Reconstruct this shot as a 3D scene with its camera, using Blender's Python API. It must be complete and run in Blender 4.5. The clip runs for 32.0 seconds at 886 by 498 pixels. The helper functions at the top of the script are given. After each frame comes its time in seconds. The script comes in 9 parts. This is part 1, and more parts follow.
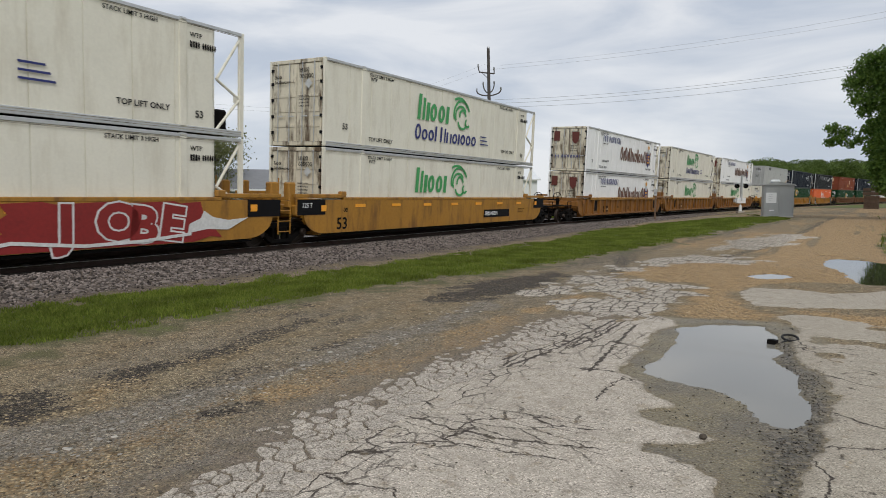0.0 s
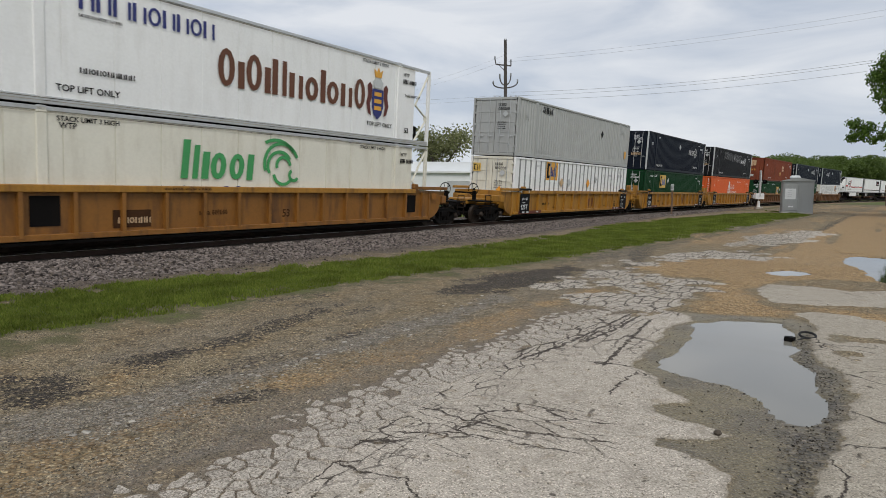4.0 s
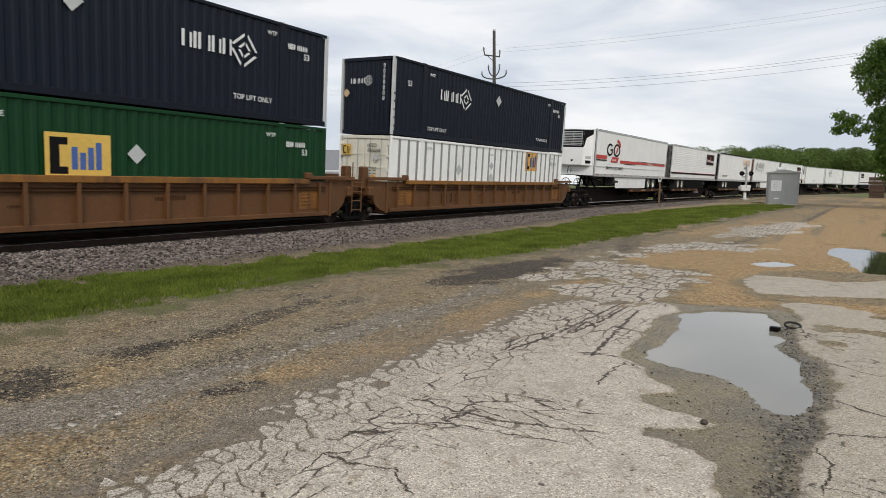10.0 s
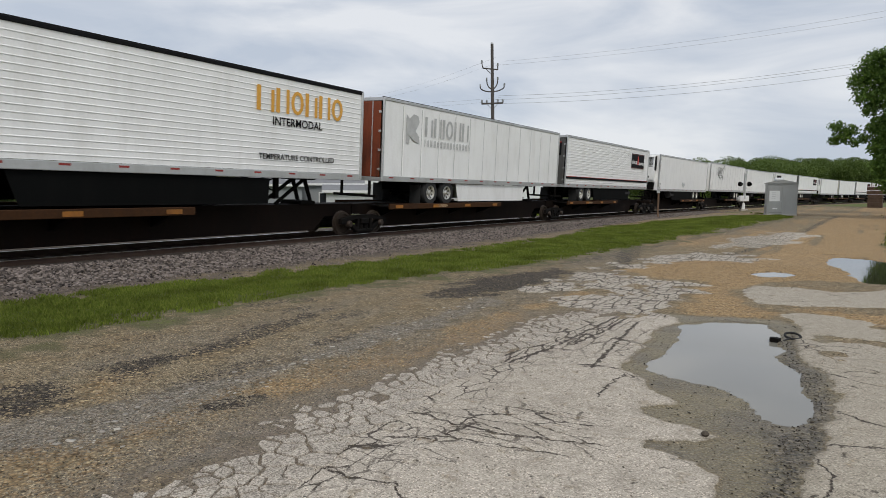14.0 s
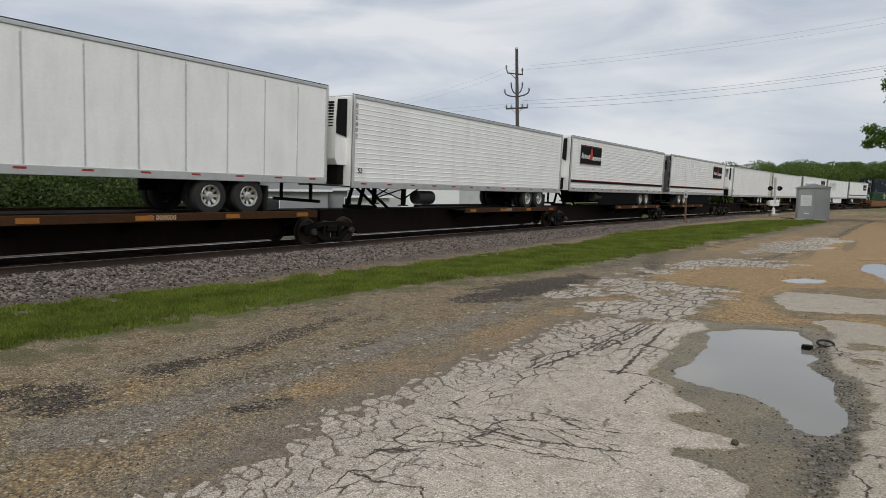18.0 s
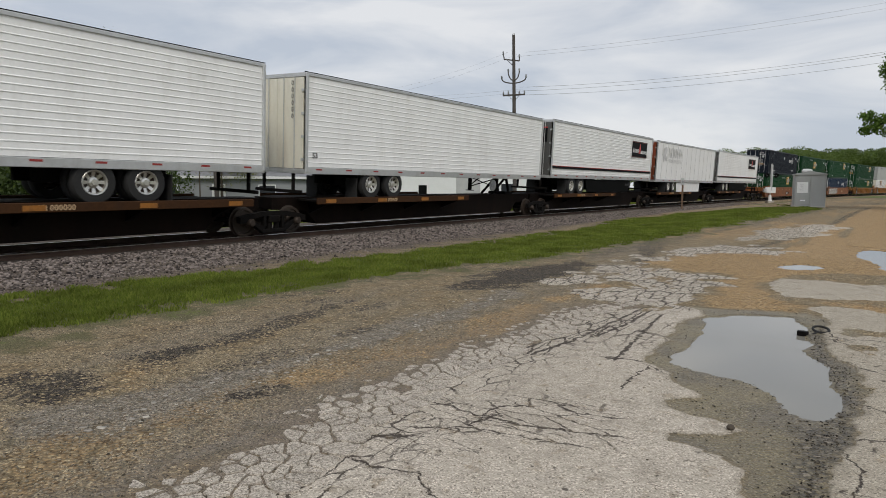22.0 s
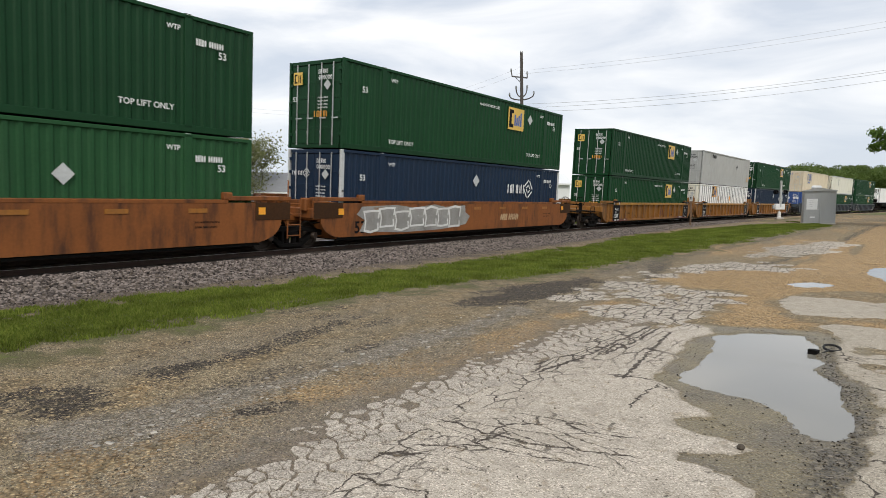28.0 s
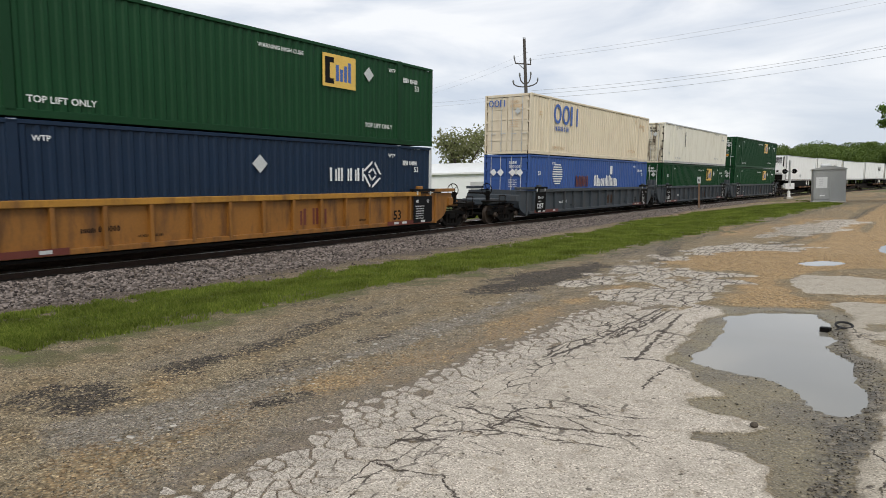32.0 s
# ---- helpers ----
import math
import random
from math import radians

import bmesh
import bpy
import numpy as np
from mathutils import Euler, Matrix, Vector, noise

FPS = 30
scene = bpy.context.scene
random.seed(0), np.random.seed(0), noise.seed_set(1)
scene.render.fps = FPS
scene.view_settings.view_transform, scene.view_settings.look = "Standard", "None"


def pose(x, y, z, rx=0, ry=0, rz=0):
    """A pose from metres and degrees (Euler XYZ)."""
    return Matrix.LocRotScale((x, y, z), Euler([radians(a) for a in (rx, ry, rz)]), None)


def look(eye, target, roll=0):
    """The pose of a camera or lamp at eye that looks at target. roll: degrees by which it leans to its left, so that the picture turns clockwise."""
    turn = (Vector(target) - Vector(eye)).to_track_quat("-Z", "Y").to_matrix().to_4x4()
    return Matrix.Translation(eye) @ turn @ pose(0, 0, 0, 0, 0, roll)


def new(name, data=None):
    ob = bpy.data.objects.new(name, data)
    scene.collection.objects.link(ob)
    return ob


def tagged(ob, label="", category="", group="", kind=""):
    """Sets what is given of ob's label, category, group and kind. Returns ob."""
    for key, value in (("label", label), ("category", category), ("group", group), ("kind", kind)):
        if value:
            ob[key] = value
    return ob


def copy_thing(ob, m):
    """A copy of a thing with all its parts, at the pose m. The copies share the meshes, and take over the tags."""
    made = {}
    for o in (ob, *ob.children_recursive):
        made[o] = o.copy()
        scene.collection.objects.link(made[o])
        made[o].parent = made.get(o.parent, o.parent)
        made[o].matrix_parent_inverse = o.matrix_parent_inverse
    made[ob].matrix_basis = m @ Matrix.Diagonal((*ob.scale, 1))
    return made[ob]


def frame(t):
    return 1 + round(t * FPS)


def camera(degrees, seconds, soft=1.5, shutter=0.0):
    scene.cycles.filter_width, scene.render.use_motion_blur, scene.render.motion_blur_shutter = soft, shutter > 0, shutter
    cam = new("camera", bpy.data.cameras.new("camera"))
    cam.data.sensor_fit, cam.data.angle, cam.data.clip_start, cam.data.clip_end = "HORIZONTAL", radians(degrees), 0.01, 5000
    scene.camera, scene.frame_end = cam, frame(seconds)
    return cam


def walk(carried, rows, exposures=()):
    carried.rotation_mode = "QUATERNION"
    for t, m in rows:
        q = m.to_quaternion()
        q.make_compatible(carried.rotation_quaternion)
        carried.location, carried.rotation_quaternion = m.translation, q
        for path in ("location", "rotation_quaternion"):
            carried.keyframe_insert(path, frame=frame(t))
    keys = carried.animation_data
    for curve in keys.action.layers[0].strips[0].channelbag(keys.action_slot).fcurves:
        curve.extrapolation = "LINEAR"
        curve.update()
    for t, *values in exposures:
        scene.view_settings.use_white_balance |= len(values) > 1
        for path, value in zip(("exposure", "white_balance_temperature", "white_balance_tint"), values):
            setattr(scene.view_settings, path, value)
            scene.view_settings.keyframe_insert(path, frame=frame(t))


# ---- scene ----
PATH = (
    (0, -0.000, 0.000, 1.750, 31.58, -4.61, 0.08),
    (0.5, -0.004, -0.008, 1.752, 31.96, -4.38, -0.24),
    (1, -0.003, -0.013, 1.749, 32.21, -4.22, -0.57),
    (1.5, -0.008, -0.018, 1.749, 32.51, -4.26, -0.74),
    (2, -0.001, -0.019, 1.745, 32.57, -4.39, -0.41),
    (2.5, 0.001, -0.017, 1.742, 32.80, -4.51, -0.18),
    (3, -0.003, -0.010, 1.740, 32.92, -4.89, -0.18),
    (3.5, -0.006, -0.004, 1.741, 32.79, -5.29, -0.45),
    (5.5, -0.010, -0.007, 1.742, 33.21, -5.20, -0.73),
    (6, -0.010, -0.004, 1.747, 32.55, -5.16, -0.35),
    (6.5, -0.006, -0.004, 1.743, 32.37, -5.18, -0.46),
    (7, -0.009, 0.002, 1.743, 32.36, -5.46, -0.42),
    (7.5, -0.012, 0.014, 1.745, 32.20, -5.66, 0.10),
    (8, -0.015, 0.025, 1.744, 31.68, -5.59, -0.12),
    (8.5, -0.019, 0.020, 1.745, 30.91, -5.68, -0.48),
    (9, -0.019, 0.014, 1.740, 31.10, -5.77, -0.65),
    (9.5, -0.024, 0.004, 1.742, 31.52, -6.03, -0.92),
    (10, -0.017, 0.004, 1.738, 31.88, -6.08, -0.65),
    (10.5, -0.002, 0.002, 1.738, 31.79, -6.03, -0.08),
    (11, -0.000, 0.002, 1.741, 31.68, -5.95, 0.01),
    (11.5, -0.004, 0.002, 1.742, 31.73, -5.49, -0.34),
    (12, -0.002, 0.006, 1.741, 31.75, -5.27, -0.38),
    (12.5, -0.004, 0.008, 1.744, 31.74, -5.11, -0.68),
    (13, -0.003, 0.007, 1.746, 31.68, -5.08, -0.64),
    (13.5, -0.006, 0.003, 1.746, 31.73, -5.05, -0.41),
    (14, -0.008, -0.001, 1.743, 31.81, -4.97, -0.31),
    (14.5, -0.010, 0.002, 1.746, 32.37, -5.12, -0.61),
    (16.5, -0.005, -0.000, 1.743, 32.25, -4.75, -0.83),
    (17, -0.015, -0.001, 1.745, 32.86, -4.69, -0.97),
    (17.5, -0.013, -0.011, 1.746, 33.61, -4.52, -0.77),
    (18, -0.011, -0.015, 1.744, 34.01, -4.53, -0.23),
    (18.5, 0.000, -0.025, 1.741, 34.08, -4.72, -0.28),
    (19, -0.003, -0.026, 1.741, 34.06, -5.08, -0.47),
    (19.5, -0.008, -0.027, 1.738, 34.05, -5.33, -0.60),
    (20, -0.014, -0.015, 1.737, 33.97, -5.50, -0.25),
    (20.5, -0.016, -0.016, 1.739, 33.86, -5.54, -0.36),
    (21, -0.017, -0.013, 1.739, 33.78, -5.56, 0.01),
    (21.5, -0.018, -0.011, 1.736, 33.73, -5.69, -0.04),
    (22, -0.017, -0.011, 1.736, 33.71, -5.66, -0.17),
    (22.5, -0.015, -0.019, 1.742, 33.75, -5.48, -0.40),
    (23, -0.019, -0.023, 1.742, 34.28, -5.20, -0.62),
    (23.5, -0.021, -0.020, 1.739, 34.69, -5.23, -0.65),
    (24, -0.018, -0.020, 1.743, 34.52, -5.18, -0.64),
    (24.5, -0.012, -0.019, 1.740, 34.30, -5.01, -0.49),
    (25, -0.016, -0.017, 1.741, 34.33, -5.06, -0.44),
    (25.5, -0.021, -0.009, 1.740, 34.33, -5.02, -0.44),
    (27.5, -0.022, -0.011, 1.742, 34.52, -4.87, -0.63),
    (28, -0.012, -0.023, 1.747, 34.42, -4.24, -0.29),
    (28.5, 0.016, -0.050, 1.733, 36.81, -3.76, 0.40),
    (29, 0.037, -0.048, 1.725, 33.53, -4.14, 0.18),
    (29.5, 0.013, -0.043, 1.727, 33.22, -5.09, 0.29),
    (30, 0.004, -0.049, 1.735, 34.13, -5.13, 0.69),
    (30.5, 0.007, -0.055, 1.732, 34.69, -5.13, 1.15),
    (31, 0.002, -0.055, 1.734, 34.55, -5.04, 1.41),
    (31.5, -0.000, -0.055, 1.733, 34.73, -5.03, 1.45),
    (32, 0.000, -0.058, 1.734, 35.02, -5.13, 1.46),
)
EXPOSURE = ((0, -0.1, 6530), (1, -0.24, 6500), (2, -0.2, 6480), (3, -0.15, 6480), (6, 0.02, 6570), (7, 0.18, 6620), (9, 0.17, 6720), (10, 0.13, 6720), (11, 0.06, 6640), (12, -0.1, 6540), (13, -0.08, 6530), (14, -0.1, 6530), (17, -0.17, 6600),
            (18, -0.17, 6600), (20, -0.17, 6620), (24, -0.1, 6680), (25, -0.13, 6700), (28, 0.28, 6750), (29, 0.24, 6730), (30, 0.22, 6730), (31, 0.1, 6680), (32, 0.2, 6660))
cam = camera(70.33, 32.0, soft=0.78, shutter=0.06)
walk(cam, [(t, pose(x, y, z, 90 + p, r, yaw)) for t, x, y, z, yaw, p, r in PATH], [(t, e, k, 10) for t, e, k in EXPOSURE])

# ---------------------------------------------------------------- light
world = bpy.data.worlds.new("overcast_sky")
scene.world = world
world.use_nodes = True
wn, wl = world.node_tree.nodes, world.node_tree.links
wn.clear()
SUN_EL, SUN_ROT = 45.0, 120.0
sky = wn.new("ShaderNodeTexSky")
sky.sky_type, sky.sun_disc = "NISHITA", False
sky.sun_elevation, sky.sun_rotation = radians(SUN_EL), radians(SUN_ROT)
geo = wn.new("ShaderNodeTexCoord")
mapping = wn.new("ShaderNodeMapping")
mapping.inputs["Scale"].default_value = (1.6, 1.6, 5.5)
wl.new(geo.outputs["Generated"], mapping.inputs["Vector"])
cloud = wn.new("ShaderNodeTexNoise")
cloud.inputs["Scale"].default_value, cloud.inputs["Detail"].default_value, cloud.inputs["Roughness"].default_value = 1.7, 7, 0.52
cloud.inputs["Distortion"].default_value = 0.5
wl.new(mapping.outputs["Vector"], cloud.inputs["Vector"])
ramp = wn.new("ShaderNodeValToRGB")
ramp.color_ramp.elements[0].position, ramp.color_ramp.elements[0].color = 0.39, (0.575, 0.64, 0.745, 1)
ramp.color_ramp.elements[1].position, ramp.color_ramp.elements[1].color = 0.61, (0.885, 0.91, 0.95, 1)
wl.new(cloud.outputs["Fac"], ramp.inputs["Fac"])
sky_bg = wn.new("ShaderNodeBackground")
sky_bg.inputs["Strength"].default_value = 0.10
wl.new(sky.outputs["Color"], sky_bg.inputs["Color"])
cloud_bg = wn.new("ShaderNodeBackground")
cloud_bg.inputs["Strength"].default_value = 0.99
wl.new(ramp.outputs["Color"], cloud_bg.inputs["Color"])
mixed = wn.new("ShaderNodeMixShader")
mixed.inputs["Fac"].default_value = 0.90
wl.new(sky_bg.outputs[0], mixed.inputs[1])
wl.new(cloud_bg.outputs[0], mixed.inputs[2])
wout = wn.new("ShaderNodeOutputWorld")
wl.new(mixed.outputs[0], wout.inputs["Surface"])

sun = new("sun", bpy.data.lights.new("sun", "SUN"))
sun.data.energy, sun.data.angle, sun.data.color = 1.6, radians(22), (1.0, 0.955, 0.88)
sun.matrix_world = look((0, 0, 34), (-22, 26, 0))
scene.view_settings.exposure = 0.0


# ---------------------------------------------------------------- materials
def mat(name, color, rough=0.6, metal=0.0, var=0.12, scale=3.0, bump=0.0, bump_scale=40.0, dirt=0.0,
        dirt_color=(0.10, 0.075, 0.05), stretch=(1, 1, 1), spread=0.0, spec=0.5, coord="Object", sharp=0.78):
    """Paint, metal, wood and so on: a base colour with variation at two scales, stains, relief and gloss."""
    m = bpy.data.materials.new(name)
    m.use_nodes = True
    n, l = m.node_tree.nodes, m.node_tree.links
    b = n["Principled BSDF"]
    b.inputs["Roughness"].default_value, b.inputs["Metallic"].default_value = rough, metal
    b.inputs["Specular IOR Level"].default_value = spec
    tc = n.new("ShaderNodeTexCoord")
    mp = n.new("ShaderNodeMapping")
    mp.inputs["Scale"].default_value = stretch
    l.new(tc.outputs[coord], mp.inputs["Vector"])
    info = n.new("ShaderNodeObjectInfo")
    off = n.new("ShaderNodeVectorMath")
    off.operation = "MULTIPLY_ADD"
    off.inputs[1].default_value = (17, 17, 17)
    l.new(info.outputs["Random"], off.inputs[0])
    l.new(mp.outputs["Vector"], off.inputs[2])
    big = n.new("ShaderNodeTexNoise")
    big.inputs["Scale"].default_value, big.inputs["Detail"].default_value = scale * 0.3, 4
    fine = n.new("ShaderNodeTexNoise")
    fine.inputs["Scale"].default_value, fine.inputs["Detail"].default_value = scale * 5, 6
    for t in (big, fine):
        l.new(off.outputs["Vector"], t.inputs["Vector"])
    add = n.new("ShaderNodeMath")
    add.operation = "MULTIPLY_ADD"
    add.inputs[1].default_value = 0.5
    l.new(fine.outputs["Fac"], add.inputs[0])
    half = n.new("ShaderNodeMath")
    half.operation = "MULTIPLY"
    half.inputs[1].default_value = 0.5
    l.new(big.outputs["Fac"], half.inputs[0])
    l.new(half.outputs[0], add.inputs[2])
    rng = n.new("ShaderNodeMapRange")
    rng.inputs["From Min"].default_value, rng.inputs["From Max"].default_value = 0.3, 0.7
    rng.inputs["To Min"].default_value, rng.inputs["To Max"].default_value = 1 - var, 1 + var
    l.new(add.outputs[0], rng.inputs["Value"])
    val = rng.outputs["Result"]
    if spread:
        sp = n.new("ShaderNodeMapRange")
        sp.inputs["To Min"].default_value, sp.inputs["To Max"].default_value = 1 - spread, 1 + spread
        l.new(info.outputs["Random"], sp.inputs["Value"])
        mu = n.new("ShaderNodeMath")
        mu.operation = "MULTIPLY"
        l.new(val, mu.inputs[0])
        l.new(sp.outputs["Result"], mu.inputs[1])
        val = mu.outputs[0]
    mul = n.new("ShaderNodeVectorMath")
    mul.operation = "SCALE"
    mul.inputs[0].default_value = color
    l.new(val, mul.inputs["Scale"])
    out = mul.outputs["Vector"]
    if dirt:
        st = n.new("ShaderNodeTexNoise")
        st.inputs["Scale"].default_value, st.inputs["Detail"].default_value, st.inputs["Roughness"].default_value = 1.0, 6, 0.65
        m2 = n.new("ShaderNodeMapping")
        m2.inputs["Scale"].default_value = (2.6, 2.6, 0.55)
        l.new(off.outputs["Vector"], m2.inputs["Vector"])
        l.new(m2.outputs["Vector"], st.inputs["Vector"])
        r2 = n.new("ShaderNodeMapRange")
        r2.inputs["From Min"].default_value, r2.inputs["From Max"].default_value = 0.48, sharp
        r2.inputs["To Max"].default_value = dirt
        l.new(st.outputs["Fac"], r2.inputs["Value"])
        mx = n.new("ShaderNodeMix")
        mx.data_type = "RGBA"
        mx.inputs["B"].default_value = (*dirt_color, 1)
        l.new(r2.outputs["Result"], mx.inputs["Factor"])
        l.new(out, mx.inputs["A"])
        out = mx.outputs["Result"]
    l.new(out, b.inputs["Base Color"])
    if bump:
        bt = n.new("ShaderNodeTexNoise")
        bt.inputs["Scale"].default_value, bt.inputs["Detail"].default_value = bump_scale, 5
        l.new(off.outputs["Vector"], bt.inputs["Vector"])
        bp = n.new("ShaderNodeBump")
        bp.inputs["Strength"].default_value, bp.inputs["Distance"].default_value = bump, 0.02
        l.new(bt.outputs["Fac"], bp.inputs["Height"])
        l.new(bp.outputs["Normal"], b.inputs["Normal"])
    return m


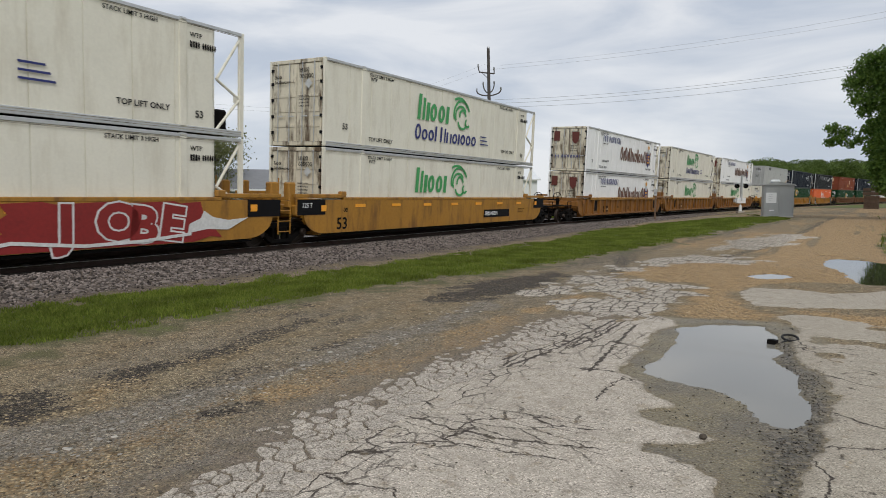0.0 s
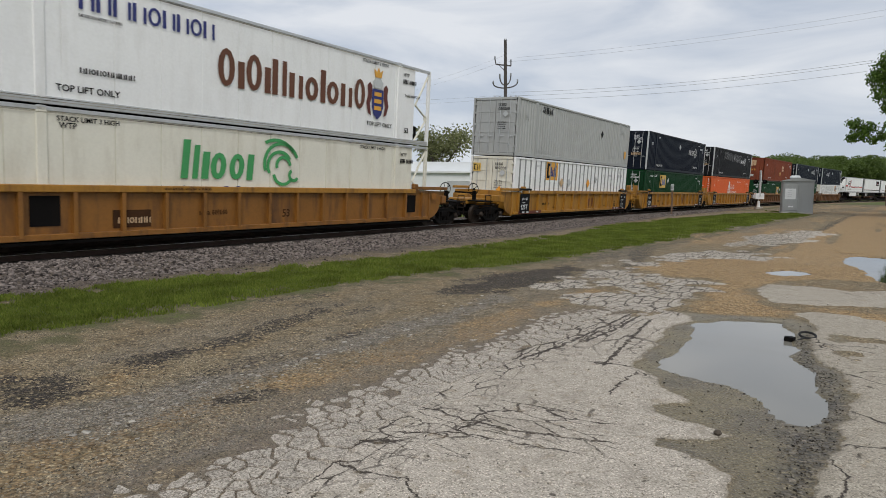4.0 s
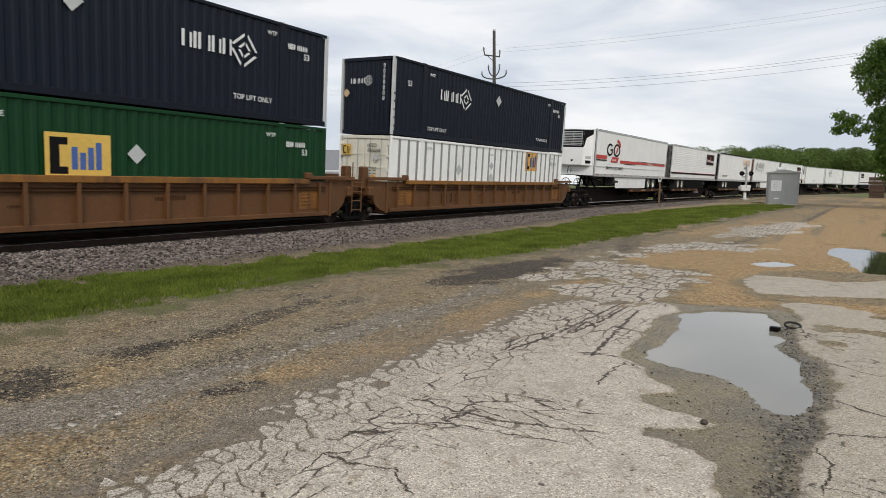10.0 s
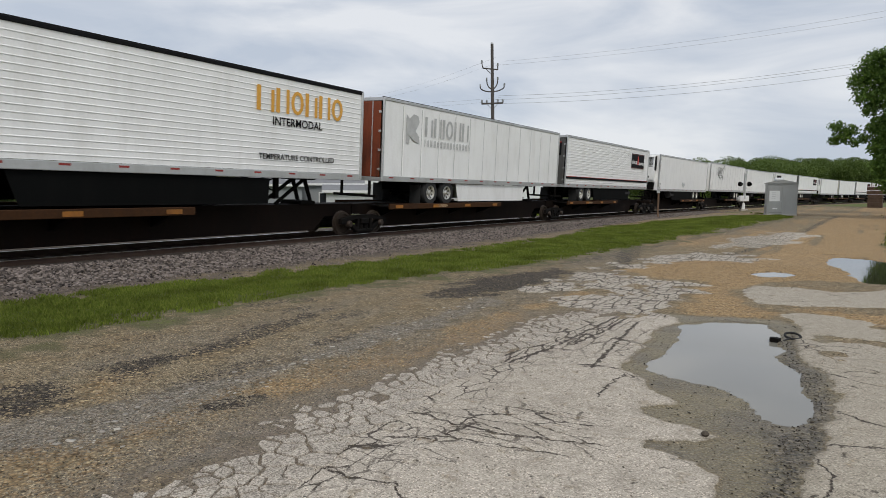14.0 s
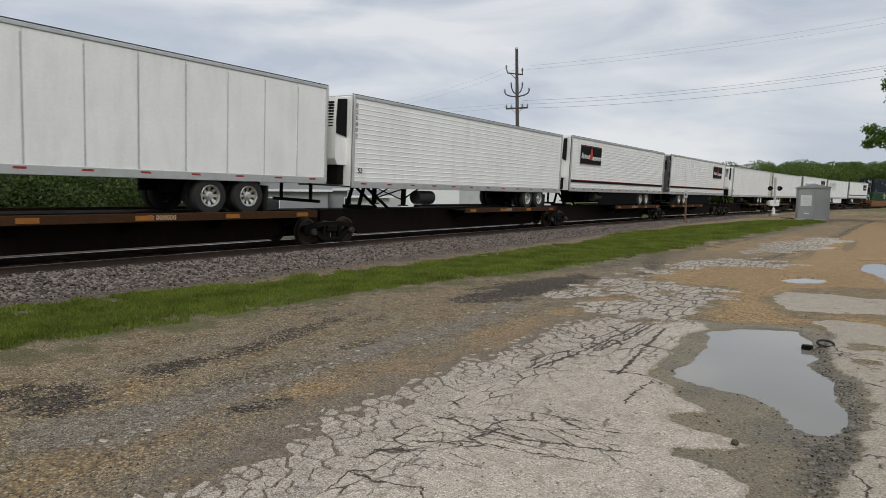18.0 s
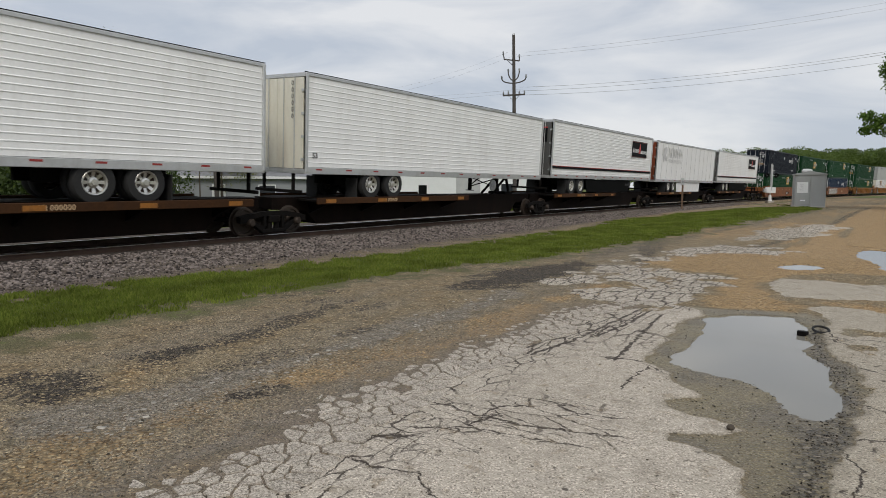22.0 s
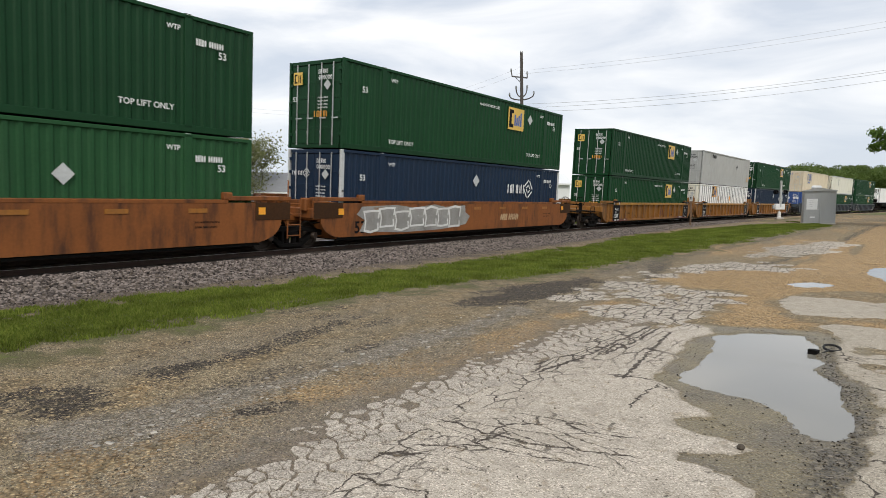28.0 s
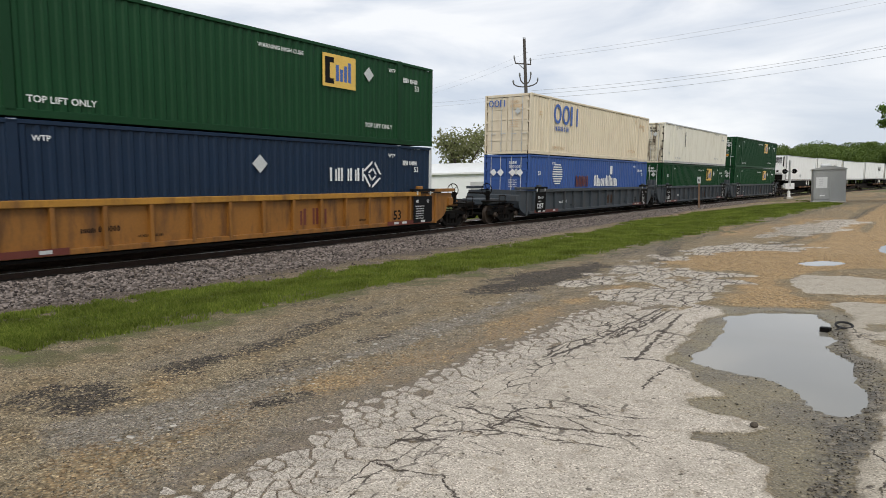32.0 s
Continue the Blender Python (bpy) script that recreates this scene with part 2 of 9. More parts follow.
RUST = (0.16, 0.075, 0.035)
M = dict(
    white=mat("white_paint", (0.88, 0.885, 0.875), 0.45, var=0.06, dirt=0.19, dirt_color=(0.36, 0.32, 0.25)),
    white2=mat("dusty_white_paint", (0.76, 0.735, 0.63), 0.55, var=0.06, dirt=0.35, dirt_color=(0.34, 0.27, 0.16)),
    door_white=mat("stained_white_doors", (0.66, 0.61, 0.48), 0.55, var=0.12, dirt=0.95, dirt_color=(0.085, 0.05, 0.022), sharp=0.62),
    faded_green=mat("faded_green_paint", (0.016, 0.072, 0.026), 0.6, var=0.16, dirt=0.35, dirt_color=(0.035, 0.075, 0.04), spec=0.2),
    green=mat("green_paint", (0.0035, 0.040, 0.0122), 0.5, var=0.14, dirt=0.2, dirt_color=(0.018, 0.05, 0.026), spread=0.12, spec=0.22),
    navy=mat("navy_paint", (0.0025, 0.0058, 0.0145), 0.5, var=0.14, dirt=0.12, dirt_color=(0.016, 0.021, 0.033), spec=0.25, spread=0.2),
    navy_blue=mat("navy_blue_paint", (0.0035, 0.0165, 0.043), 0.5, var=0.14, dirt=0.14, dirt_color=(0.03, 0.035, 0.05), spec=0.3),
    black=mat("black_paint", (0.005, 0.0055, 0.008), 0.5, var=0.12, dirt=0.12, dirt_color=(0.04, 0.04, 0.04), spec=0.3),
    blue=mat("blue_paint", (0.025, 0.075, 0.26), 0.5, var=0.12, dirt=0.3, dirt_color=(0.08, 0.1, 0.15)),
    orange=mat("orange_paint", (0.64, 0.115, 0.022), 0.5, var=0.08, dirt=0.2, dirt_color=(0.4, 0.12, 0.05)),
    rust=mat("rust_red_paint", (0.20, 0.050, 0.023), 0.65, var=0.2, dirt=0.75, dirt_color=(0.075, 0.026, 0.014), spec=0.25, sharp=0.7),
    cream=mat("cream_paint", (0.66, 0.58, 0.44), 0.55, var=0.07, dirt=0.3, dirt_color=(0.35, 0.22, 0.12)),
    grime=mat("grimy_pale_rail", (0.42, 0.39, 0.32), 0.7, var=0.25, dirt=0.95, dirt_color=(0.06, 0.05, 0.04), stretch=(0.35, 1, 3), sharp=0.6),
    grey=mat("grey_paint", (0.40, 0.41, 0.40), 0.55, var=0.08, dirt=0.35, dirt_color=(0.24, 0.22, 0.19)),
    yellow=mat("ochre_car_paint", (0.235, 0.098, 0.015), 0.55, var=0.16, dirt=0.9, dirt_color=(0.085, 0.037, 0.013), spread=0.08, sharp=0.68),
    bright=mat("yellow_car_paint", (0.36, 0.172, 0.021), 0.5, var=0.16, dirt=0.8, dirt_color=(0.12, 0.052, 0.014), sharp=0.68),
    brown=mat("weathered_brown_car_paint", (0.12, 0.050, 0.014), 0.65, var=0.22, dirt=0.7, dirt_color=(0.06, 0.026, 0.011)),
    rustcar=mat("orange_brown_car_paint", (0.215, 0.072, 0.018), 0.6, var=0.2, dirt=0.9, dirt_color=(0.055, 0.023, 0.012), sharp=0.68, spec=0.3),
    slate=mat("slate_blue_car_paint", (0.035, 0.045, 0.055), 0.6, var=0.2, dirt=0.5, dirt_color=(0.08, 0.06, 0.045)),
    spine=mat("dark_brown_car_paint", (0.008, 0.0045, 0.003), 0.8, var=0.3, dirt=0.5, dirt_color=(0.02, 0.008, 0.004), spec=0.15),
    deck=mat("deck_edge_paint", (0.05, 0.021, 0.007), 0.75, var=0.35, dirt=0.8, spec=0.2, dirt_color=(0.03, 0.016, 0.009)),
    door_grey=mat("dull_grey_doors", (0.10, 0.10, 0.095), 0.5, 0.2, var=0.2, dirt=0.5, dirt_color=(0.05, 0.045, 0.04)),
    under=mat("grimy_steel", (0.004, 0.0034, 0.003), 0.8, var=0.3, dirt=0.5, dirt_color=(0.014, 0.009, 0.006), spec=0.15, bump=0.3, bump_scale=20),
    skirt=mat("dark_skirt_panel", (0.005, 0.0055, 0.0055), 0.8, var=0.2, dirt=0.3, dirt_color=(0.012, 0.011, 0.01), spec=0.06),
    steel=mat("galvanised_steel", (0.42, 0.43, 0.44), 0.45, 0.6, var=0.1),
    alu=mat("aluminium_rail", (0.55, 0.56, 0.56), 0.42, 0.55, var=0.08, dirt=0.3, dirt_color=(0.25, 0.23, 0.2)),
    chrome=mat("polished_wheel_metal", (0.62, 0.61, 0.57), 0.32, 0.85, var=0.12),
    rubber=mat("tyre_rubber", (0.018, 0.018, 0.018), 0.85, var=0.25),
    wheel=mat("worn_wheel_steel", (0.04, 0.028, 0.02), 0.55, 0.3, var=0.2),
    rail=mat("rail_side_rust", (0.045, 0.025, 0.016), 0.8, 0.0, var=0.25, scale=8, bump=0.2),
    railhead=mat("polished_rail_head", (0.88, 0.88, 0.88), 0.28, 0.97, var=0.05),
    tie=mat("creosoted_timber", (0.035, 0.026, 0.02), 0.85, var=0.35, scale=5, bump=0.5, bump_scale=30, stretch=(1, 6, 1), spread=0.25),
    ink_black=mat("black_marking", (0.006, 0.006, 0.007), 0.7, spec=0.15),
    ink_white=mat("white_marking", (0.72, 0.73, 0.73), 0.55, var=0.1),
    ink_green=mat("green_marking", (0.055, 0.32, 0.10), 0.5),
    ink_navy=mat("navy_marking", (0.022, 0.03, 0.16), 0.5),
    ink_red=mat("red_marking", (0.52, 0.035, 0.025), 0.5),
    ink_maroon=mat("maroon_marking", (0.115, 0.024, 0.016), 0.5),
    ink_brick=mat("brick_brown_marking", (0.125, 0.043, 0.018), 0.5),
    ink_gold=mat("gold_marking", (0.70, 0.36, 0.05), 0.5),
    ink_yellow=mat("yellow_marking", (0.72, 0.47, 0.10), 0.5),
    ink_orange=mat("orange_reflector", (0.85, 0.36, 0.03), 0.4),
    ink_amber=mat("dirty_amber_reflector", (0.30, 0.115, 0.014), 0.5, var=0.3, dirt=0.6, dirt_color=(0.08, 0.04, 0.02)),
    ink_stop=mat("dull_red_reflector", (0.30, 0.03, 0.025), 0.5, var=0.2, dirt=0.4, dirt_color=(0.1, 0.03, 0.02)),
    ink_grey=mat("faded_grey_marking", (0.42, 0.43, 0.43), 0.6, var=0.2),
    post_grey=mat("galvanised_side_post", (0.29, 0.295, 0.29), 0.55, 0.2, var=0.15, dirt=0.4, dirt_color=(0.15, 0.13, 0.1)),
    ink_seam=mat("panel_joint_strip", (0.48, 0.485, 0.48), 0.6, var=0.3, scale=9),
    ink_faint=mat("worn_off_grey_marking", (0.60, 0.605, 0.60), 0.6, var=0.25, scale=6),
    ink_blue=mat("blue_marking", (0.05, 0.12, 0.38), 0.5),
    ink_tan=mat("tan_marking", (0.55, 0.38, 0.22), 0.55, var=0.15),
    ink_silver=mat("silver_marking", (0.50, 0.52, 0.52), 0.5, var=0.2),
    graffiti=mat("sprayed_white", (0.62, 0.62, 0.60), 0.6, var=0.2),
    graffiti_dim=mat("sprayed_dull_silver", (0.27, 0.265, 0.25), 0.6, var=0.35, scale=6, dirt=0.4),
    graffiti_red=mat("sprayed_red", (0.24, 0.016, 0.014), 0.55, var=0.2),
    concrete=mat("concrete", (0.42, 0.40, 0.36), 0.8, var=0.12, bump=0.2),
    timber=mat("weathered_timber", (0.16, 0.10, 0.065), 0.85, var=0.3, bump=0.4, stretch=(1, 1, 0.2)),
    pole=mat("weathered_pole_timber", (0.075, 0.066, 0.06), 0.85, var=0.3, bump=0.4, stretch=(4, 4, 0.4)),
    wire=mat("cable", (0.22, 0.225, 0.235), 0.6),
    glass=mat("dark_window_glass", (0.03, 0.035, 0.04), 0.08, spec=0.8, var=0.02),
    bark=mat("bark", (0.075, 0.06, 0.045), 0.9, var=0.35, bump=0.6, bump_scale=18, stretch=(3, 3, 0.6)),
    roof=mat("grey_roof_shingles", (0.20, 0.205, 0.215), 0.8, var=0.12, scale=8, bump=0.3),
    siding=mat("grey_siding", (0.26, 0.275, 0.29), 0.7, var=0.06),
    pale=mat("pale_metal_siding", (0.72, 0.74, 0.74), 0.6, var=0.06),
    cabinet=mat("grey_cabinet_metal", (0.36, 0.37, 0.365), 0.5, 0.25, var=0.05, dirt=0.25, dirt_color=(0.22, 0.2, 0.17)),
)


# ---------------------------------------------------------------- mesh building
class MB:
    """Collects faces for one mesh."""

    def __init__(self):
        self.v, self.f, self.mi = [], [], []

    def add(self, verts, faces, slot=0):
        k = len(self.v)
        self.v += [tuple(p) for p in verts]
        self.f += [tuple(i + k for i in q) for q in faces]
        self.mi += [slot] * len(faces)
        return self

    def box(self, x0, x1, y0, y1, z0, z1, b=0.0, slot=0):
        if b <= 0 or min(x1 - x0, y1 - y0, z1 - z0) < 2.2 * b:
            p = [(x, y, z) for x in (x0, x1) for y in (y0, y1) for z in (z0, z1)]
            return self.add(p, [(0, 1, 3, 2), (4, 6, 7, 5), (0, 4, 5, 1), (2, 3, 7, 6), (0, 2, 6, 4), (1, 5, 7, 3)], slot)
        V, F, idx = [], [], {}
        for i, x in enumerate((x0, x1)):
            for j, y in enumerate((y0, y1)):
                for k, z in enumerate((z0, z1)):
                    sx, sy, sz = (b, -b)[i], (b, -b)[j], (b, -b)[k]
                    for a, p in enumerate(((x, y + sy, z + sz), (x + sx, y, z + sz), (x + sx, y + sy, z))):
                        idx[i, j, k, a] = len(V)
                        V.append(p)
        for s in (0, 1):
            q = [idx[s, 0, 0, 0], idx[s, 1, 0, 0], idx[s, 1, 1, 0], idx[s, 0, 1, 0]]
            F.append(q if s else q[::-1])
            q = [idx[0, s, 0, 1], idx[1, s, 0, 1], idx[1, s, 1, 1], idx[0, s, 1, 1]]
            F.append(q[::-1] if s else q)
            q = [idx[0, 0, s, 2], idx[1, 0, s, 2], idx[1, 1, s, 2], idx[0, 1, s, 2]]
            F.append(q if s else q[::-1])
        for i in (0, 1):
            for j in (0, 1):
                F.append((idx[i, j, 0, 0], idx[i, j, 1, 0], idx[i, j, 1, 1], idx[i, j, 0, 1]))
                F.append((idx[i, 0, j, 0], idx[i, 1, j, 0], idx[i, 1, j, 2], idx[i, 0, j, 2]))
                F.append((idx[0, i, j, 1], idx[1, i, j, 1], idx[1, i, j, 2], idx[0, i, j, 2]))
                for k in (0, 1):
                    F.append((idx[i, j, k, 0], idx[i, j, k, 1], idx[i, j, k, 2]))
        return self.add(V, F, slot)

    def cyl(self, p0, p1, r0, r1=None, n=12, slot=0, caps=True):
        r1 = r0 if r1 is None else r1
        a, b = Vector(p0), Vector(p1)
        w = (b - a).normalized()
        u = w.orthogonal().normalized()
        t = w.cross(u)
        V = [c + r * (math.cos(2 * math.pi * i / n) * u + math.sin(2 * math.pi * i / n) * t) for c, r in ((a, r0), (b, r1)) for i in range(n)]
        F = [(i, (i + 1) % n, n + (i + 1) % n, n + i) for i in range(n)]
        if caps:
            F += [tuple(range(n))[::-1], tuple(range(n, 2 * n))]
        return self.add(V, F, slot)

    def lathe(self, centre, axis, profile, n=20, slot=0):
        """A turned shape: profile of (offset along the axis, radius)."""
        c, w = Vector(centre), Vector(axis).normalized()
        u = w.orthogonal().normalized()
        t = w.cross(u)
        V = [c + h * w + r * (math.cos(2 * math.pi * i / n) * u + math.sin(2 * math.pi * i / n) * t) for h, r in profile for i in range(n)]
        F = [(k * n + i, k * n + (i + 1) % n, (k + 1) * n + (i + 1) % n, (k + 1) * n + i) for k in range(len(profile) - 1) for i in range(n)]
        return self.add(V, F, slot)

    def prism(self, poly, lo, hi, axis="y", slot=0):
        """A plane outline pushed along an axis; the outline's coordinates are the other two, in order."""
        k = len(poly)

        def p(a, b, c):
            return {"x": (c, a, b), "y": (a, c, b), "z": (a, b, c)}[axis]
        V = [p(a, b, lo) for a, b in poly] + [p(a, b, hi) for a, b in poly]
        F = [tuple(range(k)), tuple(range(k, 2 * k))[::-1]] + [(i, (i + 1) % k, k + (i + 1) % k, k + i) for i in range(k)]
        return self.add(V, F, slot)

    def mesh(self, name, mats, smooth=False):
        me = bpy.data.meshes.new(name)
        me.from_pydata(self.v, [], self.f)
        for m in (mats if isinstance(mats, (list, tuple)) else [mats]):
            me.materials.append(m)
        if any(self.mi):
            me.polygons.foreach_set("material_index", self.mi)
        bm = bmesh.new()
        bm.from_mesh(me)
        bmesh.ops.recalc_face_normals(bm, faces=bm.faces)
        bm.to_mesh(me)
        bm.free()
        if smooth:
            me.polygons.foreach_set("use_smooth", [True] * len(me.polygons))
            me.set_sharp_from_angle(angle=radians(40))
        return me


def part(name, mb, material, parent=None, label="", m=None, smooth=False):
    """One mesh object, under a thing or a part."""
    me = mb if isinstance(mb, bpy.types.Mesh) else mb.mesh(name, material, smooth)
    ob = new(name, me)
    ob.parent = parent
    if m is not None:
        ob.matrix_basis = m
    if label:
        ob["label"] = label
    return ob


def thing(name, label, category, group="", m=None):
    ob = tagged(new(name), label, category, group)
    if m is not None:
        ob.matrix_basis = m
    return ob


# ---------------------------------------------------------------- markings
TEXTS = {}


def text_mesh(string, size, material, bold=0.0, wide=1.0):
    """A word as a flat mesh, its left end at the origin, reading along x and standing in z."""
    key = (string, size, material.name, bold, wide)
    if key not in TEXTS:
        cu = bpy.data.curves.new("words", "FONT")
        cu.body, cu.size, cu.resolution_u = string, size, 3
        cu.offset = bold
        ob = new("words", cu)
        me = bpy.data.meshes.new_from_object(ob.evaluated_get(bpy.context.evaluated_depsgraph_get()))
        bpy.data.objects.remove(ob)
        me.materials.clear()
        me.materials.append(material)
        me.transform(pose(0, 0, 0, 90, 0, 0) @ Matrix.Diagonal((wide, 1, 1, 1)))
        TEXTS[key] = me
    return TEXTS[key]


def side(x, z, y=-1.318):
    return pose(x, y, z)


def end_face(y, z, x):
    """On the end that faces down the track: words run towards -y."""
    return pose(x, y, z, 0, 0, -90)


def words(string, size, material, parent, m, name="lettering"):
    return part(name, text_mesh(string, size, M[material], 0.018 * size), None, parent, m=m)


THIN = "iltIfrj1.:-"
BARS = {}


ROUND = "ogecapqdbsOCGQRDSU0"


def bars(pattern, h, material, parent, m, slant=0.0, name="lettering", label="", w=0.62):
    """Plain upright bars and rings in a row, standing in for a word that is not spelt out; the pattern gives widths and heights."""
    key = (pattern, h, material, slant, w)
    if key not in BARS:
        x, mb = 0.0, MB()

        def flat(pts):
            return [(a + slant * b, 0, b) for a, b in pts]
        for i, c in enumerate(pattern):
            if c == " ":
                x += h * 0.35
                continue
            top = h if (c.isupper() or c in "bdfhklt0123456789") else h * 0.72
            wd = h * w * (0.32 if c in THIN else 1.25 if c in "mwMW" else 1.0)
            st = h * (0.22 if c in THIN else 0.21)
            if c in THIN:
                mb.add(flat(rect(st, top, x)), [(0, 1, 2, 3)])
            elif c in ROUND:
                n, rx, rz = 12, wd / 2, top / 2
                pts = [(x + rx + q * math.cos(2 * math.pi * k / n), rz + p * math.sin(2 * math.pi * k / n)) for q, p in ((rx, rz), (rx - 0.85 * st, rz - 0.7 * st)) for k in range(n)]
                mb.add(flat(pts), [(k, (k + 1) % n, n + (k + 1) % n, n + k) for k in range(n)])
            else:
                mb.add(flat(rect(st, top, x)), [(0, 1, 2, 3)])
                mb.add(flat(rect(0.8 * st, top * (0.88, 1.0, 0.94)[i % 3], x + wd - 0.8 * st)), [(0, 1, 2, 3)])
            x += wd + h * 0.10
        BARS[key] = mb.mesh(name, M[material])
    return part(name, BARS[key], None, parent, label, m)


def spray_word(string, size, parent, m, outline, fill, fat, thin, slope=0.0, seed=1, label="", wide=1.2, gap=0.72):
    """Sprayed letters, each with its own tilt: a fat outline and a filling on top of it."""
    r = random.Random(seed)
    layers, x = (MB(), MB()), 0.0
    for ch in string:
        turn = pose(x, 0, slope * x + r.uniform(-0.05, 0.05) * size, 0, r.uniform(-9, 9), 0)
        for mb, mt, bold, y in ((layers[0], outline, fat, 0.0), (layers[1], fill, thin, -0.006)):
            if ch != " ":
                me = text_mesh(ch, size, M[mt], bold, wide)
                mb.add([turn @ v.co + Vector((0, y, 0)) for v in me.vertices], [tuple(p.vertices) for p in me.polygons])
        x += size * gap * (0.6 if ch in " I:" else r.uniform(0.9, 1.1))
    p = part("graffiti", layers[0], M[outline], parent, label, m)
    part("spray_fill", layers[1], M[fill], p)
    return p


def plate(poly, material, parent, m, name="emblem", label="", t=0.006):
    """A flat outlined shape, in x and z, standing a little proud."""
    return part(name, MB().prism(poly, -t, 0.0, "y"), M[material], parent, label, m)


def ring(r0, r1, a0, a1, n=18, sx=1.0, sz=1.0):
    pts = [radians(a0 + (a1 - a0) * i / n) for i in range(n + 1)]
    return [(sx * r1 * math.cos(a), sz * r1 * math.sin(a)) for a in pts] + [(sx * r0 * math.cos(a), sz * r0 * math.sin(a)) for a in reversed(pts)]


def rect(w, h, x=0.0, z=0.0, s=0.0):
    return [(x, z), (x + w, z), (x + w + s, z + h), (x + s, z + h)]


def diamond(r):
    return [(0, -r), (r, 0), (0, r), (-r, 0)]


# ---------------------------------------------------------------- containers
CL, CW, CH = 16.15, 2.6, 2.88


def corrugated(x0, x1, z0, z1, y, depth, pitch):
    """A pressed sheet whose waves run upright."""
    mb, n = MB(), max(1, round((x1 - x0) / pitch))
    p = (x1 - x0) / n
    xs = []
    for i in range(n):
        a = x0 + i * p
        xs += [(a, 0), (a + 0.30 * p, 0), (a + 0.45 * p, 1), (a + 0.85 * p, 1)]
    xs.append((x1, 0))
    V = [(x, y + depth * d, z) for x, d in xs for z in (z0, z1)]
    return mb.add(V, [(2 * i, 2 * i + 2, 2 * i + 3, 2 * i + 1) for i in range(len(xs) - 1)])


def grooved(x0, x1, z0, z1, y, depth, n, gap=0.014):
    """A flat sheet with n - 1 narrow upright seams."""
    p, xs = (x1 - x0) / n, [(x0, 0)]
    for i in range(1, n):
        a = x0 + i * p
        xs += [(a - gap, 0), (a - gap * 0.6, 1), (a + gap * 0.6, 1), (a + gap, 0)]
    xs.append((x1, 0))
    V = [(x, y + depth * d, z) for x, d in xs for z in (z0, z1)]
    return MB().add(V, [(2 * i, 2 * i + 2, 2 * i + 3, 2 * i + 1) for i in range(len(xs) - 1)])


BOXES = {}


def once(build):
    """Builds a thing the first time; the same thing again is a copy of it under its own label."""
    def get(label, *rest):
        key = (build, *rest)
        if key not in BOXES:
            BOXES[key] = build(label, *rest)
            return BOXES[key]
        ob = copy_thing(BOXES[key], pose(0, 0, 0))
        ob["label"] = label
        return ob
    return get


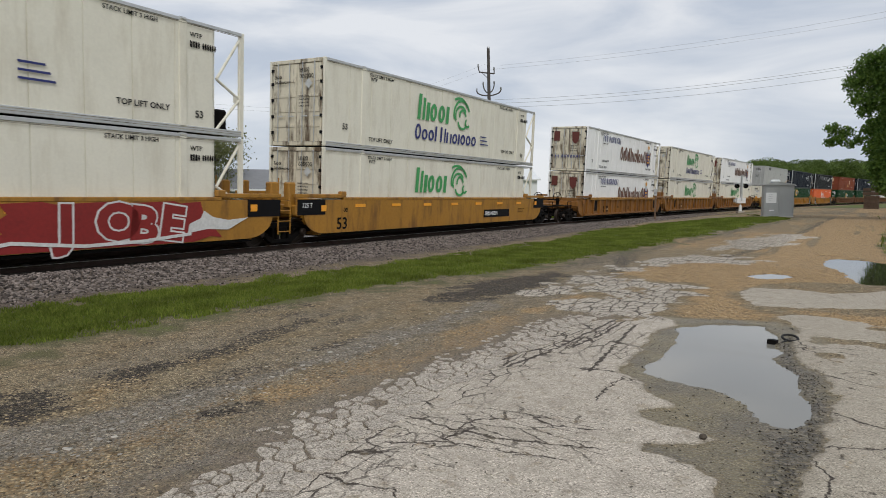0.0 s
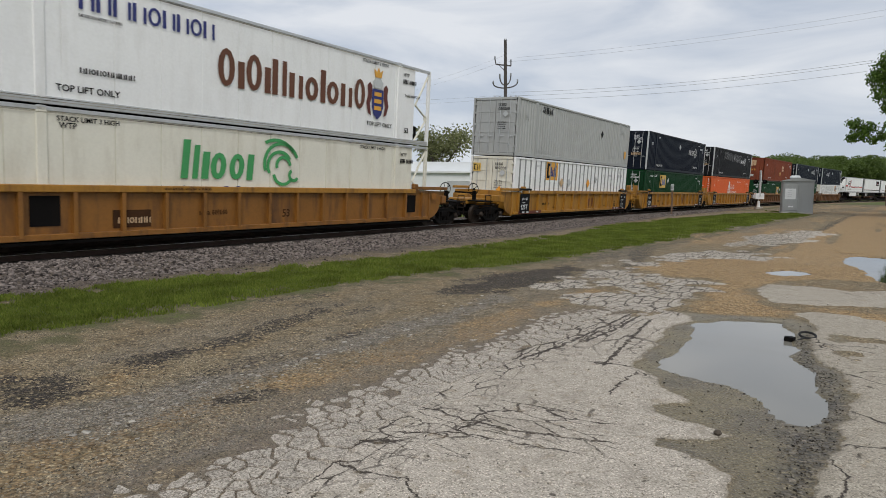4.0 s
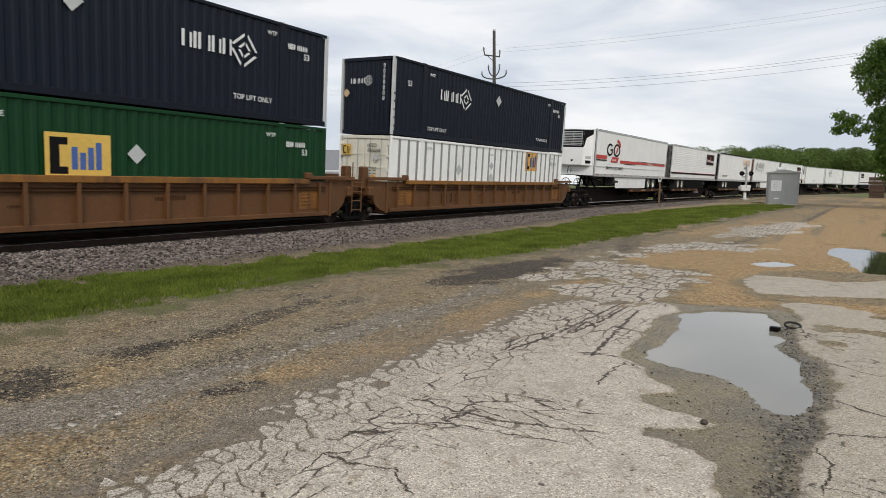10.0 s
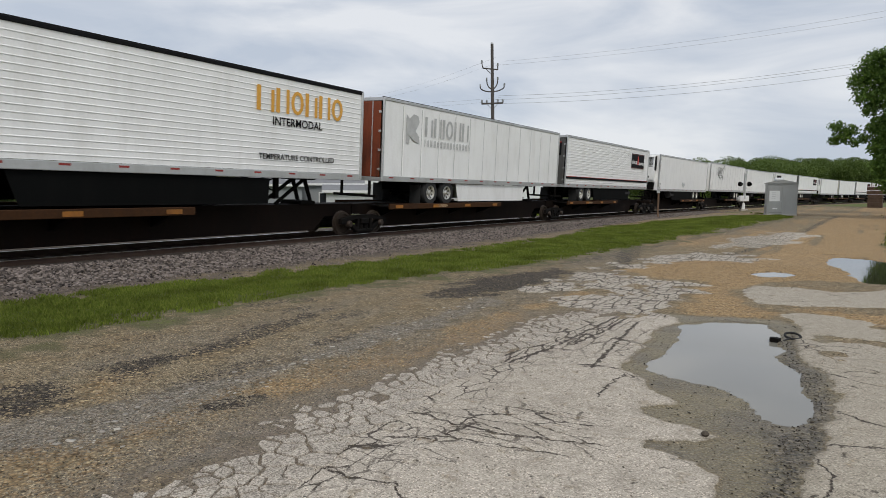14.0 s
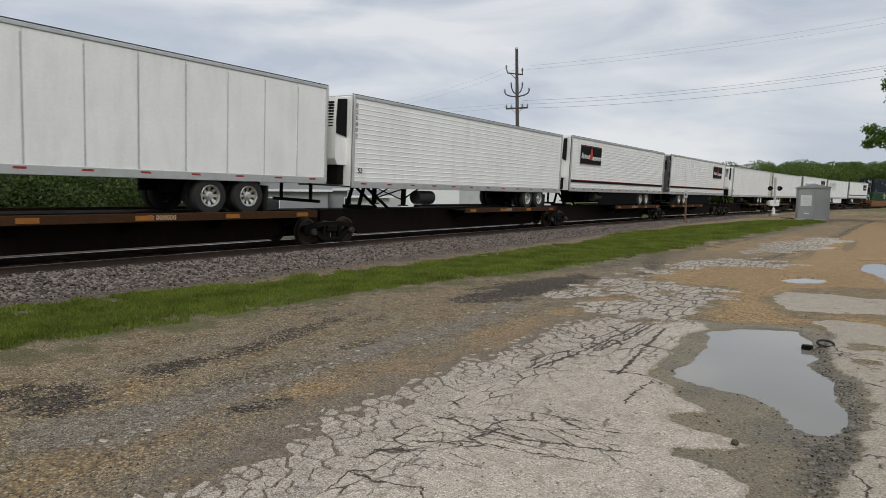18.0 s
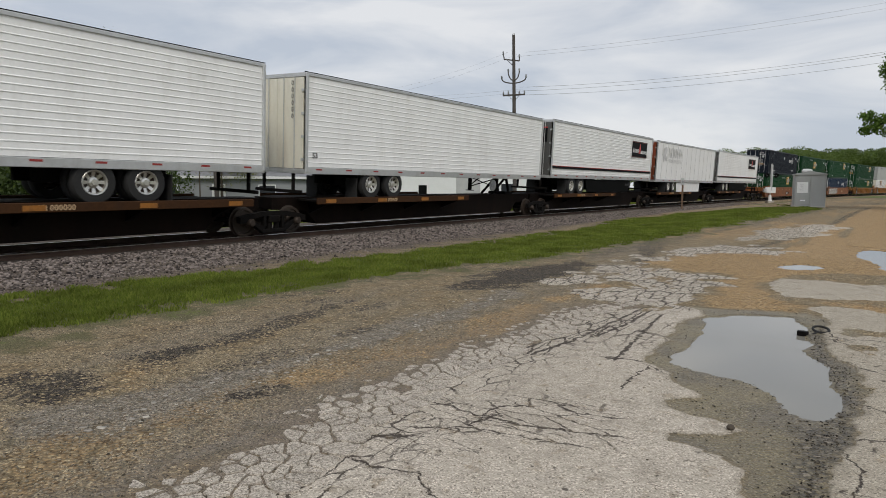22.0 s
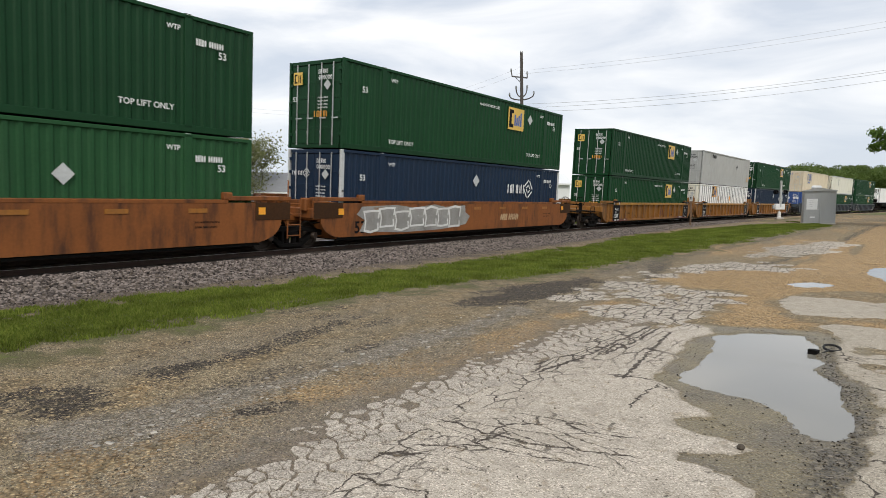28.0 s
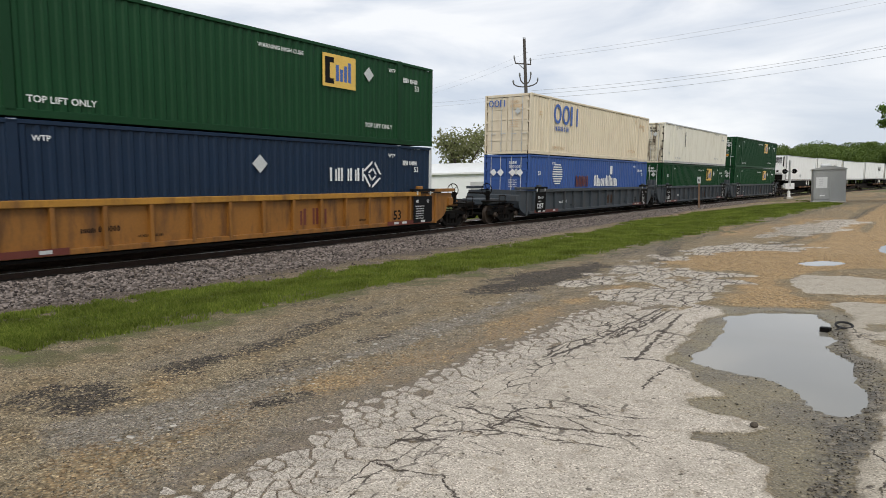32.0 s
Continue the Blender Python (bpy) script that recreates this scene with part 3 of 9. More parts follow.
def container(kind, colour, label, doors=True, post=None, door_colour=None, open_end=0.0):
    """A 53 foot box: sheet sides, rails, posts, castings, doors with rods. Built once for each kind and then copied."""
    c = thing("shipping_container", label, "container", "containers on the train")
    paint, h, w = M[colour], CL / 2, CW / 2
    frame_paint = M[post] if post else paint
    inner = 6.1                       # posts of the lifting frame, 40 feet apart
    for s in (-1, 1):
        y = s * (w - 0.004)
        if kind == "pressed":
            part("side_panel", corrugated(-h + 0.14, h - 0.14, 0.17, CH - 0.1, y, -s * 0.034, 0.285), paint, c)
        elif kind == "posted":
            part("side_panel", MB().box(-h + 0.1, h - 0.1, y - 0.01 - s * 0.02, y + 0.01 - s * 0.02, 0.12, CH - 0.08), paint, c)
            if s < 0:
                for i in range(27):
                    x = -h + 0.55 + i * (CL - 1.1) / 26
                    part("side_post", BOXES.setdefault("post", MB().box(-0.06, 0.06, -0.012, 0.02, 0.14, CH - 0.08, 0.004).mesh("side_post", M["post_grey"])), None, c, m=pose(x, y, 0))
        else:
            part("side_panel", grooved(-h + 0.1, h - 0.1 - open_end, 0.15, CH - 0.06, y, -s * 0.02, 13), paint, c)
        part("bottom_rail", MB().box(-h + 0.1, h - 0.1, y - 0.03, y + 0.016, 0.0, 0.17, 0.012), M["alu"] if kind == "smooth" else paint if kind != "posted" else M["ink_grey"], c)
        if kind == "smooth" and s < 0:
            for z in (0.065, 0.12, CH - 0.135):
                part("rail_groove", shared("rail_groove", lambda: MB().box(-h + 0.1, h - 0.1, -0.004, 0.004, 0.0, 0.014).mesh("rail_groove", M["grime"])), None, c, m=pose(0, y - 0.032, z))
        part("top_rail", MB().box(-h + 0.1, h - 0.1, y - 0.03, y + 0.014, CH - 0.10, CH - 0.005, 0.012), paint if kind != "smooth" else M["alu"], c)
        part("bottom_flange", MB().box(-h + 0.1, h - 0.1, y - 0.02, y + 0.02, 0.0, 0.045, 0.006), M["grime"] if kind == "smooth" else paint, c)
        if kind == "pressed" and s < 0:
            for x in (-inner, inner):
                part("casting_mark", shared("casting_mark", lambda: MB().box(-0.09, 0.09, -0.004, 0.004, 0.0, 0.085).mesh("casting_mark", M["ink_white"])), None, c, m=pose(x, y - 0.022, CH - 0.09))
        for x in (-inner, inner):
            part("lift_post", MB().box(x - 0.11, x + 0.11, y - 0.03, y + 0.012, 0.1, CH - 0.02, 0.012), paint, c)
            for z in (0.0, CH - 0.10):
                part("corner_casting", MB().box(x - 0.1, x + 0.1, *sorted((y - s * 0.06, y + s * 0.022)), z - 0.005 if z else 0.0, z + 0.115, 0.01), M["ink_grey"] if kind != "pressed" else paint, c)
        for x in (-h + 0.08, h - 0.08):
            part("corner_post", MB().box(x - 0.08, x + 0.08, *sorted((y - s * 0.08, y + s * 0.012)), 0.0, CH, 0.014), frame_paint, c)
    part("roof", MB().box(-h + 0.05, h - 0.05 - open_end, -w + 0.05, w - 0.05, CH - 0.05, CH - 0.015), paint, c)
    part("floor", MB().box(-h + 0.05, h - 0.05, -w + 0.05, w - 0.05, 0.03, 0.15), M["under"], c)
    part("front_wall", MB().box(h - 0.06 - open_end, h - 0.02 - open_end, -w + 0.05 if open_end else -w + 0.1, w - 0.05 if open_end else w - 0.1, 0.1, CH - 0.08), paint, c)
    part("end_header", MB().box(-h, -h + 0.1, -w + 0.15, w - 0.15, CH - 0.14, CH - 0.01, 0.012), M[door_colour] if door_colour else paint, c)
    part("end_sill", MB().box(-h, -h + 0.1, -w + 0.15, w - 0.15, 0.0, 0.14, 0.012), M[door_colour] if door_colour else paint, c)
    dp = M[door_colour] if door_colour else paint
    if doors:
        for s in (-1, 1):
            y0, y1 = (-w + 0.14, -0.012) if s < 0 else (0.012, w - 0.14)
            mb = MB().box(-h + 0.03, -h + 0.07, y0, y1, 0.15, CH - 0.15, 0.008)
            for z in (0.62, 1.12, 1.62, 2.12):
                mb.box(-h + 0.014, -h + 0.04, y0 + 0.06, y1 - 0.06, z, z + 0.09, 0.006)
            d = part("door", mb, dp, c)
            for y in (y0 + 0.26 * (y1 - y0), y0 + 0.74 * (y1 - y0)):
                part("lock_rod", MB().cyl((-h - 0.012, y, 0.1), (-h - 0.012, y, CH - 0.1), 0.019, n=8), M["alu"], d, smooth=True)
                rod = MB().box(-h - 0.04, -h - 0.005, y - 0.03, y + 0.03, 0.5, 0.56, 0.006).box(-h - 0.045, -h - 0.025, y - 0.26, y + 0.03, 0.96, 1.0, 0.004)
                part("lock_handle", rod, M["alu"], d)
            for z in (0.4, 0.95, 1.5, 2.05, 2.5):
                yy = y0 if s < 0 else y1
                part("hinge", MB().box(-h - 0.005, -h + 0.04, yy - 0.06, yy + 0.06, z, z + 0.1, 0.008), dp if kind != "smooth" else M["ink_black"], d)
    else:
        mb = corrugated(-w + 0.16, w - 0.16, 0.14, CH - 0.14, 0.0, 0.03, 0.24)
        part("end_wall", mb, dp, c, m=pose(-h + 0.03, 0, 0, 0, 0, -90))
    return c


def side_marks(c, ink, kind="pressed", serial=True):
    """Small words and bars along the side that nearly every box carries."""
    y = -1.322 if kind != "posted" else -1.335
    words("TOP LIFT ONLY", 0.2, ink, c, side(-5.8, 0.32, y))
    words("TOP LIFT ONLY", 0.2, ink, c, side(4.3, 0.5, y))
    words("WTP", 0.17, ink, c, side(-5.75, 2.45, y))
    words("WTP", 0.17, ink, c, side(6.3 if kind != "pressed" else 5.5, 2.45, y))
    words("53", 0.26, ink, c, side(6.95 if kind == "pressed" else 6.45, 1.95 if kind == "pressed" else 0.4, y))
    words("53", 0.28, ink, c, side(-7.2, 1.9 if kind == "pressed" else 0.62, y))
    if serial:
        bars("HMNU 000000", 0.17, ink, c, side(6.3, 2.18, y), w=0.34)
        if kind == "smooth":
            words("STACK LIMIT 3 HIGH", 0.15, ink, c, side(-5.8, 2.6, y))
            words("STACK LIMIT 3 HIGH", 0.15, ink, c, side(4.0, 2.6, y))


def end_marks(c, ink, x=-8.115):
    bars("HMNU", 0.15, ink, c, end_face(-0.2, 2.42, x))
    bars("000000", 0.15, ink, c, end_face(-0.2, 2.22, x))
    for i in range(4):
        bars("nnonn onnn", 0.07, ink, c, end_face(-0.18, 1.62 - 0.11 * i, x))
    part("placard", MB().prism(diamond(0.17), -0.004, 0.0, "y"), M["ink_silver"], c, m=end_face(-0.62, 2.05, x))


def emblem_square(c, x, z, y=-1.33, s=1.0, ground_ink="ink_yellow", bar_ink="ink_blue"):
    """A yellow square with a dark block and blue strokes."""
    p = part("emblem", MB().prism(rect(1.45 * s, 1.0 * s), -0.006, 0, "y"), M[ground_ink], c, "yellow square emblem", side(x, z, y))
    part("emblem_block", MB().prism(rect(0.2, 0.8, 0.1, 0.1), -0.004, 0, "y").prism(rect(0.18, 0.16, 0.3, 0.1), -0.004, 0, "y").prism(rect(0.18, 0.16, 0.3, 0.74), -0.004, 0, "y"), M["ink_black"], p, m=pose(0, -0.007, 0))
    for k, (bx, bh) in enumerate(((0.56, 0.5), (0.74, 0.38), (0.92, 0.5), (1.1, 0.62))):
        part("emblem_bar", MB().prism(rect(0.13, bh, bx, 0.2), -0.004, 0, "y"), M[bar_ink], p, m=pose(0, -0.007, 0))


def emblem_end(c, x=-8.115, y=1.02, z=2.1):
    p = part("emblem", MB().prism(rect(0.44, 0.42), -0.004, 0, "y"), M["ink_yellow"], c, m=end_face(y, z, x))
    part("emblem_block", MB().prism(rect(0.05, 0.3, 0.05, 0.06), -0.003, 0, "y").prism(rect(0.09, 0.05, 0.1, 0.06), -0.003, 0, "y").prism(rect(0.09, 0.05, 0.1, 0.31), -0.003, 0, "y")
         .prism(rect(0.04, 0.26, 0.24, 0.06), -0.003, 0, "y").prism(rect(0.04, 0.26, 0.33, 0.06), -0.003, 0, "y"), M["ink_black"], p, m=pose(0, -0.006, 0))


def emblem_maze(c, x, z, ink="ink_white", y=-1.33, s=1.0, end=False):
    """A row of bars and a lozenge of nested frames."""
    place = (lambda a, b: end_face(y - a, z + b, x)) if end else (lambda a, b: side(x + a, z + b, y))
    bars("NIMNN", 0.42 * s, ink, c, place(0, 0), w=0.72, name="emblem_word")
    for r, t in ((0.46 * s, 0.09 * s), (0.22 * s, 0.08 * s)):
        mb = MB()
        for k in range(4):
            a, b = radians(90 * k), radians(90 * k + 74)
            o = [(r * math.cos(a), r * math.sin(a)), (r * math.cos(b), r * math.sin(b)), ((r - t) * math.cos(b), (r - t) * math.sin(b)), ((r - t) * math.cos(a), (r - t) * math.sin(a))]
            mb.prism(o, -0.004, 0, "y")
        part("emblem_lozenge", mb, M[ink], c, m=place(1.98 * s, 0.22 * s))


def emblem_beast(c, cut=False):
    """Green and navy rows of bars with a striped head in profile."""
    y = -1.33
    bars("Niooi", 1.0, "ink_green", c, side(-2.85, 1.42, y), slant=0.1, w=0.5, name="emblem_word", label="green emblem bars")
    mb = MB()
    for r, a0, a1, px, pz in ((0.5, 20, 200, 1.9, 1.75), (0.36, 30, 210, 1.85, 1.7), (0.22, 0, 200, 1.95, 1.72), (0.3, 190, 330, 1.95, 1.55), (0.62, 35, 120, 1.75, 1.7), (0.16, 120, 330, 2.25, 1.5)):
        o = ring(r - 0.075, r, a0, a1)
        mb.prism([(1.75 + 1.4 * (px + a - 1.75), 1.6 + 1.3 * (pz + b - 1.6)) for a, b in o], -0.004, 0, "y")
    part("emblem_head", mb, M["ink_green"], c, m=side(-1.45, 0.12, y))
    bars("OooI Nnoiooo", 0.62, "ink_navy", c, side(-3.0, 0.62, y), slant=0.1, w=0.66, name="emblem_word", label="navy emblem bars")
    for i in range(3):
        plate(rect(0.75 - 0.1 * i, 0.05), "ink_navy", c, side(2.2, 0.74 + 0.17 * i, y), "emblem_streak")


def emblem_crest(c, x, z, y=-1.33, k=1.0):
    """A shield with gold bars, a figure on each side and a crown over it."""
    p = plate([(-0.3 * k, 0.42 * k), (-0.3 * k, -0.2 * k), (-0.2 * k, -0.46 * k), (0, -0.62 * k), (0.2 * k, -0.46 * k), (0.3 * k, -0.2 * k), (0.3 * k, 0.42 * k)], "ink_navy", c, side(x, z, y), "crest", "navy, brown and gold shield crest")
    for i in range(3):
        plate(rect(0.38 * k, 0.14 * k, -0.19 * k, (0.18 - 0.24 * i) * k), "ink_gold", p, pose(0, -0.008, 0), "crest_bar")
    for q in (-1, 1):
        plate([(q * a * k, b * k) for a, b in ((0.31, 0.5), (0.44, 0.62), (0.56, 0.5), (0.52, 0.2), (0.6, -0.1), (0.5, -0.42), (0.34, -0.5), (0.42, -0.1), (0.33, 0.1))], "ink_maroon", p, pose(0, -0.002, 0), "crest_figure")
    plate([(-0.2 * k, 0.45 * k), (0.2 * k, 0.45 * k), (0.28 * k, 0.66 * k), (0.1 * k, 0.8 * k), (-0.1 * k, 0.8 * k), (-0.28 * k, 0.66 * k)], "ink_silver", p, pose(0, -0.002, 0), "crest_helm")
    plate([(-0.16 * k, 0.82 * k), (0.16 * k, 0.82 * k), (0.24 * k, 1.1 * k), (0.08 * k, 1.0 * k), (0, 1.2 * k), (-0.08 * k, 1.0 * k), (-0.24 * k, 1.1 * k)], "ink_gold", p, pose(0, -0.002, 0), "crest_crown")


def reefer_frame(c, e):
    """The open truss and small machinery at the far end of a refrigerated box."""
    h = CL / 2
    for s in (-1, 1):
        y = s * 1.25
        mb = MB().cyl((h - e + 0.05, y, 0.15), (h - 0.12, y, 1.05), 0.04, n=8).cyl((h - 0.12, y, 1.05), (h - e + 0.05, y, 1.5), 0.04, n=8).cyl((h - e + 0.05, y, 1.5), (h - 0.12, y, 2.7), 0.04, n=8)
        part("truss_brace", mb, M["white2"], c, smooth=True)
        part("gusset", MB().box(h - 0.32, h - 0.12, y - 0.02, y + 0.02, 0.95, 1.15), M["white2"], c)
    part("machinery", MB().box(h - e + 0.03, h - 0.25, -0.9, 0.9, 0.15, 0.75, 0.05), M["under"], c)


@once
def cold_box(label, brand, cut=False):
    c = container("smooth", "white" if brand == "crest" else "white2", label, True, None, "door_white", 0.95)
    reefer_frame(c, 0.95)
    side_marks(c, "ink_black", "smooth")
    end_marks(c, "ink_black")
    if brand == "beast":
        emblem_beast(c)
        bars("Niooi", 0.13, "ink_black", c, end_face(1.0, 2.25, -8.115))
        bars("CoolExpress", 0.11, "ink_black", c, end_face(1.0, 2.08, -8.115))
    else:
        bars("OiOiNnoIonO", 1.0, "ink_brick", c, side(-1.75, 1.0, -1.33), w=0.55, name="emblem_word", label="maroon emblem bars")
        emblem_crest(c, 4.85, 1.35)
        words("TARE WEIGHT", 0.15, "ink_black", c, side(6.4, 1.72, -1.322))
        bars("TEMPSTACK", 0.42, "ink_navy", c, side(-5.3, 2.12, -1.33), w=0.8, name="emblem_word")
        bars("nnonononn nonn", 0.1, "ink_black", c, side(-5.3, 1.95, -1.33))
        bars("nnononn.nnn", 0.17, "ink_black", c, side(-5.3, 0.75, -1.33))
        plate(rect(0.42, 0.62), "ink_maroon", c, end_face(1.02, 1.95, -8.115), "end_panel")
        bars("TEMPSTACK", 0.2, "ink_navy", c, end_face(1.05, 0.85, -8.13), w=0.95)
        crest = plate([(-0.25, 0.35), (-0.22, -0.2), (0, -0.42), (0.22, -0.2), (0.25, 0.35)], "ink_maroon", c, end_face(-0.5, 2.15, -8.12), "crest")
    return c


@once
def green_box(label, doors=True, at=2.4, up=1.62, paint="green"):
    c = container("pressed", paint, label, doors)
    side_marks(c, "ink_white")
    emblem_square(c, at, up)
    if paint == "faded_green":
        plate(diamond(0.24), "ink_silver", c, side(3.1, 1.75), "placard")
    plate(diamond(0.24), "ink_silver", c, side(at + 2.1, up + 0.6), "placard")
    words("WARNING HIGH CUBE", 0.16, "ink_white", c, side(at - 2.4, 2.4))
    end_marks(c, "ink_white")
    emblem_end(c)
    words("53", 0.22, "ink_white", c, end_face(1.05, 1.55, -8.115))
    bars("MNMN", 0.2, "ink_orange", c, end_face(-0.02, 1.02, -8.12))
    return c


@once
def navy_box(label, colour="navy", doors=True, post=None, at=2.68):
    c = container("pressed", colour, label, doors, post)
    side_marks(c, "ink_white", serial=True)
    emblem_maze(c, at, 1.62)
    plate(diamond(0.26), "ink_silver", c, side(0.0, 2.1), "placard")
    if doors:
        end_marks(c, "ink_white")
        emblem_maze(c, -8.12, 2.0, y=1.0, s=0.36, end=True)
        bars("NHNHN", 0.2, "ink_tan", c, end_face(-0.1, 1.05, -8.12))
    else:
        emblem_maze(c, -8.125, 1.9, y=0.75, s=0.45, end=True)
        part("placard", MB().prism(diamond(0.17), -0.004, 0.0, "y"), M["ink_tan"], c, m=end_face(0.95, 1.55, -8.125))
        for i in range(7):
            bars("0", 0.16, "ink_white", c, end_face(-0.85, 2.45 - 0.2 * i, -8.125))
    if post:
        for i in range(5):
            bars("nm", 0.1, "ink_black", c, side(-8.02, 0.3 + 0.3 * i, -1.32), w=0.4)
    return c


@once
def posted_box(label, at=-4.5):
    c = container("posted", "white", label, True, None, "white2")
    side_marks(c, "ink_grey", "posted")
    emblem_square(c, at, 1.8, -1.287, 1.0, "ink_gold", "ink_navy")
    for x, k in ((-2.6, "ink_tan"), (-1.6, "ink_silver"), (1.2, "ink_orange"), (2.4, "ink_grey")) if at < 0 else ((-3.2, "ink_silver"), (-0.29, "ink_grey")):
        plate(diamond(0.2 if k == "ink_grey" else 0.26), k, c, side(x, 1.95 if k == "ink_grey" else 1.7, -1.34 if at < 0 else -1.287), "placard")
    if at < 0:
        for x in (0.2, 3.6, 4.6):
            bars("nonon", 0.13, "ink_grey", c, side(x, 2.2, -1.34))
    else:
        bars("no on", 0.13, "ink_grey", c, side(-0.52, 2.42, -1.287))
        plate(ring(0.0, 0.22, 0, 360, 16), "ink_silver", c, side(-0.29, 1.36, -1.287), "placard", "round pale placard")
    emblem_end(c, y=1.1)
    end_marks(c, "ink_black")
    part("placard", MB().prism(diamond(0.19), -0.004, 0.0, "y"), M["ink_orange"], c, m=end_face(-0.5, 1.2, -8.12))
    return c


@once
def grey_box(label, weathered=False):
    c = container("pressed", "grey", label)
    bars("RNINnl", 0.34, "ink_black", c, side(-5.4, 2.35))
    side_marks(c, "ink_grey")
    end_marks(c, "ink_black")
    plate(diamond(0.22), "ink_black", c, side(3.0, 1.9), "placard")
    plate(rect(0.3, 0.5), "ink_gold", c, side(7.25, 0.55), "notice", "yellow notice")
    return c


@once
def rust_box(label):
    c = container("pressed", "rust", label, False)
    side_marks(c, "ink_white")
    for i, (a, b) in enumerate(((0, 0.0), (0.35, 0.05), (0.75, 0.08))):
        for j in range(2):
            plate(rect(0.28, 0.34, 0, 0, 0.02), "ink_tan", c, side(1.63 + a, 1.4 + 0.42 * j - b, -1.33), "emblem_piece")
    bars("CNK", 0.42, "ink_yellow", c, side(0.25, 0.8, -1.33), w=0.8, name="emblem_word", label="yellow emblem bars")
    plate([(0, 0.15), (1.0, 0.35), (1.0, 0.95), (0.55, 1.0), (0, 0.75)], "ink_tan", c, end_face(0.75, 1.55, -8.125), "emblem", "faded tan emblem on the end wall")
    for k in range(2):
        plate(rect(0.035, 0.75), "rust", c, end_face(0.4 - 0.32 * k, 1.72, -8.133), "emblem_gap")
    bars("CNK", 0.22, "ink_gold", c, end_face(0.3, 1.22, -8.125), w=0.8)
    plate(rect(0.4, 0.3), "ink_silver", c, end_face(0.35, 0.45, -8.125), "notice")
    return c


@once
def orange_box(label):
    c = container("pressed", "orange", label, False)
    side_marks(c, "ink_white")
    house = [(0, 0), (1.0, 0), (1.0, 0.85), (0.75, 1.15), (0.75, 1.35), (0.5, 1.5), (0.25, 1.35), (0.25, 1.15), (0, 0.85)]
    p = plate(house, "ink_white", c, side(-1.75, 1.0, -1.33), "emblem", "white gabled emblem")
    for a, b in ((0.25, 0.12), (0.63, 0.12)):
        plate(rect(0.12, 0.7), "orange", p, pose(a, -0.008, b), "emblem_bar")
    plate(rect(0.3, 0.12), "orange", p, pose(0.35, -0.008, 0.42), "emblem_bar")
    bars("NnO", 0.5, "ink_white", c, side(-0.5, 1.62, -1.33), w=0.8, name="emblem_word")
    bars("Gnonp.mn.", 0.42, "ink_white", c, side(-0.5, 1.12, -1.33), w=0.68, name="emblem_word")
    words("WARNING HIGH CUBE", 0.16, "ink_white", c, side(2.0, 2.4))
    plate([(0.3 * math.cos(radians(60 * k + 30)), 0.34 * math.sin(radians(60 * k + 30))) for k in range(6)], "ink_white", c, end_face(0.55, 1.9, -8.125), "emblem")
    bars("Gnnn.mc", 0.16, "ink_white", c, end_face(0.2, 1.85, -8.125))
    for k in range(9):
        bars("0", 0.15, "ink_white", c, end_face(-0.95, 2.5 - 0.22 * k, -8.125))
    return c


@once
def cream_box(label):
    c = container("pressed", "cream", label, True, None, "cream")
    bars("OON", 1.0, "ink_blue", c, side(-5.74, 1.6, -1.33), w=0.85, name="emblem_word", label="blue emblem bars")
    bars("HMNHNMMNN", 0.24, "ink_blue", c, side(-5.6, 1.25, -1.33), w=0.6)
    bars("OON", 0.34, "ink_blue", c, end_face(1.05, 2.28, -8.125), w=0.85)
    side_marks(c, "ink_tan")
    end_marks(c, "ink_tan")
    return c


@once
def blue_box(label):
    c = container("pressed", "blue", label)
    side_marks(c, "ink_white")
    for i in range(9):
        z = -0.5 + i * 0.12
        wd = 0.55 * math.sqrt(max(0.05, 1 - (z / 0.6) ** 2))
        plate(rect(2 * wd, 0.06, -wd, z), "ink_white", c, side(-5.15, 1.95, -1.33), "emblem_stripe")
    bars("FNIDN", 0.6, "ink_maroon", c, side(-2.95, 1.3, -1.33), w=0.5, name="emblem_word")
    bars("StnonTNnin", 0.66, "ink_white", c, side(-0.6, 1.3, -1.33), w=0.5, name="emblem_word", label="white emblem bars")
    plate(rect(0.35, 0.5), "ink_white", c, side(1.7, 2.0, -1.33), "notice")
    for y in (0.9, -0.2):
        for k in range(2):
            plate([(0, 0), (0.22, -0.18), (0.38, 0), (0.38, 0.02), (0.22, 0.2), (0, 0.02)], "ink_white", c, end_face(y - 0.42 * k, 2.0, -8.12), "arrow")
    end_marks(c, "ink_white")
    return c


@once
def plain_box(label):
    c = container("smooth", "white2", label, True, None, "door_white")
    side_marks(c, "ink_grey", "smooth")
    plate(rect(0.09, 1.1), "ink_black", c, side(-3.6, 1.3, -1.33), "mark")
    end_marks(c, "ink_black")
    return c


# ---------------------------------------------------------------- railway cars
SHARED = {}


def shared(name, make):
    if name not in SHARED:
        SHARED[name] = make()
    return SHARED[name]


def wheel_mesh():
    prof = [(-0.07, 0.0), (-0.07, 0.10), (-0.05, 0.12), (-0.02, 0.15), (-0.02, 0.33), (-0.065, 0.35), (-0.065, 0.418), (0.045, 0.425), (0.06, 0.455), (0.075, 0.45), (0.075, 0.35), (0.03, 0.33), (0.03, 0.12), (0.07, 0.10), (0.07, 0.0)]
    return MB().lathe((0, 0, 0), (0, 1, 0), prof, 24).mesh("wheel", M["wheel"], True)


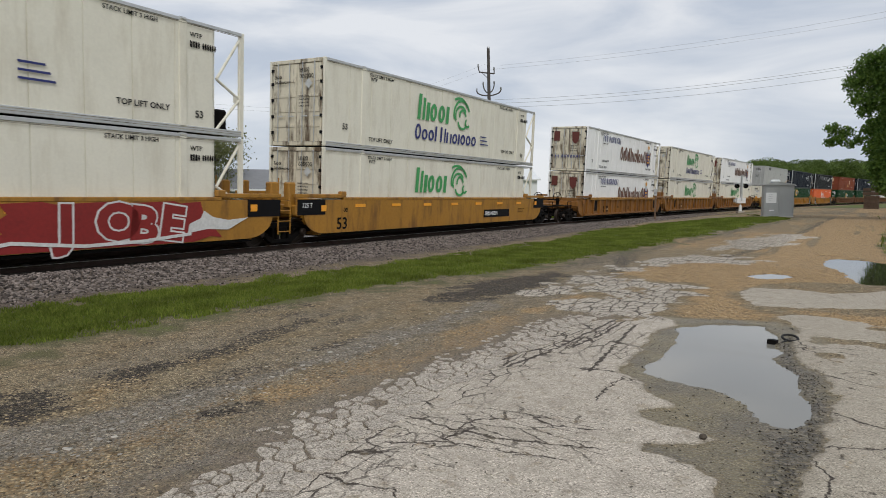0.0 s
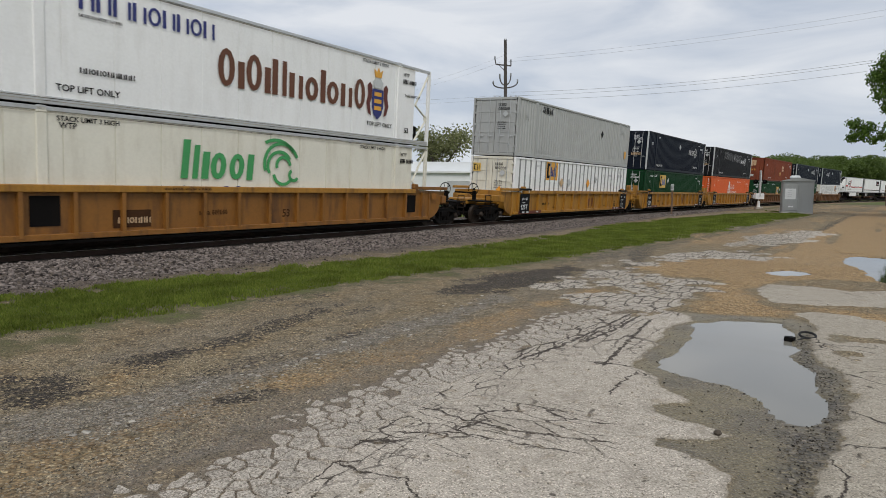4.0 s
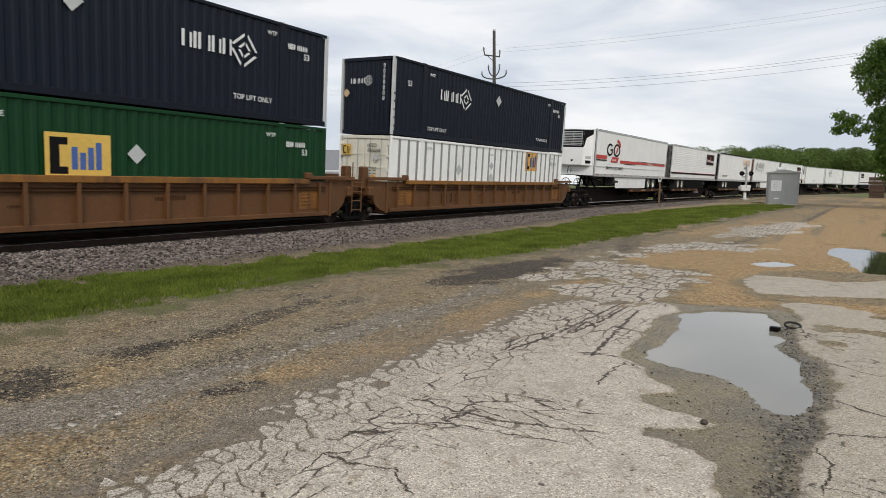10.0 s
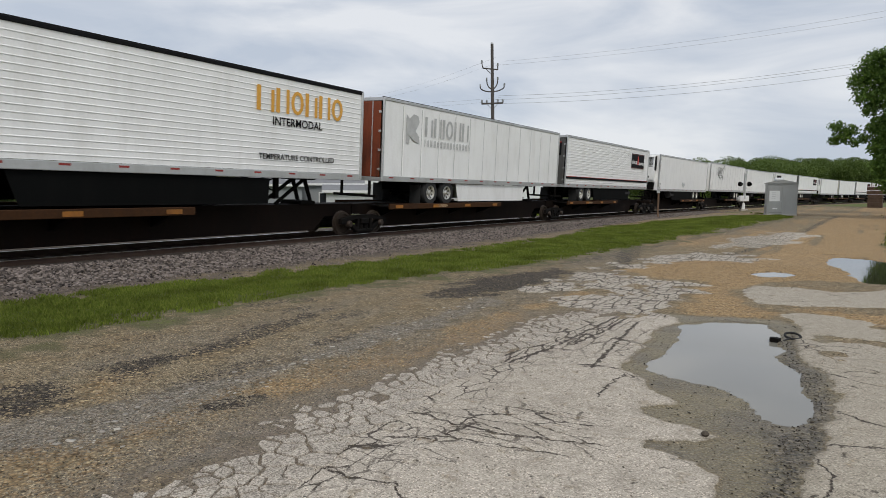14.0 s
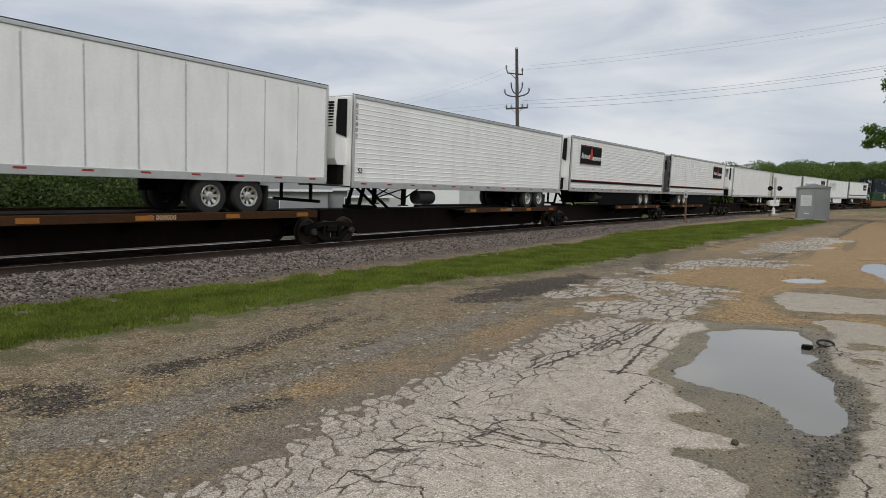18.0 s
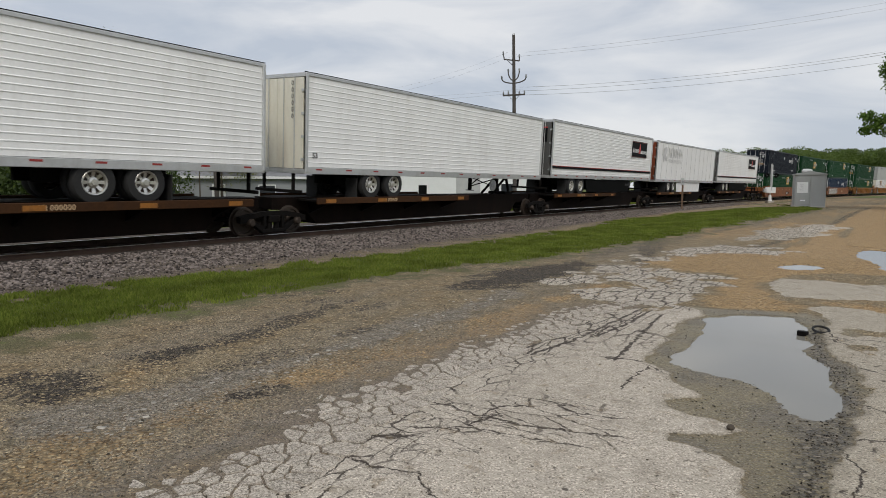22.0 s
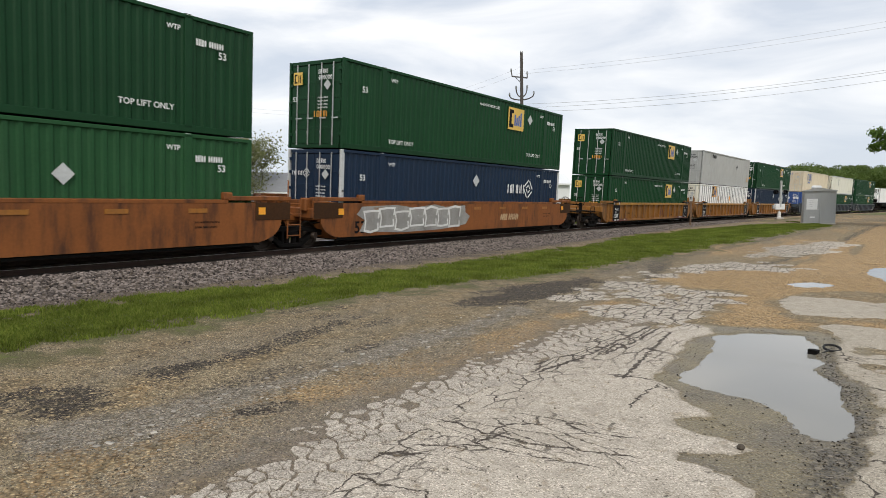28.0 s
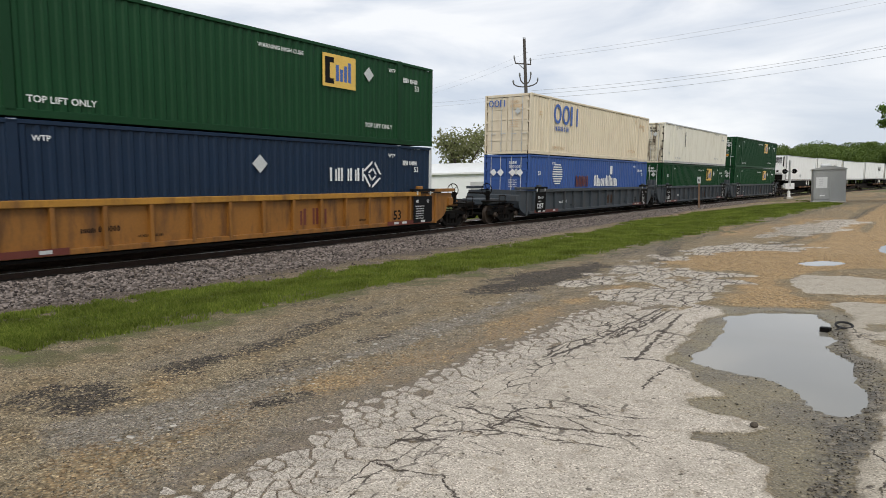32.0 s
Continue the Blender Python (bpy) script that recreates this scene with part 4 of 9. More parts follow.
def side_frame_mesh():
    """A cast side frame: arched top bar, two windows, a spring nest and bearing ends."""
    mb = MB()
    y0, y1 = -0.09, 0.09
    mb.prism([(-1.25, 0.42), (-1.25, 0.60), (-0.95, 0.66), (-0.45, 0.74), (0.45, 0.74), (0.95, 0.66), (1.25, 0.60), (1.25, 0.42), (1.05, 0.42), (0.98, 0.52), (0.82, 0.53), (0.45, 0.60), (-0.45, 0.60), (-0.82, 0.53), (-0.98, 0.52), (-1.05, 0.42)], y0, y1)
    mb.prism([(-0.98, 0.50), (-0.84, 0.52), (-0.32, 0.24), (-0.32, 0.12), (-0.46, 0.14)], y0, y1)
    mb.prism([(0.98, 0.50), (0.84, 0.52), (0.32, 0.24), (0.32, 0.12), (0.46, 0.14)], y0, y1)
    mb.box(-0.46, 0.46, y0 - 0.02, y1 + 0.02, 0.10, 0.22, 0.02)
    mb.box(-0.40, -0.30, y0, y1, 0.2, 0.62, 0.015).box(0.30, 0.40, y0, y1, 0.2, 0.62, 0.015)
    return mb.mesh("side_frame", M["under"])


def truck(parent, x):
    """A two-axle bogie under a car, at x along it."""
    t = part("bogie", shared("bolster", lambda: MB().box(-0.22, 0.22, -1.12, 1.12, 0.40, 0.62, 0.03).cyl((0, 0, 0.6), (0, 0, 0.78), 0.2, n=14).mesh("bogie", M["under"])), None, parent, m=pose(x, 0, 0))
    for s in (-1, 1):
        part("side_frame", shared("side_frame", side_frame_mesh), None, t, m=pose(0, s * 1.0, 0))
        for k in (-0.89, 0.89):
            part("wheel", shared("wheel", wheel_mesh), None, t, m=pose(k, s * 0.755, 0.425, 0, 0, 0 if s < 0 else 180))
            part("bearing_cap", shared("cap", lambda: MB().lathe((0, 0, 0), (0, 1, 0), [(-0.1, 0), (-0.1, 0.09), (-0.06, 0.12), (0.08, 0.12)], 14).mesh("bearing_cap", M["wheel"], True)), None, t, m=pose(k, s * 1.09, 0.425, 0, 0, 0 if s < 0 else 180))
        part("spring_nest", shared("spring", lambda: MB().cyl((-0.13, 0, 0), (-0.13, 0, 0.2), 0.085, n=9).cyl((0.13, 0, 0), (0.13, 0, 0.2), 0.085, n=9).mesh("spring_nest", M["under"], True)), None, t, m=pose(0, s * 1.0, 0.21))
    for k in (-0.89, 0.89):
        part("axle", shared("axle", lambda: MB().cyl((0, -0.75, 0), (0, 0.75, 0), 0.08, n=10).mesh("axle", M["under"], True)), None, t, m=pose(k, 0, 0.425))
    return t


def arch(x0, x1, z0, z1, zt, n=7):
    """The lower edge of a side where it sweeps up over the wheels, from x0 (low) to x1 (high)."""
    return [(x0 + (x1 - x0) * math.sin(0.5 * math.pi * i / n), z1 - (z1 - z0) * math.cos(0.5 * math.pi * i / n)) for i in range(n + 1)]


def brake_stand(c, x, y, z):
    """A post with a spoked hand wheel that faces along the track."""
    p = part("brake_stand", MB().box(x - 0.06, x + 0.06, y - 0.09, y + 0.09, z - 0.05, z + 0.42, 0.012).box(x - 0.05, x + 0.05, y, y + 1.1, z + 0.28, z + 0.36, 0.01), M["under"], c)
    mb = MB().lathe((x - 0.1, y, z + 0.5), (1, 0, 0), [(0.02 * math.sin(a), 0.27 + 0.02 * math.cos(a)) for a in [2 * math.pi * i / 6 for i in range(7)]], 18)
    for i in range(5):
        a = 2 * math.pi * i / 5
        mb.cyl((x - 0.1, y, z + 0.5), (x - 0.1, y + 0.27 * math.cos(a), z + 0.5 + 0.27 * math.sin(a)), 0.014, n=5)
    part("hand_wheel", mb.cyl((x - 0.12, y, z + 0.5), (x + 0.03, y, z + 0.5), 0.04, n=8), M["under"], p, smooth=True)


def well_car(style, colour, label, near_end, far_end):
    """A well car: two deep sides, floor, end platforms, bogies. near_end, far_end: 'joint' (shared bogie) or 'coupler'."""
    c = thing("well_car", label, "railway car", "cars of the train")
    paint = M[colour]
    top, low, yo = 1.56, 0.36, 1.46
    ribbed = style != "smooth"
    for s in (-1, 1):
        y = s * yo
        ya, yb = (y, y + 0.05) if s < 0 else (y - 0.05, y)
        if ribbed:
            ya, yb = (y + 0.12, y + 0.16) if s < 0 else (y - 0.16, y - 0.12)
        edge = arch(-8.1, -9.05, low, 0.98, top)
        poly = [(8.1, low)] + [(-a, b) for a, b in edge[1:]] + [(9.35, 0.98), (9.35, top - 0.08), (-9.35, top - 0.08), (-9.35, 0.98)] + edge[::-1]
        sheet = part("side_sheet", MB().prism(poly, ya, yb), paint, c)
        yc0, yc1 = (y - 0.01, y + 0.16) if s < 0 else (y - 0.16, y + 0.01)
        part("top_chord", MB().box(-7.2, 7.2, yc0, yc1, top - 0.16 if ribbed else top - 0.1, top, 0.014), M[{"yellow": "bright", "brown": "yellow"}.get(colour, colour)], c)
        for k in (-1, 1):
            x0, x1 = (-9.4, -7.2) if k < 0 else (7.2, 9.4)
            part("end_chord", MB().box(x0, x1, yc0, yc1, top - 0.02, top + 0.1, 0.014), paint, c)
            part("guide", MB().box(k * 7.2 - 0.14, k * 7.2 + 0.14, yc0 - 0.005, yc1, top + 0.0, top + 0.2, 0.03), paint, c)
        if ribbed:
            part("bottom_chord", MB().box(-8.1, 8.1, yc0 + 0.02, yc1, low, low + 0.13, 0.012), paint, c)
            if s < 0:
                for i in range(15):
                    x = -7.7 + i * 1.1
                    me = shared("post_" + colour, lambda: MB().prism([(0.125, 0.0), (0.0, 0.0), (0.0, 1.0), (0.125, 1.0)], -0.045, 0.045, "x").mesh("side_post", paint))
                    part("side_post", me, None, sheet, m=pose(x, -yo - 0.0, low + 0.06))
                if colour == "brown":
                    for zz in (top - 0.27, top - 0.35):
                        part("tie_rod", MB().cyl((-8.0, -yo + 0.07, zz), (8.0, -yo + 0.07, zz), 0.022, n=6), M["deck"], c, smooth=True)
            else:
                mb = MB()
                for i in range(15):
                    mb.box(-7.75 + i * 1.1, -7.65 + i * 1.1, yo - 0.125, yo, low + 0.06, low + 1.06)
                part("far_posts", mb, paint, c)
    part("well_floor", MB().box(-8.3, 8.3, -1.4, 1.4, 0.27, 0.33), M["under"], c)
    for k, kind in ((-1, near_end), (1, far_end)):
        far = 9.75 if kind == "joint" else 11.0
        a, b = sorted((k * 8.25, k * far))
        part("end_platform", MB().box(a, b, -0.55, 0.55, 0.86, 1.12, 0.03), paint, c)
        part("bulkhead", MB().box(*sorted((k * 8.32, k * 8.22)), -1.4, 1.4, 0.3, 1.5, 0.02), paint, c)
        part("crossbeam", MB().box(*sorted((k * 9.1, k * 9.38)), -1.44, 1.44, 0.98, 1.3, 0.03), paint, c)
        if kind == "coupler":
            part("coupler", MB().box(*sorted((k * 10.9, k * 11.85)), -0.12, 0.12, 0.78, 1.0, 0.03).box(*sorted((k * 11.55, k * 11.95)), -0.2, 0.2, 0.72, 1.06, 0.05), M["under"], c)
            for s in (-1, 1):
                lad = MB()
                for zz in (0.5, 0.78, 1.06):
                    lad.cyl((k * 10.35, s * 1.4, zz), (k * 10.85, s * 1.4, zz), 0.016, n=6)
                for xx in (10.35, 10.85):
                    lad.cyl((k * xx, s * 1.4, 0.45), (k * xx, s * 1.4, 1.3), 0.02, n=6)
                lad.cyl((k * 10.35, s * 1.4, 1.3), (k * 10.85, s * 1.4, 1.3), 0.02, n=6)
                part("ladder", lad, M["spine"], c, smooth=True)
            brake_stand(c, k * 10.6, -0.62, 1.06)
            part("brake_platform", MB().box(*sorted((k * 10.2, k * 11.0)), -1.42, 1.42, 1.0, 1.06, 0.015), M["under"], c)
        else:
            for s in (-1, 1):
                if k > 0:
                    lad = MB()
                    for zz in (0.5, 0.82, 1.14, 1.46):
                        lad.cyl((k * 9.3, s * 1.44, zz), (k * 9.8, s * 1.44, zz), 0.018, n=6)
                    for xx in (9.3, 9.8):
                        lad.cyl((k * xx, s * 1.44, 0.42), (k * xx, s * 1.44, 1.62 if xx > 9.5 else 2.15), 0.022, n=6)
                    part("ladder", lad, paint, c, smooth=True)
                part("stub_post", MB().box(*sorted((k * 9.2, k * 9.5)), s * 1.1 - 0.14, s * 1.1 + 0.14, 1.2, 1.62 if colour == "rustcar" else 2.02, 0.04), paint, c)
        truck_here = kind == "coupler" or k > 0
        if truck_here:
            truck(c, k * 9.8)
        part("brake_pipe", MB().cyl((k * 8.4, -0.7, 0.8), (k * far, -0.7, 0.75), 0.03, n=6), M["under"], c, smooth=True)
    y = -yo - 0.012
    if style == "smooth":
        words("53", 0.56, "ink_black", c, pose(-7.55, y, 0.48))
        for a in (-9.36, 8.1):
            e = plate(rect(1.26, 0.5), "deck" if colour == "rustcar" else "ink_black", c, pose(a, y + 0.004, 0.99), "end_panel", "dark painted end panel")
            if a < 0 and colour != "rustcar":
                words("125 T", 0.2, "ink_white", e, pose(0.2, -0.008, 0.24))
        plate(rect(0.24, 0.2), "ink_orange", c, pose(-8.3, y - 0.006, 1.1), "reflector")
        plate(rect(0.24, 0.2), "ink_orange", c, pose(8.2, y - 0.006, 1.15), "reflector")
        for i in range(7):
            plate(rect(0.55, 0.11), "ink_amber" if colour == "rustcar" else "ink_orange", c, pose(-6.6 + i * 2.1, y, 1.22), "reflector")
        bars("00", 0.16, "ink_black", c, pose(-7.2, y, 1.05))
        bars("nn nnnonn nn nnn", 0.07, "ink_black", c, pose(6.2, y, 0.95))
        bars("nnon onnn nnnn", 0.07, "ink_black", c, pose(6.2, y, 0.82))
    elif style == "plain":
        for x in (-6.4, 6.72):
            plate(rect(0.62, 0.66), "under", c, pose(x, y + 0.125, low + 0.3), "cover_plate", "dark cover plate")
        words("53", 0.32, "deck", c, pose(0.55, y + 0.125, 0.68))
        plate(rect(0.95, 0.42), "deck", c, pose(-4.62, y + 0.125, 0.56), "sign_panel", "dark panel with pale bars")
        bars("nnonnn", 0.2, "ink_tan", c, pose(-4.5, y + 0.117, 0.66), w=0.6)
        bars("nnonn nnn nnon nnnnn onn nn nnonnnn", 0.06, "deck", c, pose(-3.4, y - 0.003, top - 0.09))
        for x in (-8.6, 8.3):
            plate(rect(0.3, 0.24), "ink_amber", c, pose(x, y + 0.006, 1.16), "reflector")
        bars("nnnn 000000", 0.14, "deck", c, pose(-2.3, y + 0.125, 0.8), w=0.5)
    elif colour == "brown":
        for x in (-7.65, 6.85):
            plate(rect(0.95, 0.62), "yellow", c, pose(x, y + 0.125, low + 0.24), "stencil_panel", "dull stencil panel")
            for i in range(4):
                bars("nnonn onnn", 0.06, "deck", c, pose(x + 0.12, y + 0.117, low + 0.34 + 0.11 * i))
        bars("nnnn 000000", 0.14, "deck", c, pose(1.9, y + 0.125, 0.95), w=0.5)
        bars("nnon", 0.09, "deck", c, pose(-1.4, y + 0.125, 0.86))
        bars("TNK", 0.4, "deck", c, pose(-4.6, y + 0.125, 0.62), w=0.9, name="emblem_word")
    else:
        mat_panel = "ink_black" if colour in ("yellow", "bright") else "under"
        p = plate(rect(1.0, 0.98), mat_panel, c, pose(-8.05 + 0.45, y + 0.005, low + 0.05), "stencil_panel", "black stencil panel")
        words("125T", 0.34, "ink_white", p, pose(0.06, -0.01, 0.2))
        bars("00 o 00", 0.13, "ink_white", p, pose(0.2, -0.01, 0.66))
        bars("nnonn", 0.07, "ink_white", p, pose(0.25, -0.01, 0.52))
        q = plate(rect(1.15, 0.98), mat_panel, c, pose(6.75, y + 0.005, low + 0.05), "stencil_panel", "black stencil panel")
        for i in range(6):
            bars("nnonn onnn nn", 0.055, "ink_white", q, pose(0.15, -0.01, 0.14 + 0.09 * i))
        words("48", 0.15, "ink_white", q, pose(0.15, -0.01, 0.74))
        words("53", 0.15, "ink_white", q, pose(0.8, -0.01, 0.74))
        for a in (-7.75, 6.75):
            part("chord_sleeve", MB().box(a, a + 1.3, -yo - 0.022, -yo + 0.17, top + 0.0, top + 0.106, 0.01), M[mat_panel], c)
            for b in (0.2, 1.0):
                plate(rect(0.07, 0.14), "ink_silver", c, pose(a + b, y - 0.005, top - 0.12), "bracket_mark")
        words("53", 0.46, "ink_black", c, pose(5.75, y + 0.125, 0.58))
        for x in (-7.7, 5.3):
            plate(rect(2.5, 0.15), "ink_maroon", c, pose(x, y + 0.006, low + 0.02), "reflector_strip")
            for a in (0.35, 0.8, 1.9):
                plate(rect(0.25, 0.08), "ink_silver", c, pose(x + a, y - 0.004, low + 0.06), "reflector")
        bars("TNK", 0.5, "ink_maroon" if colour in ("yellow", "bright") else "deck", c, pose(1.05, y + 0.125, 0.62), w=0.9, name="emblem_word")
        bars("nnnn 000000", 0.14, "ink_white" if colour == "slate" else "ink_black", c, pose(-4.9, y + 0.125, 0.8), w=0.5)
        bars("nnonn on nn", 0.09, "ink_black", c, pose(-3.6, y + 0.125, 0.62))
        bars("nnonn onn", 0.09, "ink_black", c, pose(4.0, y + 0.125, 0.62))
    return c


def spine_car(label, nose_left, near_end, far_end):
    """A skeleton car: deep centre beam, wheel platform, hitch, bogies."""
    c = thing("spine_car", label, "railway car", "cars of the train")
    h = 8.6
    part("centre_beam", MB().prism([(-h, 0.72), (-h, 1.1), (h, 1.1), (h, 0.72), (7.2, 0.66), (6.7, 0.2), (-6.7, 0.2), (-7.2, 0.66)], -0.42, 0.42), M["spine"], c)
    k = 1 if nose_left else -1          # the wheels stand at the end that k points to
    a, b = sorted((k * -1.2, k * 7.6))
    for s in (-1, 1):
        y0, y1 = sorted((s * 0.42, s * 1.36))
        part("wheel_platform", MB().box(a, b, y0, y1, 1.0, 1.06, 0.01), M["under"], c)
        y0, y1 = sorted((s * 1.34, s * 1.42))
        part("platform_edge", MB().box(a, b, y0, y1, 0.93, 1.14, 0.012), M["deck"], c)
        for i in range(4):
            x = a + 0.6 + i * (b - a - 1.2) / 3
            if s < 0:
                plate(rect(0.45, 0.12), "ink_amber", c, pose(x - 0.25, -1.427, 0.97), "reflector")
                part("bracket", MB().prism([(0.4, 0.55), (1.34, 0.95), (1.34, 1.0), (0.4, 1.0)], -0.06, 0.06, "x"), M["under"], c, m=pose(x, 0, 0, 0, 0, 180))
    bars("nnNX 000000", 0.13, "ink_tan", c, pose(a + 3.0, -1.43, 0.97), w=0.6)
    hx = -k * 6.3
    part("hitch", MB().box(hx - 0.35, hx + 0.35, -0.5, 0.5, 1.1, 1.22, 0.02).cyl((hx - k * 0.3, -0.3, 1.2), (hx, -0.28, 2.0), 0.07, n=8).cyl((hx - k * 0.3, 0.3, 1.2), (hx, 0.28, 2.0), 0.07, n=8)
         .cyl((hx + k * 1.3, -0.3, 1.12), (hx, -0.28, 1.95), 0.06, n=8).cyl((hx + k * 1.3, 0.3, 1.12), (hx, 0.28, 1.95), 0.06, n=8).box(hx - 0.4, hx + 0.4, -0.45, 0.45, 1.93, 2.02, 0.02), M["under"], c)
    for j, kind in ((-1, near_end), (1, far_end)):
        if kind == "coupler" or j > 0:
            truck(c, j * 8.65)
        if kind == "coupler":
            part("coupler", MB().box(*sorted((j * 8.5, j * 9.65)), -0.12, 0.12, 0.78, 1.0, 0.03), M["under"], c)
            for s in (-1, 1):
                part("end_step", MB().box(*sorted((j * 9.0, j * 9.3)), s * 1.2 - 0.2, s * 1.2 + 0.2, 0.9, 1.1, 0.02).cyl((j * 9.15, s * 1.35, 0.95), (j * 9.15, s * 1.35, 1.7), 0.02, n=6), M["spine"], c)
            part("end_beam", MB().box(*sorted((j * 8.95, j * 9.25)), -1.4, 1.4, 0.85, 1.05, 0.03), M["spine"], c)
            brake_stand(c, j * 9.1, -0.72, 1.05)
    return c


# ---------------------------------------------------------------- road trailers
TB, TT = 1.98, 5.06                      # lower and upper edge of a trailer's box above the rail


def tyre_mesh():
    return MB().lathe((0, 0, 0), (0, 1, 0), [(-0.13, 0.29), (-0.14, 0.36), (-0.13, 0.47), (-0.08, 0.505), (0.08, 0.505), (0.13, 0.47), (0.14, 0.36), (0.13, 0.29)], 24).mesh("tyre", M["rubber"], True)


def rim_mesh():
    """A bright lip and hub with a dark dished disc between, pierced by bright webs."""
    mb = MB().lathe((0, 0, 0), (0, 1, 0), [(-0.13, 0.295), (-0.138, 0.285), (-0.13, 0.262), (-0.07, 0.245)], 20)
    mb.lathe((0, 0, 0), (0, 1, 0), [(-0.07, 0.245), (-0.03, 0.21), (-0.035, 0.13)], 20, 1)
    mb.lathe((0, 0, 0), (0, 1, 0), [(-0.035, 0.13), (-0.085, 0.115), (-0.10, 0.07), (-0.125, 0.06), (-0.125, 0.0)], 20)
    for k in range(8):
        a = 2 * math.pi * k / 8
        c_, s_ = math.cos(a), math.sin(a)
        ring_ = [(0.125, -0.035), (0.245, -0.045), (0.245, 0.045), (0.125, 0.035)]
        mb.add([(u * c_ - v * s_, -0.045 if u < 0.2 else -0.08, u * s_ + v * c_) for u, v in ring_], [(0, 1, 2, 3)])
    return mb.mesh("rim", [M["chrome"], M["wheel"]], True)


def hooded_unit(c, k, h, z0, z1):
    """A refrigeration unit whose face is narrower than its foot, under a black hood with a bright grille. k: which way it faces."""
    xf, xn, lo, hi, cut = k * (h + 0.4), k * (h + 0.005), z0 + 0.7, z1 - 0.06, z1 - 1.22
    f0, f1, n0, n1 = -0.6, 0.86, -1.12, 1.12
    V = [(xn, n0, lo), (xf, f0, lo), (xf, f1, lo), (xn, n1, lo), (xn, n0, hi), (xf, f0, hi - 0.03), (xf, f1, hi - 0.03), (xn, n1, hi)]
    u = part("cooling_unit", MB().add(V, [(0, 1, 2, 3), (4, 5, 6, 7), (0, 1, 5, 4), (1, 2, 6, 5), (2, 3, 7, 6)]), M["white"], c, "white refrigeration unit")

    def on_cheek(s, q, z):
        """A place on the slanting cheek: q runs from the face to the foot."""
        f, n = (f0, n0) if s < 0 else (f1, n1)
        return (xf + q * (xn - xf) + k * 0.008, f + q * (n - f) + s * 0.008, z)
    mb = MB().box(*sorted((xf - k * 0.004, xf + k * 0.012)), f0, f1, cut, hi - 0.02)
    for s in (-1, 1):
        mb.add([on_cheek(s, 0, cut), on_cheek(s, 0.12, cut + 0.15), on_cheek(s, 0.3, hi - 0.55), on_cheek(s, 0.95, hi - 0.3), on_cheek(s, 0.95, hi - 0.02), on_cheek(s, 0, hi - 0.03)], [(0, 1, 2, 3, 4, 5)])
    part("hood", mb, M["ink_black"], u, "black grille hood")
    for i in range(9):
        part("grille_slat", shared("pale_slat", lambda: MB().box(-0.02, 0.02, -0.47, 0.76, -0.028, 0.028, 0.006).mesh("grille_slat", M["alu"])), None, u, m=pose(xf + k * 0.022, 0, hi - 0.16 - 0.108 * i))
    rim = MB()
    for y in (-0.5, 0.13, 0.77):
        rim.box(*sorted((xf + k * 0.012, xf + k * 0.045)), y - 0.018, y + 0.018, cut + 0.12, hi - 0.1, 0.006)
    part("grille_rim", rim, M["alu"], u)
    part("service_panel", MB().box(*sorted((xf, xf + k * 0.012)), f0 + 0.03, f1 - 0.03, lo + 0.04, cut - 0.05, 0.004), M["white"], u)
    part("badge", MB().box(*sorted((xf + k * 0.012, xf + k * 0.02)), 0.06, 0.2, lo + 0.22, lo + 0.36), M["ink_black"], u)
    for z, t, ink in ((lo + 0.12, 0.2, "ink_black"), (lo + 0.42, 0.18, "ink_grey")):
        V = [on_cheek(-1, 0.3, z), on_cheek(-1, 0.85, z), on_cheek(-1, 0.85, z + t), on_cheek(-1, 0.3, z + t)]
        part("gauge_box" if ink == "ink_black" else "notice", MB().add(V + [(x - k * 0.01, y + 0.012, q) for x, y, q in V], [(0, 1, 2, 3), (4, 7, 6, 5), (0, 4, 5, 1), (1, 5, 6, 2), (2, 6, 7, 3), (3, 7, 4, 0)]), M[ink], u)
    part("air_hose", MB().cyl((k * (h + 0.03), 0.55, z0 + 0.15), (k * (h + 0.03), 0.5, z0 + 0.6), 0.02, n=6).cyl((k * (h + 0.03), 0.3, z0 + 0.2), (k * (h + 0.03), 0.3, z0 + 0.5), 0.02, n=6), M["rubber"], c, smooth=True)


